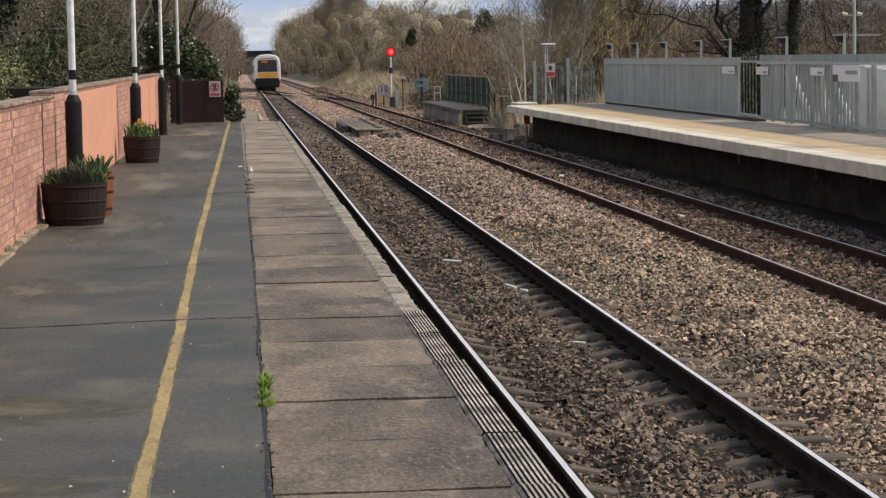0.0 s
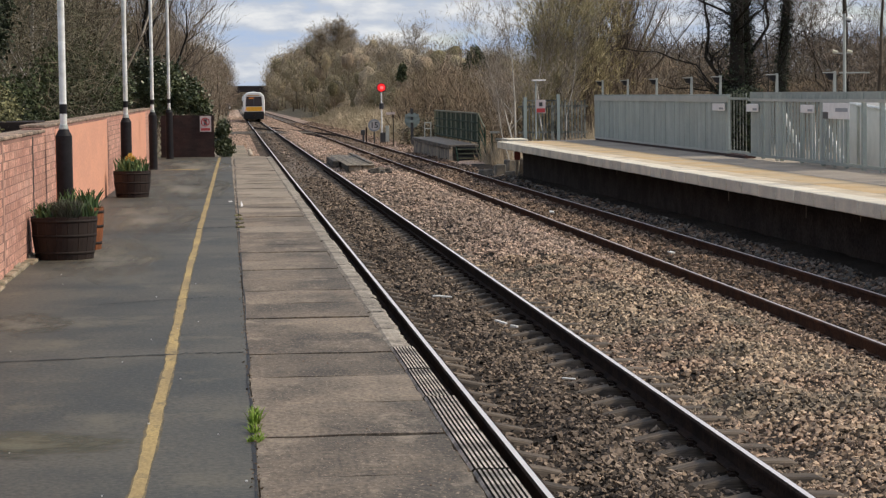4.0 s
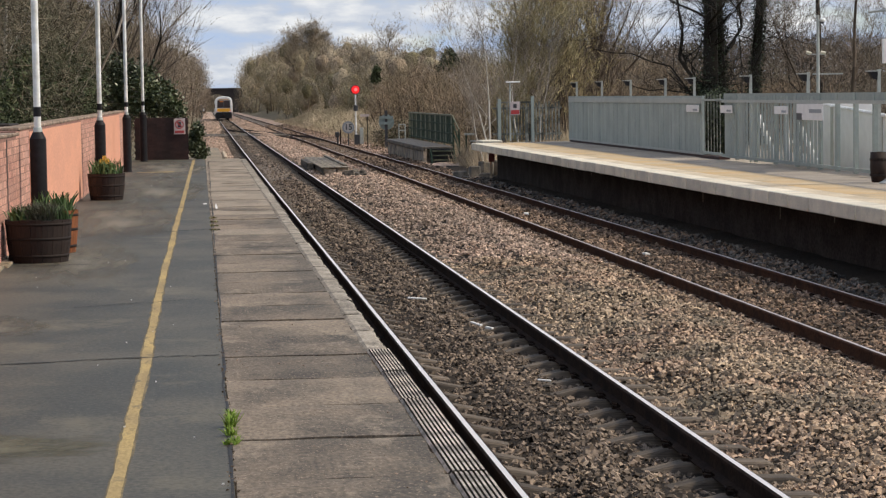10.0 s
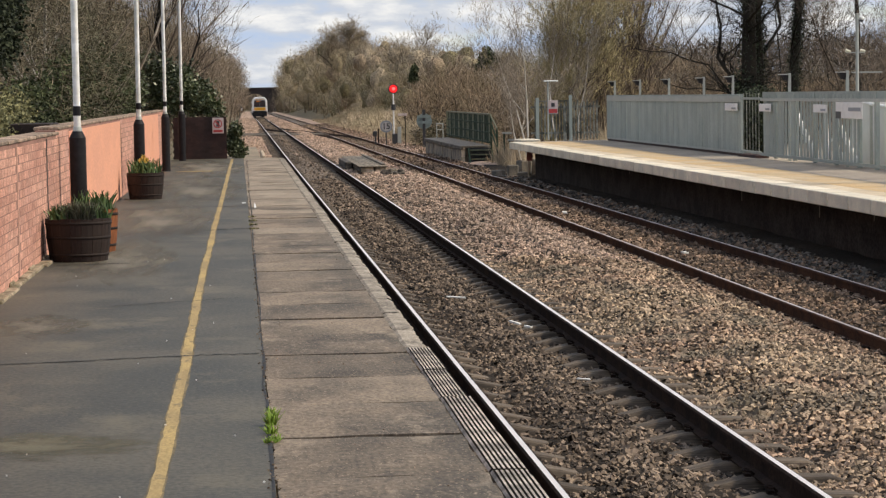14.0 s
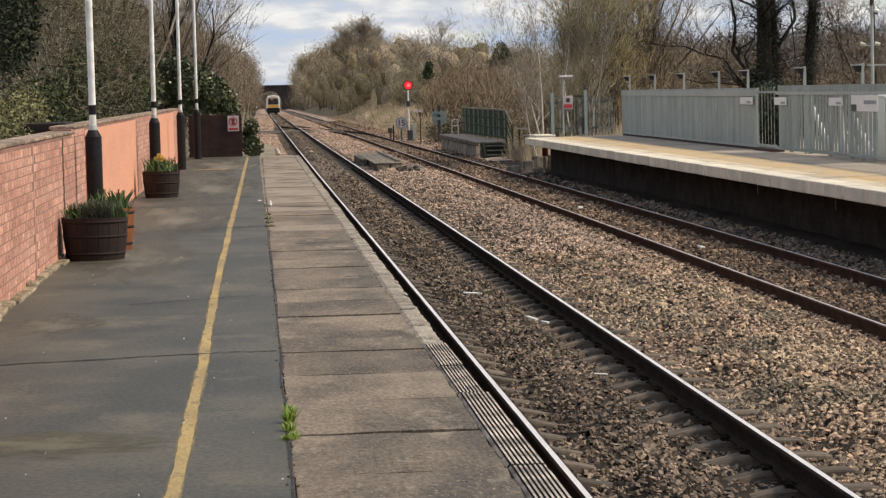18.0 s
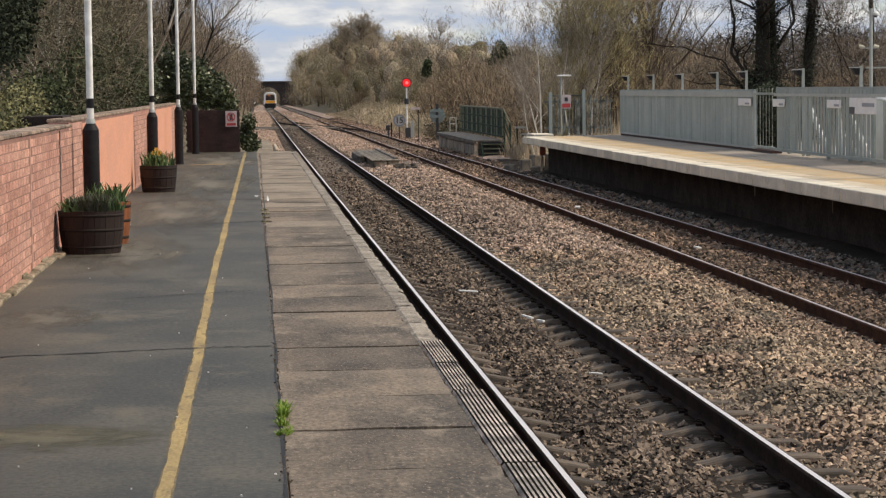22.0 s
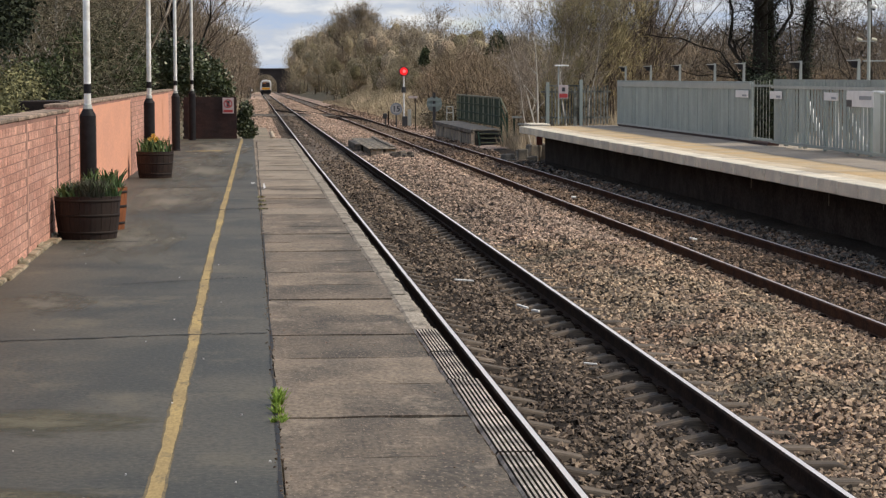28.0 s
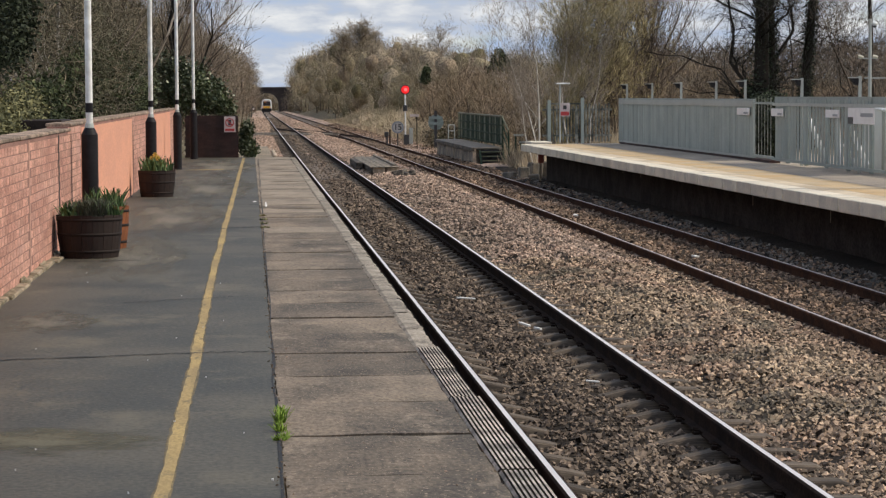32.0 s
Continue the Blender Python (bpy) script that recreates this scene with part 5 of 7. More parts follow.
PALE.box(-0.02, 0.006, 0.06, 0.0, 0.324, fence_top, c=0.004)
PALE.box(0.0, 0.006, 0.06, 0.03, 0.03, fence_top)
PALE_D = PALE.data("board", M["fence"])
y = 54.4
while y < 74.2:
    ob = part("board", PALE_D, M["fence"], fence)
    ob.location = (FX + r2.uniform(-0.008, 0.008), y, P2Z)
    y += 0.33
part("top_rail", MB().box(FX - 0.05, 54.4, 1.22, FX - 0.022, 74.35, 1.36), M["fence_light"], fence, "flat top rail")
part("bottom_rail", MB().box(FX - 0.045, 54.4, 0.03, FX - 0.01, 74.35, 0.075), M["fence_light"], fence)
# A thin dark strip fills the gap below the bottom rail.
part("plinth", MB().box(FX - 0.03, 54.4, P2Z - 0.01, FX + 0.04, 74.3, 0.03), M["darkbrick"], fence, "dark strip below the bottom rail")


def fence_light_post(y, big=1.0):
    t = thing("fence_light", pose(FX + 0.09, y, P2Z), "grey post with small shielded floodlight above the fence", "outdoor light", "fence floodlights")
    part("post", MB().box(0.03, -0.03, 0, 0.085, 0.03, 1.88 * big), M["fence_light"], t)
    part("arm", MB().box(-0.17, -0.04, 1.842 * big, 0.03, 0.05, 1.86 * big), M["fence_light"], t)
    mb = MB().add([(-0.13, -0.07, 1.838 * big), (0.022, -0.07, 1.838 * big), (0.012, -0.07, 1.70 * big), (-0.06, -0.07, 1.72 * big), (-0.13, 0.07, 1.838 * big), (0.022, 0.07, 1.838 * big), (0.012, 0.07, 1.70 * big), (-0.06, 0.07, 1.72 * big)],
                  [(0, 3, 2, 1), (4, 5, 6, 7), (0, 4, 7, 3), (3, 7, 6, 2), (1, 2, 6, 5), (0, 1, 5, 4)])
    part("lamp_head", mb, M["black_paint"], t, "black wedge-shaped lamp head")
    return t


for y in (73.9, 69.2, 64.5, 59.6, 56.05, 50.2, 45.35, 40.5):
    fence_light_post(y)

gate = thing("gate", Matrix(), "dark barred gate with gaps between grey fence panels", "gate")
part("gate_rail", MB().box(FX - 0.04, 52.25, 1.28, FX + 0.0, 54.35, 1.33), M["fence"], gate)
part("gate_rail", MB().box(FX - 0.04, 52.25, 0.06, FX, 54.35, 0.12), M["fence"], gate)
for i in range(6):
    yy = 52.5 + i * 0.32
    part("bar", MB().box(FX - 0.02, yy, 0.05, FX - 0.005, yy + 0.016, fence_top), M["fence_old"], gate)
part("sill", MB().box(FX - 0.1, 52.25, P2Z, FX + 0.15, 54.35, 0.03), M["darkbrick"], gate)

fence2 = thing("fence", Matrix(), "grey palisade fence with uneven gaps between the pales", "fence", "fence along the far platform")
y = 43.85
i = 0
while y < 52.1:
    wide = 0.30 if y > 49.8 else 0.19
    ob = part("pale", MB().box(-0.007, 0.0, 0.06, 0.0, wide, fence_top - 0.005, c=0.001), M["fence"], fence2)
    ob.location = (FX + r2.uniform(-0.003, 0.003), y, P2Z)
    y += (0.335 if i % 4 else 0.39) if wide > 0.2 else 0.27
    i += 1
part("top_rail", MB().box(FX - 0.05, -7.5, 1.25, FX - 0.02, 52.2, 1.31), M["fence_light"], fence2)
part("bottom_rail", MB().box(FX - 0.05, -7.5, 0.04, FX - 0.02, 52.2, 0.10), M["fence"], fence2)
part("top_sheet", MB().box(FX + 0.002, -7.5, 1.31, FX + 0.012, 52.2, 1.45), M["fence"], fence2)
y = 42.72 - 1.22 * 41
while y < 52.2:
    part("post", MB().box(FX - 0.018, y - 0.06, 0, FX + 0.05, y + 0.06, 1.44), M["fence"], fence2)
    y += 1.22 if y < 43 else 1.75


def board_sign(y0, y1, z0, z1, logo):
    t = thing("notice_board", Matrix(), "white notice board with grey markings fixed on the fence" if logo else "small white notice plate fixed on the fence", "sign")
    x = FX - 0.06
    b_ = part("board", MB().box(x - 0.015, y0, z0, x, y1, z1, c=0.004), M["sign"], t)
    w = y1 - y0
    if logo:
        part("logo_patch", MB().box(x - 0.019, y1 - 0.36 * w * 0.6, z0, x - 0.016, y1 - 0.02, z0 + (z1 - z0) * 0.42), M["ink"], b_, "dark corner shape")
        part("text_bar", MB().box(x - 0.019, y0 + 0.08, z0 + (z1 - z0) * 0.45, x - 0.016, y0 + w * 0.5, z0 + (z1 - z0) * 0.68), M["grey_ink"], b_, "grey text bar")
    else:
        part("text_bar", MB().box(x - 0.019, y0 + 0.1 * w, z0 + 0.03, x - 0.016, y0 + w * 0.45, z0 + 0.075), M["grey_ink"], b_, "grey text bar")
    return t


board_sign(54.55, 55.95, 1.02, 1.19, False)
board_sign(51.05, 52.2, 1.02, 1.19, False)
board_sign(46.1, 47.2, 1.03, 1.19, False)
board_sign(43.45, 45.4, 0.93, 1.24, True)

# ramp rails behind the fence, whitened for the glints between its pales, and pale shelter
ramp = thing("handrail", Matrix(), "ramp handrails behind the fence, whitened for glints", "handrail")
for (ya_, za, yb_, zb) in ((49.6, 1.1, 47.9, 0.1), (48.6, 0.55, 47.7, 0.05), (46.0, 0.85, 44.6, 0.12), (46.3, 0.5, 45.6, 0.1), (47.0, 1.05, 46.9, 0.1)):
    part("rail", MB().tube((FX + 0.12, ya_, za), (FX + 0.12, yb_, zb), 0.055, n=8), M["white_paint"], ramp)
sh = thing("shelter", Matrix(), "pale panelled waiting shelter behind the fence", "shelter")
def slope_top(y):
    """The side panels step down towards the near end."""
    return 1.24 - 0.045 * max(0.0, 48.6 - y)


for i in range(7):
    y0 = 36.4 + i * 1.75
    za, zb = slope_top(y0), slope_top(y0 + 1.65)
    mb = MB().add([(12.7, y0, P2Z), (12.7, y0 + 1.65, P2Z), (12.7, y0 + 1.65, zb), (12.7, y0, za), (12.76, y0, P2Z), (12.76, y0 + 1.65, P2Z), (12.76, y0 + 1.65, zb), (12.76, y0, za)],
                  [(0, 3, 2, 1), (4, 5, 6, 7), (3, 7, 6, 2), (0, 4, 7, 3), (1, 2, 6, 5)])
    part("panel", mb, M["shelter"], sh)
    part("post", MB().box(12.66, y0 - 0.08, P2Z, 12.78, y0 - 0.02, za + 0.02), M["fence_light"], sh)
    part("top_trim", MB().tube((12.68, y0 - 0.06, za + 0.02), (12.68, y0 + 1.66, zb + 0.02), 0.035, n=8), M["white_paint"], sh, "white top trim")
part("end_panel", MB().box(12.76, 48.6, P2Z, 14.2, 48.66, 1.24), M["shelter"], sh)
for y0 in (38.2, 40.1):
    part("orange_trim", MB().box(12.63, y0, 0.35, 12.66, y0 + 0.22, 0.8), M["orange_band"], sh, "orange trim")

# camera pole behind the fence
cp = thing("camera_pole", pose(13.37, 50.5, P2Z), "slim grey pole with white dome camera and floodlights", "camera pole")
part("pole", MB().tube((0, 0, 0), (0, 0, 3.15), 0.04, 0.032, n=12), M["fence_light"], cp)
dome = part("dome", MB().lathe([(0.0, 3.09), (0.055, 3.07), (0.065, 3.02), (0.0, 3.0)], 0.1, 0, n=14), M["white_paint"], cp, "white dome camera", True)
part("dome_glass", MB().lathe([(0.0, 2.955), (0.035, 2.965), (0.05, 3.0), (0.0, 3.0)], 0.1, 0, n=14), M["ink"], dome, "dark camera glass", True)
part("cross_arm", MB().box(-0.12, -0.02, 1.86, 0.55, 0.02, 1.89), M["fence_light"], cp)
part("spot_arm", MB().box(-0.24, -0.015, 2.29, 0.16, 0.015, 2.31), M["fence_light"], cp)
for s in (-0.2, 0.12):
    part("spot", MB().tube((s - 0.06, 0, 2.35), (s + 0.05, -0.02, 2.32), 0.036, 0.028, n=10), M["cream_lamp"], cp, "cream spotlight")

# platform sign post with a number board
p = thing("lamp_post", pose(11.21, 37.6, P2Z), "grey lamp column with orange bands and platform number sign", "lamp post")
part("base_plate", MB().lathe([(0.0, 0.0), (0.24, 0.0), (0.24, 0.02), (0.12, 0.08), (0.0, 0.1)], n=18), M["fence_light"], p)
part("sleeve", MB().tube((0, 0, 0.05), (0, 0, 1.8), 0.105, n=18), M["fence_light"], p)
part("column", MB().tube((0, 0, 1.8), (0, 0, 4.6), 0.072, 0.06, n=16), M["fence_light"], p)
for z0, z1 in ((1.07, 1.2), (1.51, 1.64)):
    part("band", MB().lathe([(0.106, z0), (0.109, z0), (0.109, z1), (0.106, z1)], n=20), M["orange_band"], p, "orange band")
sb = part("sign_board", MB().box(-0.22, -0.12, 1.95, 0.28, -0.09, 2.34, c=0.006), M["sign"], p, "white platform number board")
fc = bpy.data.curves.new("number", "FONT")
fc.body, fc.size, fc.extrude = "2", 0.33, 0.002
num = new("number", fc)
num.data.materials.append(M["ink"])
num.parent = sb
num.matrix_basis = pose(-0.03, -0.124, 2.03, 90, 0, 0)
num["label"] = "dark figure 2"
part("bracket", MB().tube((-0.42, 0, 2.78), (0, 0, 2.82), 0.02, n=8), M["fence_light"], p)
bt = thing("barrel_planter", pose(11.16, 38.3, P2Z), "dark wooden tub beside the lamp column", "planter", "barrel planters on the platform")
part("tub", MB().lathe([(0.0, 0.0), (0.115, 0.0), (0.145, 0.24), (0.135, 0.5), (0.115, 0.5), (0.11, 0.42), (0.0, 0.42)], n=18), M["barrel"], bt, "", True)
for z in (0.1, 0.36):
    part("hoop", MB().lathe([(0.143, z), (0.148, z), (0.148, z + 0.04), (0.143, z + 0.04)], n=18), M["hoop"], bt, "iron hoop")


# ---- end of the far platform: palisade, warning sign, lamp ----
f3 = thing("fence", Matrix(), "weathered grey palisade fence overgrown with brush", "fence", "palisade at the platform end")
for i in range(20):
    x = 9.72 + i * 0.108
    if 8 < i < 9:
        continue
    part("pale", MB().box(x, 77.6 + 0.02 * (i % 3), P2Z, x + 0.05, 77.62 + 0.02 * (i % 3), 1.2 + 0.06 * math.sin(i * 2.1), c=0.003), M["fence_old"], f3)
for x, h in ((9.76, 1.34), (10.66, 1.02), (10.86, 1.42)):
    part("post", MB().box(x, 77.5, P2Z - 0.1, x + 0.1, 77.6, h), M["fence_old"] if h < 1.2 else M["fence"], f3)
part("gate_bar", MB().box(9.76, 77.52, 1.2, 10.9, 77.56, 1.25), M["fence_old"], f3, "top bar of a closed palisade gate")
part("rail", MB().box(9.6, 77.66, 1.0, 11.9, 77.7, 1.06), M["fence_old"], f3)
part("rail", MB().box(9.6, 77.66, 0.15, 11.9, 77.7, 0.21), M["fence_old"], f3)
sp = thing("sign_post", pose(10.12, 77.2, P2Z), "slim post with faded warning sign and flat lamp head", "sign")
part("post", MB().tube((0, 0, 0), (0, 0, 1.9), 0.03, n=10), M["fence_light"], sp)
part("lamp_head", MB().box(-0.12, -0.1, 1.89, 0.33, 0.1, 1.94, c=0.015), M["white_paint"], sp, "flat white lamp head")
spl = part("sign_plate", MB().box(0.0, -0.06, 0.84, 0.31, -0.045, 1.28, c=0.003), M["sign_pink"], sp, "faded white sign plate")
part("red_panel", MB().box(0.02, -0.066, 0.87, 0.29, -0.0605, 1.0), M["red"], spl, "red text panel")
part("pictogram", MB().box(0.1, -0.066, 1.07, 0.21, -0.0605, 1.2), M["ink"], spl, "dark pictogram")

# ---- staff platform with green railing ----
st = thing("access_platform", Matrix(), "low concrete staff platform with weathered deck and dark green steps", "platform")
LX, LR, LN, LF = 8.86, 9.97, 93.5, 112.0        # track side, back, near end, far end
part("plinth", MB().box(LX, LN + 0.2, -1.5, LR, LF, -0.64, c=0.03), M["concrete"], st, "concrete block plinth")
for i in range(4):
    y0 = LN + 0.4 + i * 4.6
    part("block", MB().box(LX - 0.03, y0, -1.42, LX + 0.02, y0 + 4.3, -0.74, c=0.015), M["concrete"], st)
for i in range(7):
    part("deck_board", MB().box(LX - 0.1 + i * 0.172, LN - 0.06 + 0.08 * (i % 2), -0.62, LX + 0.06 + i * 0.172, LF + 0.15, -0.545, c=0.01), M["deck"], st, "weathered deck board")
part("edge_beam", MB().box(LX - 0.11, LN - 0.1, -0.70, LX - 0.03, LF + 0.1, -0.56, c=0.01), M["plank"], st, "dark timber edge beam")
part("corner_post", MB().box(LX - 0.08, LN - 0.05, -1.5, LX + 0.05, LN + 0.12, -0.56, c=0.01), M["cream"], st, "pale corner post")
for i in range(4):
    z = -0.70 - i * 0.17
    yn = LN - (i + 1) * 0.28
    part("step", MB().box(LX + 0.22, yn, z - 0.04, LR - 0.02, yn + 0.28, z, c=0.006), M["green_paint"], st, "dark green step")
    part("nosing", MB().box(LX + 0.22, yn - 0.03, z - 0.035, LR - 0.02, yn - 0.002, z + 0.012), M["slat"], st, "worn pale step edge")
# Added black sheet stands for the dark space behind the open steps.
part("back_board", MB().box(LX + 0.22, LN + 0.02, -1.45, LR - 0.02, LN + 0.06, -0.64), M["ink"], st, "black sheet added for the dark behind the steps")
for x in (LX + 0.17, LR - 0.02):
    mb = MB().add([(x, LN, -0.62), (x, LN - 1.3, -1.42), (x, LN - 1.0, -1.42), (x, LN, -0.85), (x + 0.05, LN, -0.62), (x + 0.05, LN - 1.3, -1.42), (x + 0.05, LN - 1.0, -1.42), (x + 0.05, LN, -0.85)],
                  [(0, 1, 2, 3), (7, 6, 5, 4), (0, 4, 5, 1), (2, 6, 7, 3)])
    part("stringer", mb, M["green_paint"], st)
rl = thing("railing", Matrix(), "dark green slatted railing along the back of the staff platform", "railing")
RT = 0.68
# Posts and every fourth slat are paler, holding their sunlit edges as colour.
for k in range(7):
    yy = LN + 0.3 + k * (LF + 1.0 - LN) / 6
    part("post", MB().box(LR - 0.02, yy, -0.58, LR + 0.06, yy + 0.09, RT), M["slat"], rl, "green post, paler for its sunlit edge")
for k in range(34):
    yy = LN + 0.5 + k * 0.55
    part("slat", MB().box(LR + 0.0, yy, -0.48, LR + 0.025, yy + 0.40, RT - 0.04), M["green_paint"] if k % 4 else M["slat"], rl)
for z in (-0.42, -0.05, 0.32):
    part("rail", MB().box(LR - 0.045, LN + 0.25, z - 0.028, LR - 0.005, LF + 1.1, z + 0.028), M["green_paint"], rl)
part("top_rail", MB().box(LR - 0.06, LN + 0.2, RT - 0.03, LR + 0.05, LF + 1.15, RT + 0.03, c=0.01), M["slat"], rl, "pale green top rail")
hr = thing("handrail", Matrix(), "pale stair handrail bent down beside green steps", "handrail")
for a_, b_, m_ in (((LR, LN + 0.25, 0.68), (LR + 0.14, LN - 0.9, 0.12), "slat"), ((LR + 0.14, LN - 0.9, 0.12), (LR + 0.14, LN - 1.0, -1.4), "green_paint"), ((LR + 0.02, LN + 0.1, 0.62), (LR + 0.02, LN + 0.1, -1.4), "green_paint"),
                   ((LR + 0.03, LN, 0.28), (LR + 0.14, LN - 0.9, -0.3), "green_paint"), ((LR + 0.03, LN, -0.1), (LR + 0.14, LN - 0.9, -0.7), "green_paint")):
    part("tube", MB().tube(a_, b_, 0.034, n=8), M[m_], hr)
for yy, xx, zt in ((91.2, 10.2, -0.05), (90.2, 10.3, -0.3)):
    part("stake", MB().box(xx, yy, -1.3, xx + 0.06, yy + 0.06, zt), M["green_paint"], hr)
    part("stake_arm", MB().box(xx - 0.04, yy, zt - 0.02, xx + 0.34, yy + 0.05, zt + 0.06), M["fence_light"], hr)
hs = thing("hand_stand", pose(9.72, 114.5, 0), "small pale tubular stand at the end of the staff platform", "stand")
for x in (-0.15, 0.15):
    part("leg", MB().tube((x, 0, -1.4), (x, 0, 0.1), 0.025, n=8), M["fence_light"], hs)
for z in (0.09, -0.2):
    part("bar", MB().tube((-0.15, 0, z), (0.15, 0, z), 0.025, n=8), M["fence_light"], hs)

# ---- signal, speed sign, plates ----
sg = thing("signal", pose(9.03, 138, 0), "railway signal on a white post showing red", "railway signal")
part("post", MB().tube((0, 0, -1.55), (0, 0, 1.62), 0.048, n=12), M["white_paint"], sg)
part("band", MB().tube((0, 0, 0.62), (0, 0, 0.95), 0.13, n=12), M["ink"], sg, "black band")
bp = part("backplate", MB().tube((0, -0.05, 1.86), (0, 0.1, 1.86), 0.285, n=26), M["ink"], sg, "black round head")
part("lens", MB().tube((0, -0.1, 1.86), (0, -0.06, 1.86), 0.235, n=26), M["glow"], bp, "glowing red lens")
part("lens_core", MB().tube((0.02, -0.115, 1.86), (0.02, -0.1, 1.86), 0.10, n=18), M["glow_core"], bp, "bright lens centre")
part("cabinet", MB().box(0.22, -0.1, -1.5, 0.42, 0.1, -0.35, c=0.01), M["fence_light"], sg, "grey equipment cabinet")
part("relay_box", MB().box(-0.1, -0.12, -1.45, 0.2, 0.1, -0.75, c=0.01), M["ink"], sg)
ss = thing("speed_sign", pose(8.62, 138.6, 0), "round white speed board with grey ring reading fifteen", "sign")
part("post", MB().tube((0, 0.05, -1.55), (0, 0.05, -0.2), 0.04, n=10), M["ink"], ss)
disc = part("disc", MB().tube((0, -0.01, -0.33), (0, 0.02, -0.33), 0.36, n=30), M["sign_dull"], ss)
ring = MB()
for i in range(30):
    a0, a1 = 2 * math.pi * i / 30, 2 * math.pi * (i + 1) / 30
    ring.add([(0.27 * math.cos(a0), -0.016, -0.33 + 0.27 * math.sin(a0)), (0.35 * math.cos(a0), -0.016, -0.33 + 0.35 * math.sin(a0)),
              (0.35 * math.cos(a1), -0.016, -0.33 + 0.35 * math.sin(a1)), (0.27 * math.cos(a1), -0.016, -0.33 + 0.27 * math.sin(a1))], [(0, 1, 2, 3)])
part("ring", ring, M["grey_ink"], disc, "grey ring")
fc = bpy.data.curves.new("figures", "FONT")
fc.body, fc.size, fc.extrude, fc.align_x, fc.offset = "15", 0.48, 0.004, "CENTER", 0.008
num = new("figures", fc)
num.data.materials.append(M["ink"])
num.parent = disc
num.matrix_basis = pose(0.0, -0.02, -0.48, 90, 0, 0)
num["label"] = "dark figures 15"
part("stake", MB().box(-0.5, 0.0, -1.5, -0.42, 0.08, -0.45), M["rust"], ss)
stub = thing("ground_signal", pose(8.05, 139.5, 0), "small dark ground marker beside the track", "marker")
part("head", MB().box(-0.16, -0.1, -0.9, 0.1, 0.1, -0.6, c=0.04).tube((0, 0, -1.5), (0, 0, -0.9), 0.05, n=8), M["ink"], stub)
bs = thing("sign_post", pose(9.62, 123, 0), "dark cross-armed post carrying a blue-grey plate", "sign")
part("post", MB().box(-0.07, -0.05, -1.45, 0.07, 0.05, 0.72), M["ink"], bs)
for z in (0.36, 0.06):
    part("arm", MB().box(-0.36, -0.08, z - 0.07, 0.36, -0.04, z + 0.07), M["blue_sign"], bs, "blue-grey cross arm")
part("plate", MB().tube((0.02, 0.06, 0.12), (0.02, 0.09, 0.12), 0.4, n=24), M["blue_sign"], bs, "round blue-grey plate")
wb = thing("marker_plate", pose(8.9, 128, 0), "narrow white marker plate on a thin post", "sign")
part("plate", MB().box(-0.28, -0.02, 0.38, 0.2, 0.02, 0.5, c=0.004), M["sign_pink"], wb)
part("post", MB().tube((0.1, 0.03, -1.5), (0.1, 0.03, 0.38), 0.025, n=8), M["bark"] , wb)
sl = thing("signal", pose(0.35, 420, float(dip(420))), "dark signal seen from behind beside the line", "railway signal")
part("post", MB().tube((0, 0, -1.3), (0, 0, 1.2), 0.08, n=8), M["ink"], sl)
part("head", MB().box(-0.4, -0.2, 0.3, 0.35, 0.2, 1.5, c=0.1), M["ink"], sl)
part("plate", MB().box(0.22, -0.3, 0.4, 0.48, -0.22, 0.75), M["sign"], sl)

# ---- old crossing chamber between the tracks ----
ch = thing("cable_chamber", pose(4.55, 80.3, -1.12), "low block chamber with tarred plank lid between the tracks", "chamber")
part("block", MB().box(-0.4, 0.0, 0.0, 0.0, 0.35, 0.2, c=0.02), M["cream"], ch, "cream block")
part("block", MB().box(0.07, 0.0, 0.0, 0.45, 0.35, 0.2, c=0.02), M["cream"], ch, "cream block")
part("side_wall", MB().box(-0.42, 0.35, 0.0, -0.25, 14, 0.21, c=0.02), M["plank"], ch)
part("side_wall", MB().box(0.32, 0.35, 0.0, 0.45, 14, 0.21, c=0.02), M["plank"], ch)
for i in range(4):
    part("plank", MB().box(-0.5 + i * 0.24, -0.1, 0.21, -0.27 + i * 0.24, 13.5 + 0.4 * (i % 2), 0.24, c=0.01), M["lid"], ch)
part("beam", MB().box(0.32, 1.0, 0.24, 0.46, 14.5, 0.30, c=0.02), M["concrete"], ch, "pale beam")
part("beam", MB().box(-0.72, 5.5, -0.02, -0.47, 11, 0.24, c=0.02), M["plank"], ch, "dark leaning board")
rb_ = thing("rubble", pose(4.95, 76.6, -1.06), "small heap of dark broken timber on the ballast", "rubble")
rr = random.Random(3)
for i in range(7):
    mb = MB().box(-0.09, -0.16, 0, 0.09, 0.16, rr.uniform(0.08, 0.2), c=0.02)
    ob = part("piece", mb, M["plank"], rb_)
    ob.matrix_basis = pose(rr.uniform(-0.25, 0.3), rr.uniform(-0.8, 0.8), 0.0, rr.uniform(-12, 12), rr.uniform(-12, 12), rr.uniform(0, 180))

stump = thing("stump", pose(9.95, 127.5, -1.3 + float(dip(127))), "dark brown broken stump in the dry grass", "stump")
part("trunk", MB().lathe([(0.0, 0.42), (0.2, 0.4), (0.26, 0.3), (0.3, 0.0)], n=11), M["plank"], stump)
part("root", MB().tube((0.15, -0.1, 0.12), (0.5, -0.25, 0.0), 0.1, 0.04, n=7), M["plank"], stump)

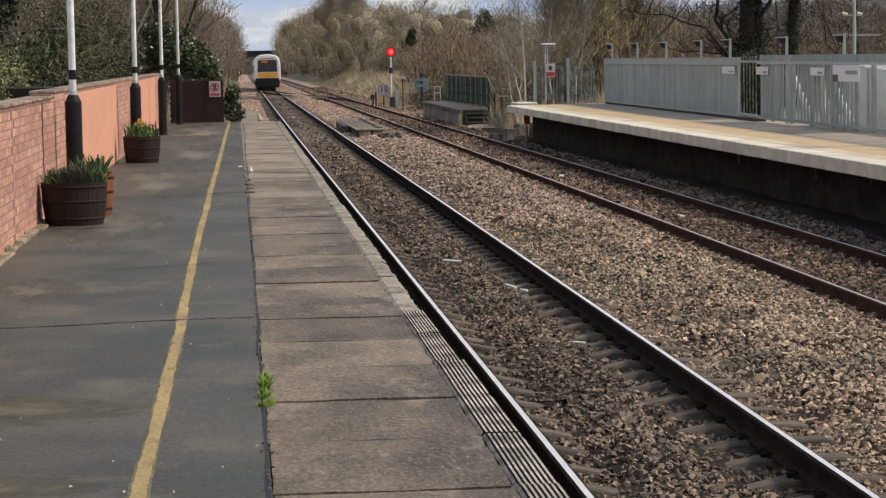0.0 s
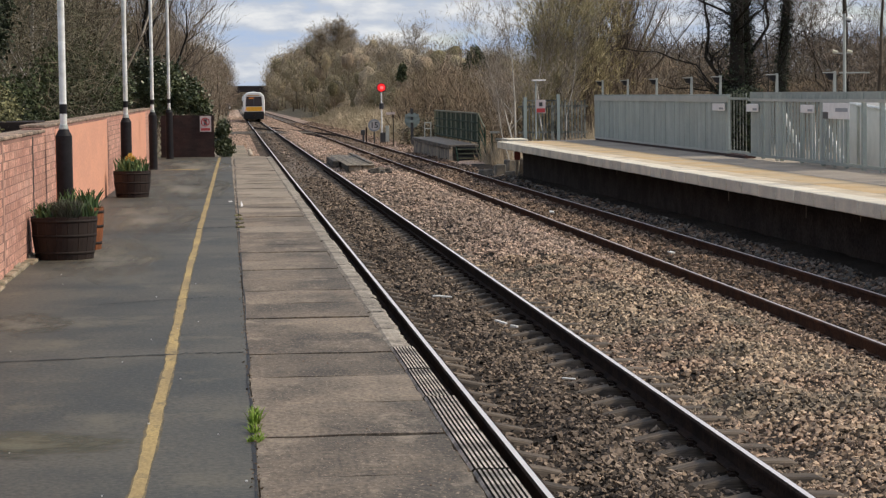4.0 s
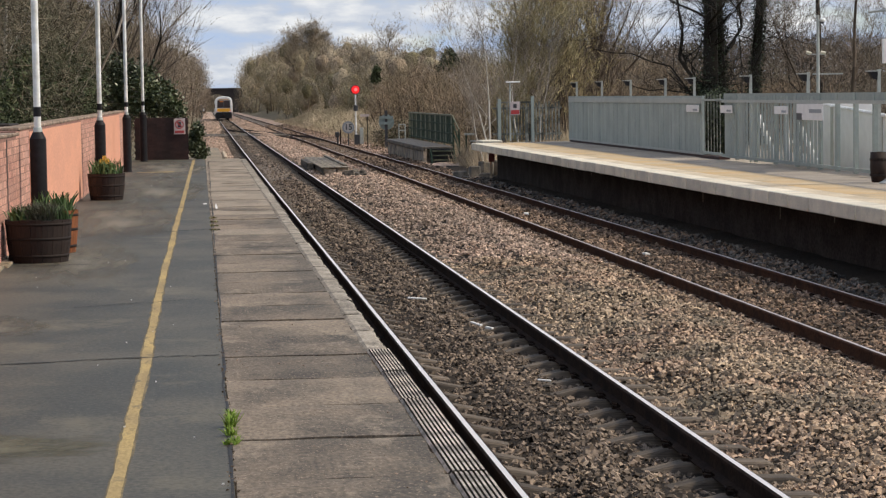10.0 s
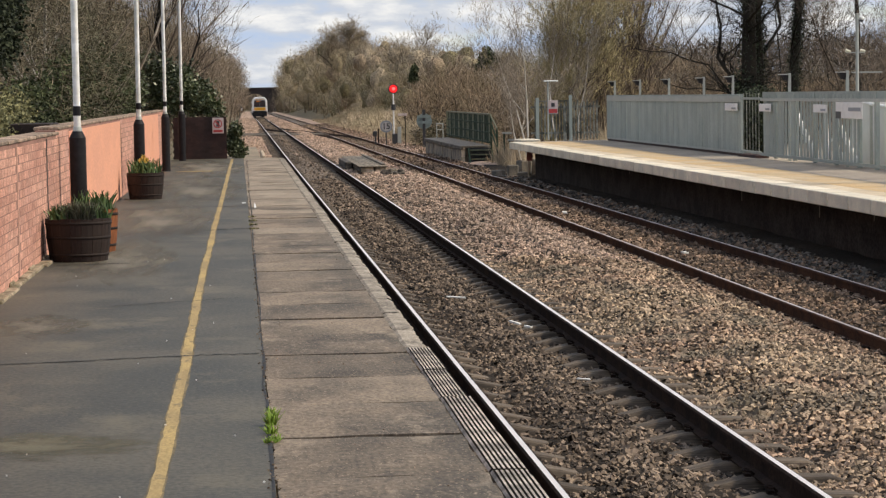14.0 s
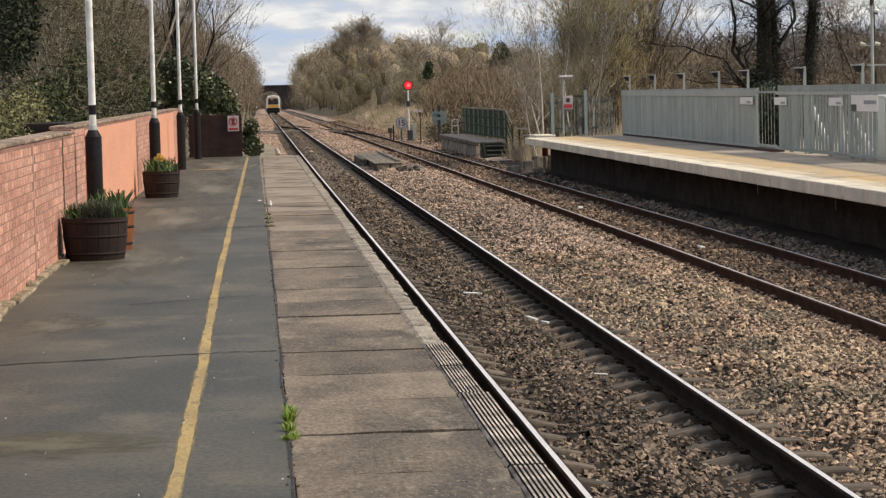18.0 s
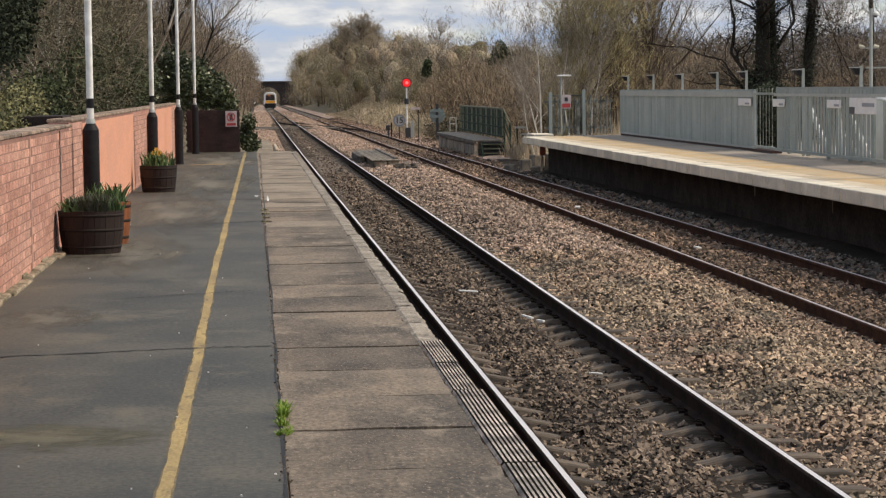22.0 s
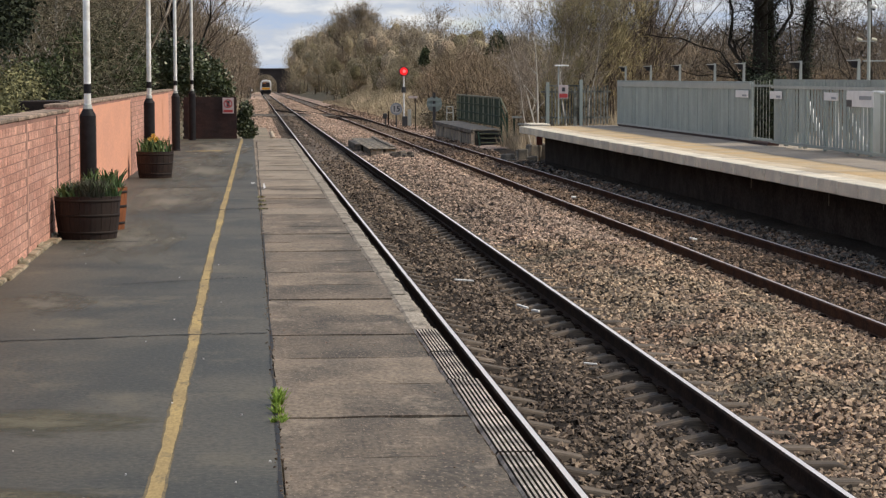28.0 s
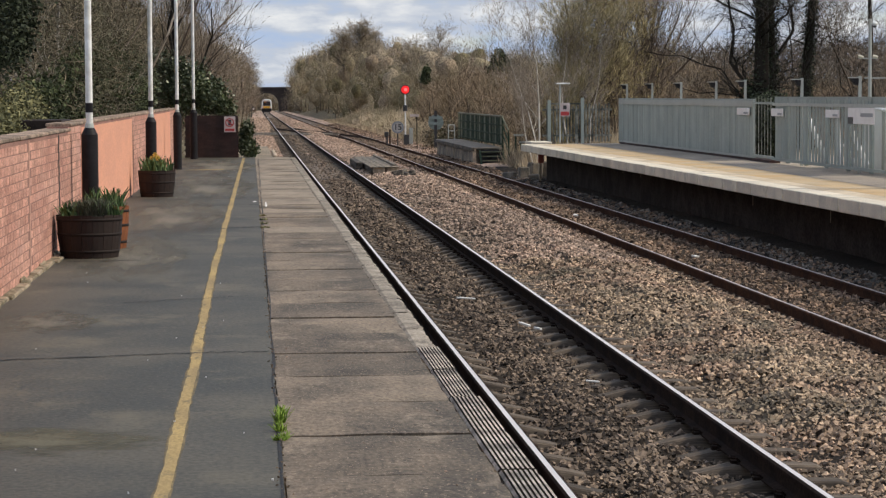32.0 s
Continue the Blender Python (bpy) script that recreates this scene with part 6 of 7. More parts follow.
# beyond the near platform: path, slab, edging
pth = part("path", MB().add([(-0.85, PEND, -0.4), (0.75, PEND, -0.4), (0.85 + 0.1, 130, -1.2), (-0.9, 130, -1.2)], [(0, 1, 2, 3)]), M["cinder"])
tagged(pth, "sandy cinder path sloping down beyond the platform end", "path", kind="structure")
cs = thing("concrete_slab", pose(0.55, 76, -0.62), "broken concrete slab beside the track", "slab")
part("slab", MB().box(-0.42, 0, -0.15, 0.28, 4.0, 0.06, c=0.03), M["concrete"], cs)
part("lip", MB().box(0.2, 0.5, 0.0, 0.32, 8.0, 0.26, c=0.03), M["cream"], cs, "pale upright edge")
part("gap", MB().box(-0.4, -0.35, -0.2, 0.45, -0.02, -0.08), M["plank"], cs)

# no-trespass sign on the end wall
ns = thing("prohibition_sign", pose(-0.5, PEND - 0.03, 0), "pink-faded prohibition sign on dark brick wall", "sign")
npl = part("plate", MB().box(-0.135, -0.01, 0.63, 0.145, 0.0, 1.02, c=0.003), M["sign_pink"], ns)
ring = MB()
for i in range(26):
    a0, a1 = 2 * math.pi * i / 26, 2 * math.pi * (i + 1) / 26
    ring.add([(k * math.cos(a), -0.013, 0.87 + k * math.sin(a)) for a, k in ((a0, 0.085), (a0, 0.11), (a1, 0.11), (a1, 0.085))], [(0, 1, 2, 3)])
ring.add([(-0.075, -0.0135, 0.925), (-0.055, -0.0135, 0.945), (0.075, -0.0135, 0.815), (0.055, -0.0135, 0.795)], [(0, 3, 2, 1)])
part("ring", ring, M["red"], npl, "red ring and slash")
part("pictogram", MB().box(-0.035, -0.0125, 0.80, 0.04, -0.011, 0.94), M["ink"], npl, "black pictogram")
part("text_bar", MB().box(-0.11, -0.013, 0.66, 0.12, -0.011, 0.72), M["red"], npl, "red text bar")

# ---- litter and marks ----
lt = random.Random(12)
for x, y, z, sx, sy, rz in ((2.95, 25.5, -1.0, 0.022, 0.085, 35), (3.07, 25.3, -1.03, 0.03, 0.04, 60), (2.62, 28.9, -1.0, 0.12, 0.016, 5), (2.97, 20.5, -1.02, 0.06, 0.010, -8), (7.0, 37, -1.08, 0.05, 0.04, 30), (6.95, 50.5, -1.1, 0.05, 0.06, 0)):
    ob = part("litter", MB().box(-sx, -sy, 0, sx, sy, 0.012 + 0.4 * min(sx, sy), c=0.004), M["litter"])
    ob.matrix_world = pose(x, y, z + 0.025, 8, 5, rz)
    tagged(ob, "scrap of white paper litter on the ballast", "litter")
part("paint_splash", blot(0.215, 33.2, 0.012, 0.95, 0.013, 3), M["litter"], platform, "splash of white paint")
part("paint_splash", blot(0.06, 34.3, 0.025, 0.2, 0.005, 4), M["litter"], platform, "splash of white paint")
specks = MB()
for i in range(34):
    yy = 8 * (45 / 8) ** lt.random()
    x = lt.uniform(-1.75, 0.1)
    s = lt.uniform(0.002, 0.005)
    specks.box(x - s, yy - s * 1.4, 0.0, x + s, yy + s * 1.4, 0.006)
tagged(part("grit", specks, M["litter"]), "pale specks of grit on the asphalt", "grit", kind="stuff")

def along_joint(r, n):
    y = 7.5 * (58 / 7.5) ** r.uniform(0, 1, n)
    return 0.118 + np.where(y > 20, 0.0018 * (y - 20), 0) + r.normal(0, 0.011, n), y


stones("crumbs", 700, along_joint, (0.003, 0.008), M["crumb"], "crumbled mortar along the platform joint", 91, 0.0)
stones("grit", 260, lambda r, n: (r.uniform(0.2, 0.95, n), 8 * (50 / 8) ** r.uniform(0, 1, n)), (0.002, 0.006), M["cap"], "pale grit on the platform slabs", 92, 0.006)
shed = thing("timber_rail", pose(-2.25, 27.0, 0), "dark timber edge behind the brick wall", "rail")
part("board", MB().box(-0.25, -0.7, 1.14, 0.2, 0.6, 1.27, c=0.01), M["hoop"], shed)
part("post", MB().box(-0.05, -0.05, -0.2, 0.05, 0.05, 1.14), M["plank"], shed)

# ---- road bridge ----
BRY = 800.0
bxc, bz = 5.9, float(dip(BRY)) - 1.0
br = thing("bridge", pose(bxc, BRY, 0), "dark sooty brick arch bridge over the railway", "bridge")
mb = MB()
N = 24
outer = [(-3.9 * math.cos(math.pi * i / N), 2.55 - 3.9 + 3.9 * math.sin(math.pi * i / N)) for i in range(N + 1)]
outer = [(-3.9, bz - 1)] + outer + [(3.9, bz - 1)]
mb.extrude_y([(-18, bz - 2), (-18, 4.5), (18, 4.5), (18, bz - 2), (3.9, bz - 2)] + outer[::-1][1:-1] + [(-3.9, bz - 2)], 0, 9)
part("arch_wall", mb, M["bridge"], br)
part("parapet", MB().box(-18, -0.15, 3.9, 18, 0.4, 4.6, c=0.05), M["bridge"], br)


# ---- train ----
def car(y0, length, tail, parent):
    """One coach: rounded body, skirt, bogies; the tail end carries the cab."""
    prof = [(-1.28, 0.95), (-1.33, 1.3), (-1.33, 2.5), (-1.22, 3.15), (-0.85, 3.5), (0, 3.62), (0.85, 3.5), (1.22, 3.15), (1.33, 2.5), (1.33, 1.3), (1.28, 0.95)]
    mb = MB()
    rings = [(0.0, 0.93), (0.25, 0.98), (0.8, 1.0), (length, 1.0)] if tail else [(0.0, 1.0), (length, 1.0)]
    n = len(prof)
    for yy, s in rings:
        mb.v += [(x * s, y0 + yy, 0.95 + (z - 0.95) * (0.5 + s / 2)) for x, z in prof]
    for k in range(len(rings) - 1):
        for i in range(n):
            mb.f.append((k * n + i, (k + 1) * n + i, (k + 1) * n + (i + 1) % n, k * n + (i + 1) % n))
            mb.m.append(0)
    mb.f += [tuple(range(n)), tuple(reversed(range((len(rings) - 1) * n, len(rings) * n)))]
    mb.m += [0, 0]
    part("coach_body", mb, M["train_white"], parent, "white coach body")
    part("underframe", MB().box(-1.2, y0 + 0.15, 0.3, 1.2, y0 + length - 0.1, 0.98, c=0.05), M["train_dark"], parent)
    for by_ in (y0 + 3.2, y0 + length - 3.2):
        bg = part("bogie", MB().box(-1.1, by_ - 1.5, 0.25, 1.1, by_ + 1.5, 0.7, c=0.05), M["train_dark"], parent)
        for wy in (-1.2, 1.2):
            for wx in (-0.75, 0.75):
                part("wheel", MB().tube((wx - 0.06, by_ + wy, 0.42), (wx + 0.06, by_ + wy, 0.42), 0.42, n=20), M["rust"], bg)
    for s in (-1, 1):
        part("window_band", MB().box(s * 1.352 - 0.01, y0 + 2.2, 1.75, s * 1.352 + 0.01, y0 + length - 1.5, 2.55), M["train_glass"], parent, "dark side windows")


train = thing("train", Matrix(), "white diesel multiple-unit train with yellow end panel, leaving", "train")
car(0.0, 23.0, True, train)
car(23.6, 23.0, False, train)
part("yellow_panel", MB().add([(-0.96, -0.02, 1.76), (0.96, -0.02, 1.76), (1.0, -0.03, 1.42), (0.75, -0.03, 1.25), (-0.75, -0.03, 1.25), (-1.0, -0.03, 1.42)], [(0, 5, 4, 3, 2, 1)]), M["train_yellow"], train, "yellow warning panel")
ws = part("windscreen", MB().add([(-1.0, -0.015, 1.82), (1.0, -0.015, 1.82), (0.94, -0.012, 3.0), (-0.94, -0.012, 3.0)], [(0, 1, 2, 3)]), M["train_glass"], train, "dark windscreen")
part("screen_post", MB().box(-0.04, -0.03, 1.84, 0.04, -0.016, 2.84), M["ink"], ws)
part("screen_blind", MB().box(-0.6, -0.026, 2.74, 0.05, -0.018, 2.9), M["display"], ws, "glowing orange destination display")
part("roof_lip", MB().add([(-0.9, -0.02, 3.06), (0.9, -0.02, 3.06), (0.62, -0.02, 3.22), (-0.62, -0.02, 3.22)], [(0, 1, 2, 3)]), M["train_lip"], train, "tan strip above the windscreen")
for s in (-1, 1):
    part("tail_lamp", MB().tube((s * 1.02, -0.05, 1.35), (s * 1.02, -0.01, 1.35), 0.045, n=12), M["glow"], train, "red tail lamp")
part("buffer_beam", MB().box(-1.2, -0.12, 0.25, 1.2, 0.2, 1.2, c=0.06), M["train_dark"], train)
part("coupler", MB().tube((0, -0.5, 0.75), (0, 0.0, 0.75), 0.16, 0.2, n=10), M["hoop"], train)
part("gangway_gap", MB().box(-0.9, 22.95, 1.0, 0.9, 23.65, 3.2), M["train_dark"], train)


# ---- trees and brush ----
def tubes(segs, sides):
    """Tapered tubes from an array of rows p0, p1, r0, r1."""
    s = np.asarray(segs, float)
    a, b, r0, r1 = s[:, :3], s[:, 3:6], s[:, 6], s[:, 7]
    d = b - a
    d /= np.linalg.norm(d, axis=1, keepdims=True) + 1e-9
    ref = np.where(np.abs(d[:, 2:3]) < 0.9, [[0, 0, 1.0]], [[1.0, 0, 0]])
    u = np.cross(d, ref)
    u /= np.linalg.norm(u, axis=1, keepdims=True)
    w = np.cross(d, u)
    ang = 2 * np.pi * np.arange(sides) / sides
    ringv = u[:, None] * np.cos(ang)[None, :, None] + w[:, None] * np.sin(ang)[None, :, None]
    v = np.concatenate([a[:, None] + ringv * r0[:, None, None], b[:, None] + ringv * r1[:, None, None]], 1)
    i = np.arange(sides)
    f = np.stack([i, (i + 1) % sides, sides + (i + 1) % sides, sides + i], -1)
    f = f[None] + (2 * sides) * np.arange(len(s))[:, None, None]
    return v.reshape(-1, 3), f.reshape(-1, 4)


def slivers(p, d, L, w, r, face=None, loose=0.45):
    """Fine twigs: one slim tapering piece each, lying loosely along a crown's skin where face gives its outward way."""
    n = len(p)
    out = r.normal(size=(n, 3))
    side = np.cross(d, out if face is None else face + loose * out)
    side /= np.linalg.norm(side, axis=1, keepdims=True) + 1e-9
    v = np.stack([p - side * w[:, None], p + side * w[:, None], p + d * L[:, None]], 1)
    return v.reshape(-1, 3), np.arange(3 * n).reshape(n, 3)


def grow(r, base, height, rad, limbs, levels, spread, droop=0.0, lean=(0, 0), low=0.25, wob=0.13, thin=1.0, curl=0.0):
    """Segments of a bare tree: a leader, limbs and branches; also the tips for twigs."""
    segs, tips = [], []

    def shoot(p, d, length, r0, level):
        n = 5 if level == 0 else (8 if curl else 4)
        sway = wob if level == 0 else curl or 0.2
        step = length / n
        for k in range(n):
            d2 = d + Vector((r.gauss(0, sway), r.gauss(0, sway), r.gauss(0, 0.6 * curl or 0.08) - droop * level * 0.1 + (0.1 if level else 0)))
            d2.normalize()
            q = p + d2 * step
            ra, rb = r0 * (1 - 0.75 * k / n), r0 * (1 - 0.75 * (k + 1) / n)
            segs.append((*p, *q, ra, rb))
            if level < levels:
                for _ in range(limbs if level == 0 else (2 if level == 1 else 1)):
                    if level == 0 and (k + 1) / n < low or curl and level and k % 2:
                        continue
                    az = r.uniform(0, 2 * math.pi)
                    out = Vector((math.cos(az), math.sin(az), 0))
                    dd = (d2 * r.uniform(0.5, 1.0) + out * spread * r.uniform(0.7, 1.2) + Vector((0, 0, 0.25))).normalized()
                    shoot(p.lerp(q, r.random()), dd, length * r.uniform(0.38, 0.62) * (1 - 0.3 * k / n if level == 0 else 1), rb * r.uniform(0.45, 0.7) * (thin if level == 0 else 1.0), level + 1)
            else:
                tips.append((*q, *d2))
            p, d = q, d2
    shoot(Vector(base), Vector((lean[0], lean[1], 1)).normalized(), height, rad, 0)
    return np.array(segs), np.array(tips)


def tree(name, x, y, z, height, rad, label, seed, bark, twigs, limbs=4, levels=3, spread=0.8, droop=0.0, low=0.25, lean=(0, 0), per=4, tw=(0.3, 0.9), ww=0.006, ivy=0.0, stems=1, wob=0.1, thin=1.0, curl=0.0):
    r = random.Random(seed)
    nr = np.random.default_rng(seed)
    t = thing(name, pose(x, y, z), label, "tree")
    S, T = [], []
    for s in range(stems):
        b = (0, 0, -0.3) if stems == 1 else (r.gauss(0, 0.45), r.gauss(0, 0.45), -0.3)
        a, c = grow(r, b, height * r.uniform(0.8, 1.05) if s else height, rad * (1 if s == 0 else r.uniform(0.5, 0.9)), limbs, levels, spread, droop, (lean[0] + r.gauss(0, 0.05) * (stems > 1), lean[1] + r.gauss(0, 0.05) * (stems > 1)), low, wob, thin, curl)
        S.append(a)
        T.append(c)
    for a in S:
        v, f = tubes(a[a[:, 6] > rad * 0.28], 8)
        part("trunk", mesh_np("trunk", v, f, bark, True), bark, t)
    S, T = np.concatenate(S), np.concatenate(T)
    big = S[:, 6] > rad * 0.28
    v, f = tubes(S[~big], 3)
    limb = twigs if name == "birch_tree" else bark
    tagged(part("framework", mesh_np("framework", v, f, limb), limb, t), kind="stuff")
    P = np.repeat(T, per, axis=0)
    d = P[:, 3:] + nr.normal(0, 0.55, (len(P), 3)) + [0, 0, 0.25 - droop]
    d /= np.linalg.norm(d, axis=1, keepdims=True)
    v, f = slivers(P[:, :3] + nr.normal(0, 0.05, (len(P), 3)), d, nr.uniform(tw[0], tw[1], len(P)), ww * nr.uniform(0.6, 1.4, len(P)), nr)
    part("crown", mesh_np("crown", v, f, twigs), twigs, t)
    if ivy:
        n = 7000
        k = nr.integers(0, max(1, int(big.sum())), n)
        sb = S[big][k]
        u = nr.uniform(0, 1, (n, 1))
        c = sb[:, :3] * (1 - u) + sb[:, 3:6] * u
        keep = c[:, 2] < ivy
        c = c[keep]
        off = nr.normal(size=c.shape)
        off /= np.linalg.norm(off, axis=1, keepdims=True)
        c = c + off * (sb[keep, 6:7] * nr.uniform(0.9, 1.5, (len(c), 1)) + 0.03)
        v, f = leaves_at(c, (0.05, 0.11), nr)
        part("ivy", mesh_np("ivy", v, f, M["leaf_dark"]), M["leaf_dark"], t, "dark ivy on the trunk")
    return t


def leaves_at(c, size, r):
    """Small pointed leaves at the given places."""
    n = len(c)
    a = r.normal(size=(n, 3))
    a[:, 2] *= 0.6
    a /= np.linalg.norm(a, axis=1, keepdims=True)
    b = np.cross(a, r.normal(size=(n, 3)))
    b /= np.linalg.norm(b, axis=1, keepdims=True) + 1e-9
    s = r.uniform(size[0], size[1], (n, 1))
    v = np.stack([c, c + a * s * 0.5 + b * s * 0.36, c + a * s, c + a * s * 0.5 - b * s * 0.36], 1)
    return v.reshape(-1, 3), np.arange(4 * n).reshape(n, 4)


def lumps(r, n, boxes):
    """Places in a set of soft ellipsoids (centre, radii), denser near their skins."""
    w = np.array([b[3] * b[4] * b[5] for b in boxes]) ** 0.67
    k = r.choice(len(boxes), n, p=w / w.sum())
    B = np.array(boxes)[k]
    d = r.normal(size=(n, 3))
    d /= np.linalg.norm(d, axis=1, keepdims=True)
    rad = r.uniform(0.35, 1.0, (n, 1)) ** 0.6 * (1 + 0.16 * r.normal(size=(n, 1)))
    return B[:, :3] + d * B[:, 3:6] * rad, d


def bush(name, label, boxes, n, size, material, seed, category="bush", stems=0, floor=-1.2):
    r = np.random.default_rng(seed)
    t = thing(name, Matrix(), label, category)
    vol = np.array([b[3] * b[4] * b[5] for b in boxes]) ** 0.67
    for b, share in zip(boxes, vol / vol.sum()):
        c, d = lumps(r, max(40, int(n * share)), [b])
        c = c[c[:, 2] > floor]
        v, f = leaves_at(c, size, r)
        part("bough" if category == "tree" else "foliage", mesh_np("foliage", v, f, material), material, t)
    if stems:
        B = np.array(boxes)[r.integers(0, len(boxes), stems)]
        top = B[:, :3] + r.normal(0, 0.5, (stems, 3)) * B[:, 3:6]
        base = top.copy()
        base[:, 2] = floor
        base[:, :2] += r.normal(0, 0.2, (stems, 2))
        seg = np.concatenate([base, top, np.full((stems, 1), 0.025), np.full((stems, 1), 0.008)], 1)
        v, f = tubes(seg, 4)
        tagged(part("stems", mesh_np("stems", v, f, M["bark_mid"]), M["bark_mid"], t), kind="stuff")
    return t


def wood(name, label, seed, n, pick, material, length, width, up=0.7, stems=0, face=None):
    """A mass of bare trees: stems, and a haze of twigs under an uneven canopy.
    pick(r, n) gives x, y, foot height, canopy height and a size factor."""
    r = np.random.default_rng(seed)
    x, y, z0, z1, k = pick(r, n)
    u = r.uniform(0, 1, n) ** 0.75
    z = z0 + (z1 - z0) * u
    d = r.normal(0, 0.55, (n, 3)) + [0, 0, up]
    d /= np.linalg.norm(d, axis=1, keepdims=True)
    v, f = slivers(np.stack([x, y, z], -1), d, r.uniform(length[0], length[1], n) * k, width * r.uniform(0.5, 1.5, n) * k, r, None if face is None else np.array([face]), 0.6)
    t = thing(name, Matrix(), label, "wood", kind="stuff")
    tagged(part("twigs", mesh_np("twigs", v, f, material), material, t), kind="stuff")
    if stems:
        x, y, z0, z1, k = pick(r, stems)
        a = np.stack([x, y, z0 - 0.3], -1)
        b = a + np.stack([r.normal(0, 0.6, stems), r.normal(0, 0.6, stems), (z1 - z0) * r.uniform(0.6, 1.0, stems)], -1)
        sg_ = np.concatenate([a, b, (0.035 * k)[:, None], (0.012 * k)[:, None]], 1)
        v, f = tubes(sg_, 4)
        tagged(part("stems", mesh_np("stems", v, f, M["bark_mid"]), M["bark_mid"], t), kind="stuff")
    return t


def wave(x, y, s, seed):
    """Smooth uneven canopy, 0 to 1."""
    q = seed * 1.7
    return 0.5 + 0.5 * (np.sin(x * 0.7 / s + q) * 0.4 + np.sin(y * 0.43 / s + q * 2.1) * 0.35 + np.sin((x + y) * 0.23 / s + q * 0.7) * 0.25)


def ball_rows():
    """A coarse ball of triangles, to be made uneven."""
    bm = bmesh.new()
    bmesh.ops.create_icosphere(bm, subdivisions=2, radius=1)
    bm.verts.index_update()
    v = np.array([w.co[:] for w in bm.verts])
    f = np.array([[w.index for w in fa.verts] for fa in bm.faces])
    bm.free()
    return v, f


BALL = ball_rows()


def thick_hearts(C, r, k=0.5):
    """The dense, lumpy hearts of far crowns, where single twigs run together."""
    v, f = BALL
    n = len(C)
    ph = r.uniform(0, 6.28, (n, 1, 6))
    w = v[None] * 3.1
    lump = np.sin(w[..., 0] * 1.3 + ph[..., 0]) * np.sin(w[..., 1] * 1.2 + ph[..., 1]) + np.sin(w[..., 2] * 1.6 + w[..., 0] + ph[..., 2]) * 0.8
    lump += 0.7 * np.sin(w[..., 0] * 2.9 + ph[..., 3]) * np.sin(w[..., 2] * 2.7 + w[..., 1] + ph[..., 4])
    rad = k * (1 + 0.13 * lump + r.normal(0, 0.035, (n, len(v))))
    p = C[:, None, :3] + v[None] * rad[..., None] * np.stack([0.9 * C[:, 3], 0.9 * C[:, 3], 1.25 * C[:, 4]], -1)[:, None, :]
    return p.reshape(-1, 3), (f[None] + len(v) * np.arange(n)[:, None, None]).reshape(-1, 3)


def crowns(name, label, seed, centres, per, material, length, width, heart=None):
    """A wood seen from afar: many rounded bare crowns, each a shell of fine twigs.
    centres: rows of x, y, z of the crown's middle, radius, height of its half."""
    r = np.random.default_rng(seed)
    C = np.repeat(np.asarray(centres), per, axis=0)
    n = len(C)
    d = r.normal(size=(n, 3))
    d /= np.linalg.norm(d, axis=1, keepdims=True)
    k = r.uniform(0.4, 1.15, (n, 1)) ** 0.6 * (1 + 0.12 * r.normal(size=(n, 1)))
    p = C[:, :3] + d * np.stack([C[:, 3], C[:, 3], C[:, 4]], -1) * k
    g = d * 0.6 + r.normal(0, 0.45, (n, 3)) + [0, 0, 0.8]
    g /= np.linalg.norm(g, axis=1, keepdims=True)
    s = 0.5 + C[:, 1] / 170
    v, f = slivers(p, g, r.uniform(length[0], length[1], n) * s * 0.7, width * r.uniform(0.5, 1.5, n) * s * 0.95, r, d, 0.25)
    t = thing(name, Matrix(), label, "wood", kind="stuff")
    tagged(part("twigs", mesh_np("twigs", v, f, material), material, t), kind="stuff")
    Cu = np.asarray(centres)
    if heart:
        v, f = thick_hearts(Cu, r)
        tagged(part("thicket", mesh_np("thicket", v, f, heart, True), heart, t), kind="stuff")
    a = Cu[:, :3].copy()
    a[:, 2] -= Cu[:, 4] + 2.0
    b = Cu[:, :3] + r.normal(0, 0.5, (len(Cu), 3))
    sg_ = np.concatenate([a, b, 0.05 + Cu[:, 3:4] * 0.03, 0.02 + 0 * Cu[:, 3:4]], 1)
    v, f = tubes(sg_, 5)
    tagged(part("trunks", mesh_np("trunks", v, f, M["bark_mid"]), M["bark_mid"], t), kind="stuff")
    return t


rc = np.random.default_rng(5)
rows_ = []
for i in range(520):
    y = 64 * (780 / 64) ** rc.uniform()
    depth = rc.uniform() ** 1.2 * (5 + 0.02 * y)
    top = np.interp(y, [60, 90, 140, 220, 400, 800], [4.6, 5.2, 6.4, 7.2, 9.0, 10.0]) + min(depth, 5) * 0.35 + rc.normal(0, 0.5)
    rad = rc.uniform(0.8, 1.7) * (0.8 + y / 350)
    x = -2.3 - rad * 0.75 - depth + float(lat(y)) + float(np.interp(y, [64, 100, 200, 400, 790], [0, 0.5, 1.4, 2.6, 3.2]))
    low = float(land(x, y))
    z = low + rc.uniform(0.15, 1.0) ** 0.7 * (top - low) - rad * 0.8
    rows_.append((x, y, max(z, low + 0.5), rad, rad * rc.uniform(0.8, 1.3)))
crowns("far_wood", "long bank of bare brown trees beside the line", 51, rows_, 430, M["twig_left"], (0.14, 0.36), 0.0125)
rows_ = []
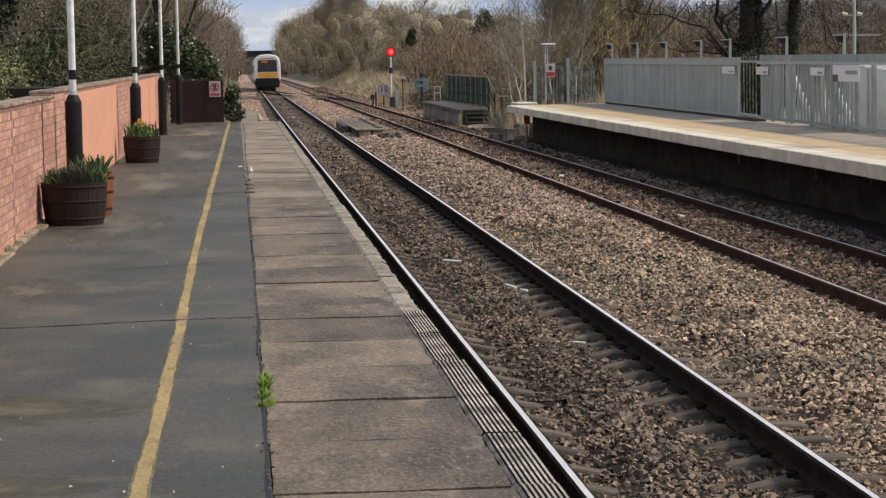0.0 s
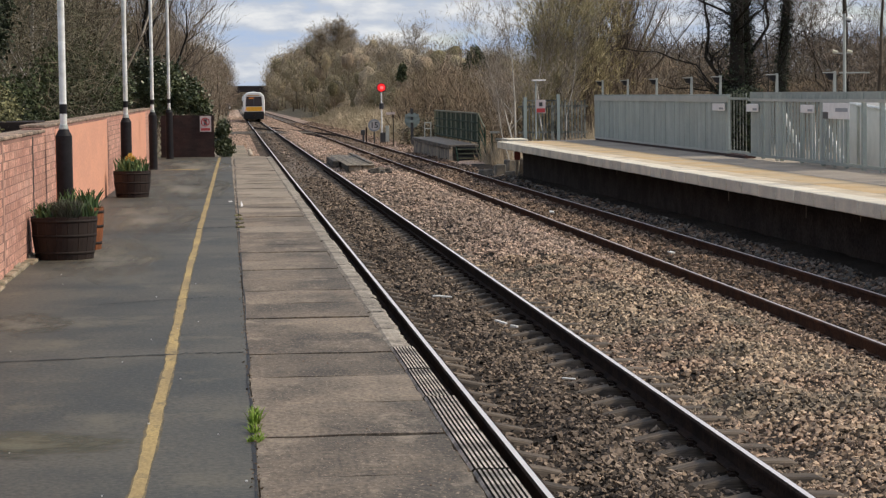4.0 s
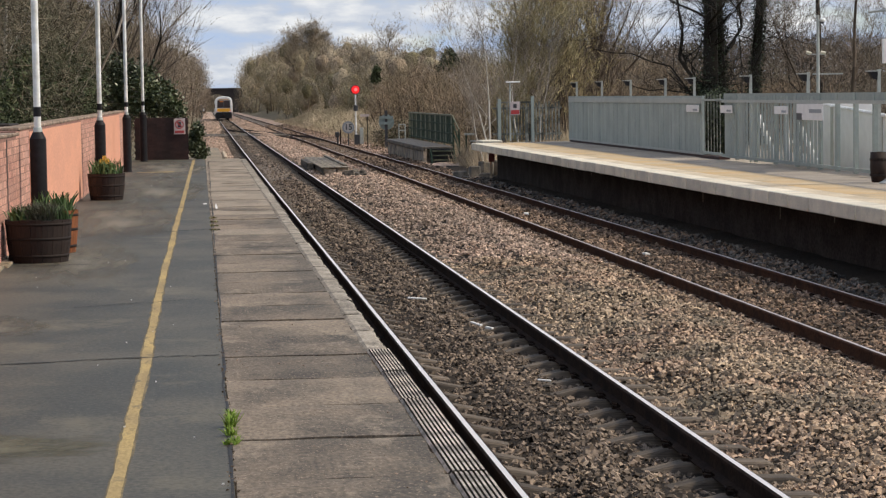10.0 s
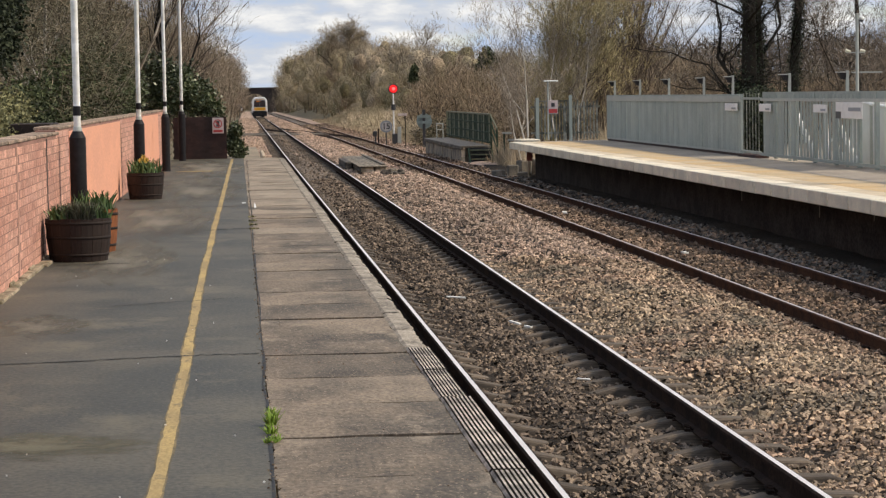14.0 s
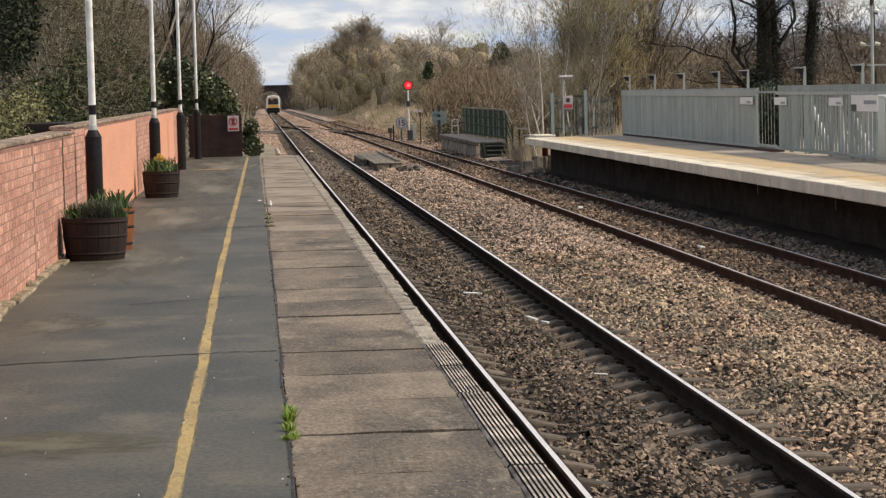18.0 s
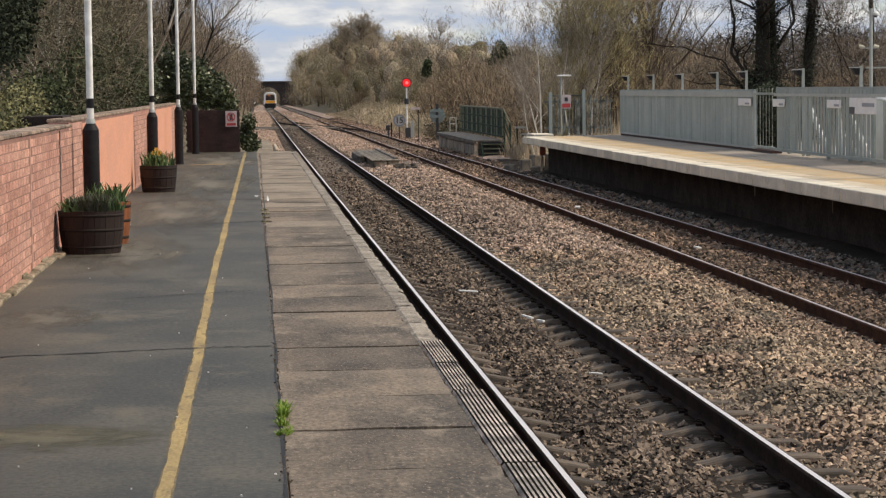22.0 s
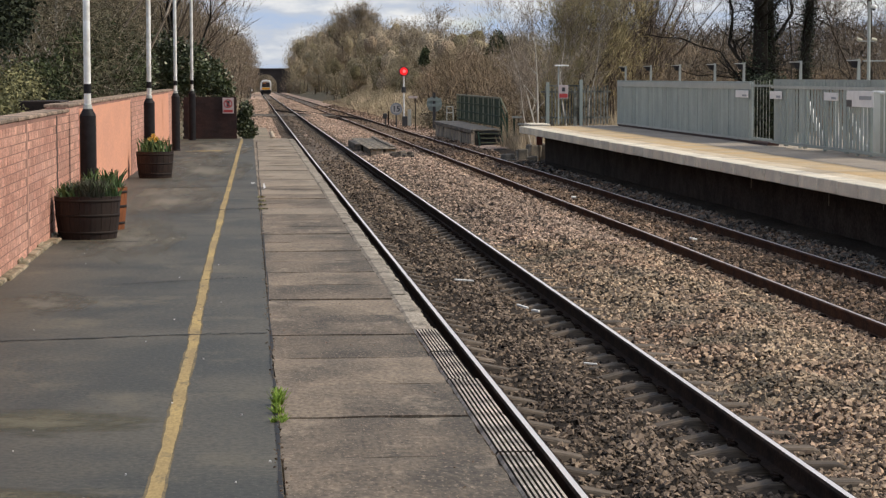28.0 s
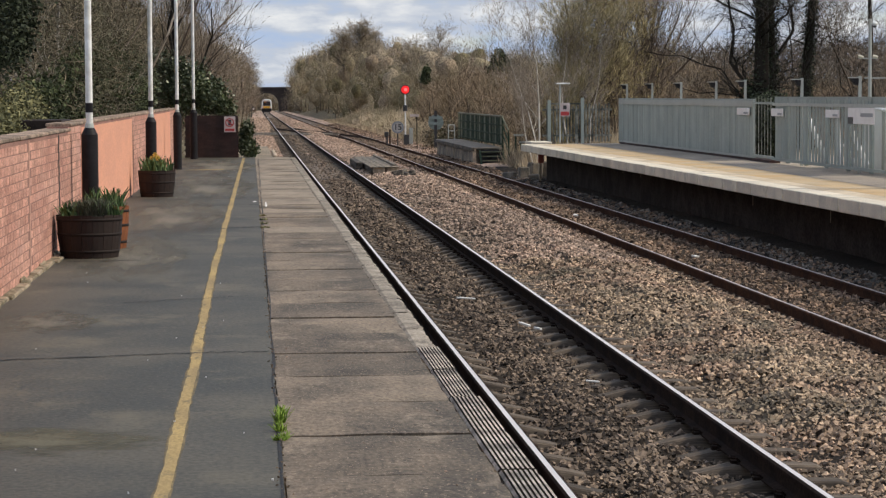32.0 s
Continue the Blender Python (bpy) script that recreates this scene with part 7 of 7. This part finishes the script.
for i in range(560):
    y = 132 * (790 / 132) ** rc.uniform()
    depth = rc.uniform() ** 1.1 * np.interp(y, [130, 180, 300, 800], [3.0, 5.0, 11, 16])
    top = np.interp(y, [109, 124, 140, 172, 213, 280, 420, 650, 890], [2.6, 2.9, 3.4, 4.1, 5.0, 7.0, 11.0, 13.4, 14.2]) + rc.normal(0, 0.45)
    rad = rc.uniform(0.9, 2.1) * (0.7 + y / 330)
    x = 10.4 + rad * 0.75 + depth + float(lat(y)) - float(np.interp(y, [300, 500, 790], [0, 0.7, 1.6]))
    low = float(land(x, y))
    frac = rc.uniform(0.1, 1.0) ** 0.7
    frac = min(frac, 0.5 + depth / 3.0)
    x += float(np.interp(y, [132, 150, 240, 300], [3.0, 3.6, 2.8, 0.0]))
    z = low + frac * (top - low) - rad * 0.7
    rows_.append((x, y, max(z, low + 0.4), rad, rad * rc.uniform(0.8, 1.25)))
hearts = [mat("far_thicket_" + nm, a_, 0.95, var=0.35, grain=5, stain=0.35, bump=1.0, dist=0.25, second=b_, island=0.12, spec=0.1) for nm, a_, b_ in (
    ("olive", (0.37, 0.302, 0.19), (0.30, 0.246, 0.148)), ("grey", (0.387, 0.317, 0.225), (0.317, 0.255, 0.177)), ("brown", (0.351, 0.279, 0.180), (0.279, 0.225, 0.140)),
    ("ivy", (0.216, 0.184, 0.104), (0.162, 0.140, 0.077)), ("red", (0.333, 0.252, 0.171), (0.261, 0.198, 0.135)))]
kinds = ((M["twig_far"], "rounded bank of dense bare olive-brown trees"), (M["twig_grey"], "pale grey-brown bare trees on the bank"),
         (M["twig_far"], "dense bare olive-brown trees on the bank"), (M["twig_dark"], "dark ivy-hung trees scattered on the bank"), (M["twig"], "reddish-brown bare trees on the bank"))
for k, (m_, lab) in enumerate(kinds):
    crowns("far_wood", lab, 52 + k, rows_[k::5], 820, m_, (0.10, 0.26), 0.0115, hearts[k])


def right_scrub(r, n):
    y = r.uniform(92, 175, n)
    x = 11.6 + r.uniform(0, 1, n) * 14 + lat(y)
    z0 = land(x, y)
    top = (3.0 + 2.2 * wave(x, y, 2, 7) - 1.3 * np.clip((13.5 - x) / 2.5, 0, 1)) * (1 - 0.55 * np.clip((x - 14.5) / 3, 0, 1))
    return x, y, z0, z0 + top, 0.8 + y / 160


wood("scrub", "pinkish-brown bare scrub behind the signal", 53, 52000, right_scrub, M["twig_scrub"], (0.25, 0.7), 0.010, 0.7, 500, (0.4, -0.8, 0.4))


def bank_foot(r, n):
    y = r.uniform(128, 290, n)
    x = 10.6 + r.uniform(0, 1, n) * 4.2 + lat(y)
    z0 = land(x, y)
    return x, y, z0, z0 + 0.5 + 1.3 * wave(x, y, 2, 3) * np.clip((x - lat(y) - 10.2) / 1.5, 0.3, 1), 0.6 + y / 220


wood("scrub", "pale dry bramble and grass on the foot of the bank", 57, 30000, bank_foot, M["twig_foot"], (0.2, 0.5), 0.013, 0.5, 0, (0.5, -0.7, 0.5))


def far_right(r, n):
    y = r.uniform(95, 170, n)
    x = 21 + r.uniform(0, 1, n) * 34
    z0 = land(x, y)
    top = 1.4 + 1.7 * wave(x, y, 2.5, 9)
    return x, y, z0, z0 + top, 0.9 + y / 150


wood("far_wood", "low dark brown thicket behind the grey fence", 54, 46000, far_right, M["twig_thicket"], (0.3, 0.9), 0.010, 0.25, 420)


def left_near(r, n):
    y = r.uniform(35, 66, n)
    x = -2.35 - r.uniform(0, 1, n) ** 1.2 * 5.5
    z0 = land(x, y)
    return x, y, z0, z0 + 2.4 + 2.8 * wave(x, y, 2, 4) + np.minimum(-2.35 - x, 2.5), 0.55 + y / 120


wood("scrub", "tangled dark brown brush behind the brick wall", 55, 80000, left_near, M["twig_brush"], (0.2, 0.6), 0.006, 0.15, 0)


crowns("far_wood", "grey clump of bare trees beyond the bridge", 56, [(11.5 + 1.6 * k, 950 + 9 * (k % 3), 1.0 + 0.5 * (k % 2), 2.2, 2.6) for k in range(6)] + [(0.5 + 1.7 * (k % 8), 1040 + 11 * (k % 3), -3.0 + 2.3 * (k // 8), 2.6, 2.4) for k in range(24)], 500, M["twig_grey"], (0.16, 0.42), 0.0145)


# dry grass at the foot of the banks
def grass(name, label, seed, n, xa, xb, ya, yb, h, material):
    r = np.random.default_rng(seed)
    y = r.uniform(ya, yb, n)
    x = r.uniform(xa, xb, n) + lat(y)
    z = np.maximum(land(x, y), -1.3 + dip(y))
    d = r.normal(0, 0.3, (n, 3)) + [0, 0, 1]
    v, f = slivers(np.stack([x, y, z], -1), d, r.uniform(0.4, 1.0, n) * h, 0.02 * (0.6 + y / 120), r, np.array([(0.5, -0.7, 0.5)]))
    return tagged(new(name, mesh_np(name, v, f, material)), label, "grass", kind="stuff")


grass("dry_grass", "pale dry grass along the foot of the bank", 61, 40000, 9.4, 14.6, 84, 330, 0.55, M["straw"])
grass("dry_grass", "pale dry grass on the left of the line", 62, 9000, -2.4, -0.7, 62, 300, 0.35, M["straw"])
grass("dry_grass", "dry grass behind the palisade fence", 63, 9000, 9.6, 14.5, 77.8, 90, 1.0, M["straw"])

# evergreen and ivy by the near wall
bush("evergreen_tree", "dark evergreen tree overhanging the brick wall", [(-3.2, 31, 3.5, 0.6, 1.6, 1.5), (-3.5, 33, 3.4, 0.7, 2, 1.5), (-2.95, 29.5, 2.9, 0.32, 1.0, 0.7), (-2.85, 29, 3.6, 0.3, 1.0, 0.5), (-3.1, 31, 2.3, 0.3, 1.0, 0.45), (-2.75, 33, 3.6, 0.4, 1.5, 0.6)],
     34000, (0.03, 0.085), M["leaf_dark"], 71, "tree", 0, -0.1)
bush("bush", "yellow-green bush above the brick wall", [(-2.75, 27.3, 1.12, 0.42, 0.9, 0.36), (-2.6, 26.2, 1.0, 0.3, 0.7, 0.3), (-2.9, 29.0, 1.2, 0.4, 0.9, 0.45), (-2.6, 27.6, 1.35, 0.3, 0.7, 0.35)], 7000, (0.022, 0.06), M["leaf_lime"], 72, "bush", 0, -0.1)
bush("hedge", "green ivy-clad hedge behind the brick wall", [(-3.1, 36, 1.3, 0.6, 2.5, 0.6), (-2.9, 40, 1.5, 0.5, 2.2, 0.75), (-3.0, 44, 1.6, 0.6, 3, 0.8), (-2.9, 48, 1.65, 0.7, 3, 0.9), (-2.6, 33, 1.0, 0.3, 2, 0.3), (-2.7, 53, 1.6, 0.6, 3, 0.9), (-2.75, 38, 1.9, 0.3, 1.5, 0.5), (-2.8, 42, 2.1, 0.35, 1.5, 0.45), (-2.7, 46, 2.2, 0.35, 2, 0.5)], 26000, (0.035, 0.085), M["leaf_hedge"], 73, "hedge", 0, -0.1)
bush("ivy", "glossy ivy and laurel heaped over the end wall", [(-1.55, 60.6, 1.75, 0.65, 0.8, 0.75), (-0.95, 60.4, 1.5, 0.45, 0.6, 0.5), (-2.2, 60.8, 1.9, 0.6, 0.8, 0.8), (-0.6, 60.2, 1.2, 0.28, 0.4, 0.3), (-2.7, 58, 1.8, 0.5, 1.0, 0.8)],
     13000, (0.05, 0.115), M["leaf_ivy"], 74, "ivy", 0, -0.1)
bush("ivy", "glossy green bush beside the end wall", [(-0.12, 60.3, 0.35, 0.24, 0.4, 0.36), (0.02, 60.5, 0.15, 0.2, 0.3, 0.25), (-0.05, 60.2, 0.7, 0.16, 0.3, 0.22)], 2600, (0.04, 0.10), M["leaf_ivy"], 75, "bush", 0, -0.4)

bush("ivy", "dark ivy round the foot of tall trees", [(18.5, 86, 0.8, 0.8, 0.8, 1.5), (19.3, 86.4, 0.5, 0.7, 0.8, 1.2), (17.8, 86, 0.2, 0.6, 0.6, 0.8)], 4000, (0.07, 0.16), M["leaf_dark"], 78, "ivy", 0, -0.3)

# Added leaves darken the gate's opening, where a dark trunk stands behind.
bush("hedge", "added dark leaves filling the view through the barred gate", [(12.62, 57.6, 0.6, 0.42, 1.2, 0.85), (12.95, 59.4, 0.5, 0.45, 1.2, 0.85), (12.5, 56.2, 0.6, 0.4, 0.9, 0.85), (13.3, 60.6, 0.6, 0.5, 1.3, 0.9)], 20000, (0.05, 0.11), M["leaf_dark"], 79, "hedge", 0, -0.3)

bush("bramble", "dark tangled bramble beside the signal", [(9.95, 127, -0.75, 0.8, 1.0, 0.6), (10.9, 128, -0.6, 0.8, 1.0, 0.8), (11.8, 127.5, -0.6, 0.7, 1.0, 0.7)], 5000, (0.05, 0.14), M["twig_brush"], 97, "bush", 0, -1.4)

# single trees
tree("tree", -2.9, 44, -0.1, 6.5, 0.05, "bare pale-barked tree behind the brick wall", 81, M["birch"], M["twig_left"], limbs=2, levels=2, spread=1.1, lean=(0.05, 0), per=1, wob=0.25)
for i, (x, y, h, rd) in enumerate(((-3.1, 39.0, 4.5, 0.03), (-3.2, 47.5, 5.0, 0.035), (-3.2, 56.0, 6.0, 0.045))):
    tree("tree", x, y, -0.1, h, rd, "thin pale-branched bare tree behind the brick wall", 181 + i, M["birch_dull"], M["birch_dull"], limbs=1, levels=3, spread=0.9, lean=(0.0, 0), per=1, wob=0.22, low=0.2, tw=(0.1, 0.25), ww=0.004)
for i, (x, y, h, rd) in enumerate(((-3.0, 67, 6.5, 0.06), (-3.3, 74, 6.5, 0.06), (-3.2, 83, 7.0, 0.07), (-3.6, 95, 7.5, 0.08), (-3.4, 110, 8.0, 0.09), (-3.6, 130, 8.5, 0.10))):
    tree("tree", x, y, -0.9, h, rd, "bare brown tree with rising branches beside the line", 191 + i, M["bark_mid"], M["twig_left"], limbs=2, levels=2 if y < 80 else 3, spread=0.5, lean=(0.02, 0), per=2, wob=0.2, low=0.1, tw=(0.2, 0.5), ww=0.006)
tree("tree", -2.2, 61.5, -0.1, 7.0, 0.10, "bare dark tree leaning over the platform end", 82, M["bark"], M["bark_mid"], limbs=2, levels=3, spread=0.8, lean=(0.5, 0), per=2, low=0.35, ww=0.008)
tree("tree", -3.6, 54, -0.1, 7.0, 0.11, "bare brown tree behind the brick wall", 83, M["bark_mid"], M["twig_left"], limbs=3, levels=3, spread=0.8, per=3)
for i, (x, y, h, rd, ln) in enumerate(((9.98, 82.5, 6.2, 0.036, -0.04), (10.16, 83.0, 5.4, 0.03, 0.03), (9.9, 82.2, 3.4, 0.022, -0.4), (11.6, 84.5, 5.0, 0.026, -0.1), (12.3, 86.0, 4.6, 0.024, 0.12))):
    tree("birch_tree", x, y, -0.9, h, rd, "slender pale birch with fine white branches", 240 + i, M["birch"], M["birch_dull"], limbs=2, levels=3, spread=0.65, per=1, low=0.3, lean=(ln, 0), tw=(0.15, 0.4), wob=0.14, ww=0.005, thin=0.8, curl=0.2)
tree("tree", 11.5, 88, -0.8, 5.0, 0.06, "many-stemmed olive-brown willow scrub", 85, M["twig_olive"], M["twig_olive"], limbs=2, levels=3, spread=0.6, per=2, stems=3, low=0.1, tw=(0.2, 0.5), wob=0.07, ww=0.009)
tree("tree", 12.6, 90, -0.6, 8.0, 0.08, "tall many-stemmed olive-brown willow", 86, M["bark_mid"], M["twig_olive"], limbs=2, levels=3, spread=0.75, per=3, stems=3, low=0.1, tw=(0.15, 0.5), wob=0.07, ww=0.010)
tree("tree", 14.3, 95, -0.5, 8.0, 0.08, "tall many-stemmed brown willow", 87, M["bark_mid"], M["twig_olive"], limbs=2, levels=3, spread=0.75, per=3, stems=3, low=0.1, tw=(0.15, 0.5), wob=0.07, ww=0.010)
tree("tree", 16.4, 99, -0.5, 9.0, 0.09, "tall bare brown tree with fine upright branches", 98, M["bark_mid"], M["twig"], limbs=2, levels=3, spread=0.65, per=2, stems=2, low=0.15, tw=(0.15, 0.5), wob=0.07, ww=0.009, curl=0.16)
tree("tree", 18.0, 108, -0.3, 9.5, 0.13, "bare spreading brown tree behind the fence", 88, M["bark_mid"], M["twig"], limbs=5, levels=3, spread=0.75, per=3, low=0.2)
tree("tree", 18.70, 86, -0.2, 13.0, 0.34, "tall dark ivy-clad tree behind the fence", 89, M["bark"], M["bark"], limbs=2, levels=4, spread=1.2, droop=0.3, per=1, low=0.1, ivy=9.0, wob=0.02, thin=0.5, curl=0.32, tw=(0.2, 0.6))
tree("tree", 19.2, 86.5, -0.2, 13.5, 0.27, "tall dark ivy-clad tree behind the fence", 90, M["bark"], M["bark"], limbs=2, levels=3, spread=1.2, droop=0.3, per=1, low=0.1, ivy=9.0, wob=0.02, thin=0.5, curl=0.3, tw=(0.15, 0.5))
tree("tree", 20.1, 85, -0.2, 13.0, 0.22, "dark bare tree behind the fence", 91, M["bark"], M["bark"], limbs=2, levels=4, spread=1.1, droop=0.3, per=1, low=0.1, ivy=8.0, lean=(0.03, 0), wob=0.04, thin=0.45, curl=0.3, tw=(0.15, 0.4), ww=0.005)
tree("tree", 24.5, 92, -0.2, 11.0, 0.13, "dark bare tree behind the fence", 92, M["bark"], M["bark"], limbs=2, levels=3, spread=1.1, droop=0.3, per=1, low=0.1, thin=0.45, curl=0.3, wob=0.03)
tree("tree", 22.9, 84, -0.2, 7.0, 0.10, "brown twiggy tree behind the fence", 93, M["bark_mid"], M["twig"], limbs=2, levels=3, spread=0.9, per=3, stems=2, low=0.1, thin=0.6, wob=0.12)
bush("evergreen_tree", "dark evergreen behind the bare scrub", [(15.8, 150, 3.7, 0.5, 1.2, 0.75), (16.2, 150, 3.1, 0.8, 1.2, 0.8), (15.4, 150, 2.9, 0.5, 1.0, 0.6)], 4500, (0.08, 0.2), M["leaf_hedge"], 76, "tree", 10, 0)
bush("evergreen_tree", "small dark evergreen on the wooded bank", [(14.9, 200, 3.5, 0.3, 0.9, 0.5), (14.8, 200, 2.9, 0.45, 0.9, 0.4)], 1300, (0.1, 0.25), M["leaf_hedge"], 77, "tree", 6, 0)
tree("tree", 15.5, 330, 5.6, 5.2, 0.15, "bare round-crowned tree above the bank", 94, M["bark_mid"], M["twig_grey"], limbs=7, levels=3, spread=1.7, per=2, tw=(0.3, 0.8), ww=0.014, low=0.15)
tree("tree", 13.3, 334, 5.2, 4.8, 0.14, "bare round-crowned tree above the bank", 99, M["bark_mid"], M["twig_grey"], limbs=6, levels=3, spread=1.6, per=2, tw=(0.3, 0.8), ww=0.012, low=0.15)
tree("tree", 17.4, 338, 5.4, 4.6, 0.14, "bare round-crowned tree above the bank", 100, M["bark_mid"], M["twig_grey"], limbs=6, levels=3, spread=1.6, per=2, tw=(0.3, 0.8), ww=0.012, low=0.15)
tree("tree", 18.3, 235, 2.4, 5.0, 0.14, "bare round-crowned tree above the bank", 95, M["bark_mid"], M["twig_grey"], limbs=4, levels=3, spread=1.1, per=1, tw=(0.3, 0.7), ww=0.012, low=0.15)
tree("tree", 17.4, 250, 3.0, 3.4, 0.12, "bare airy tree above the bank", 96, M["bark_mid"], M["twig_grey"], limbs=4, levels=3, spread=1.0, per=1, tw=(0.3, 0.7), ww=0.012, low=0.15)


# ---- the train leaves ----
def motions():
    rows = []
    for t in (0, 4, 8, 12, 16, 20, 24, 28, 32):
        y = 240 + 12.2 * t
        x = X1 + GAUGE / 2 + float(lat(y))
        rows.append((t, pose(x, y, RAIL1 + float(dip(y)), -0.195, 0, -0.189)))
    walk(train, rows)


motions()
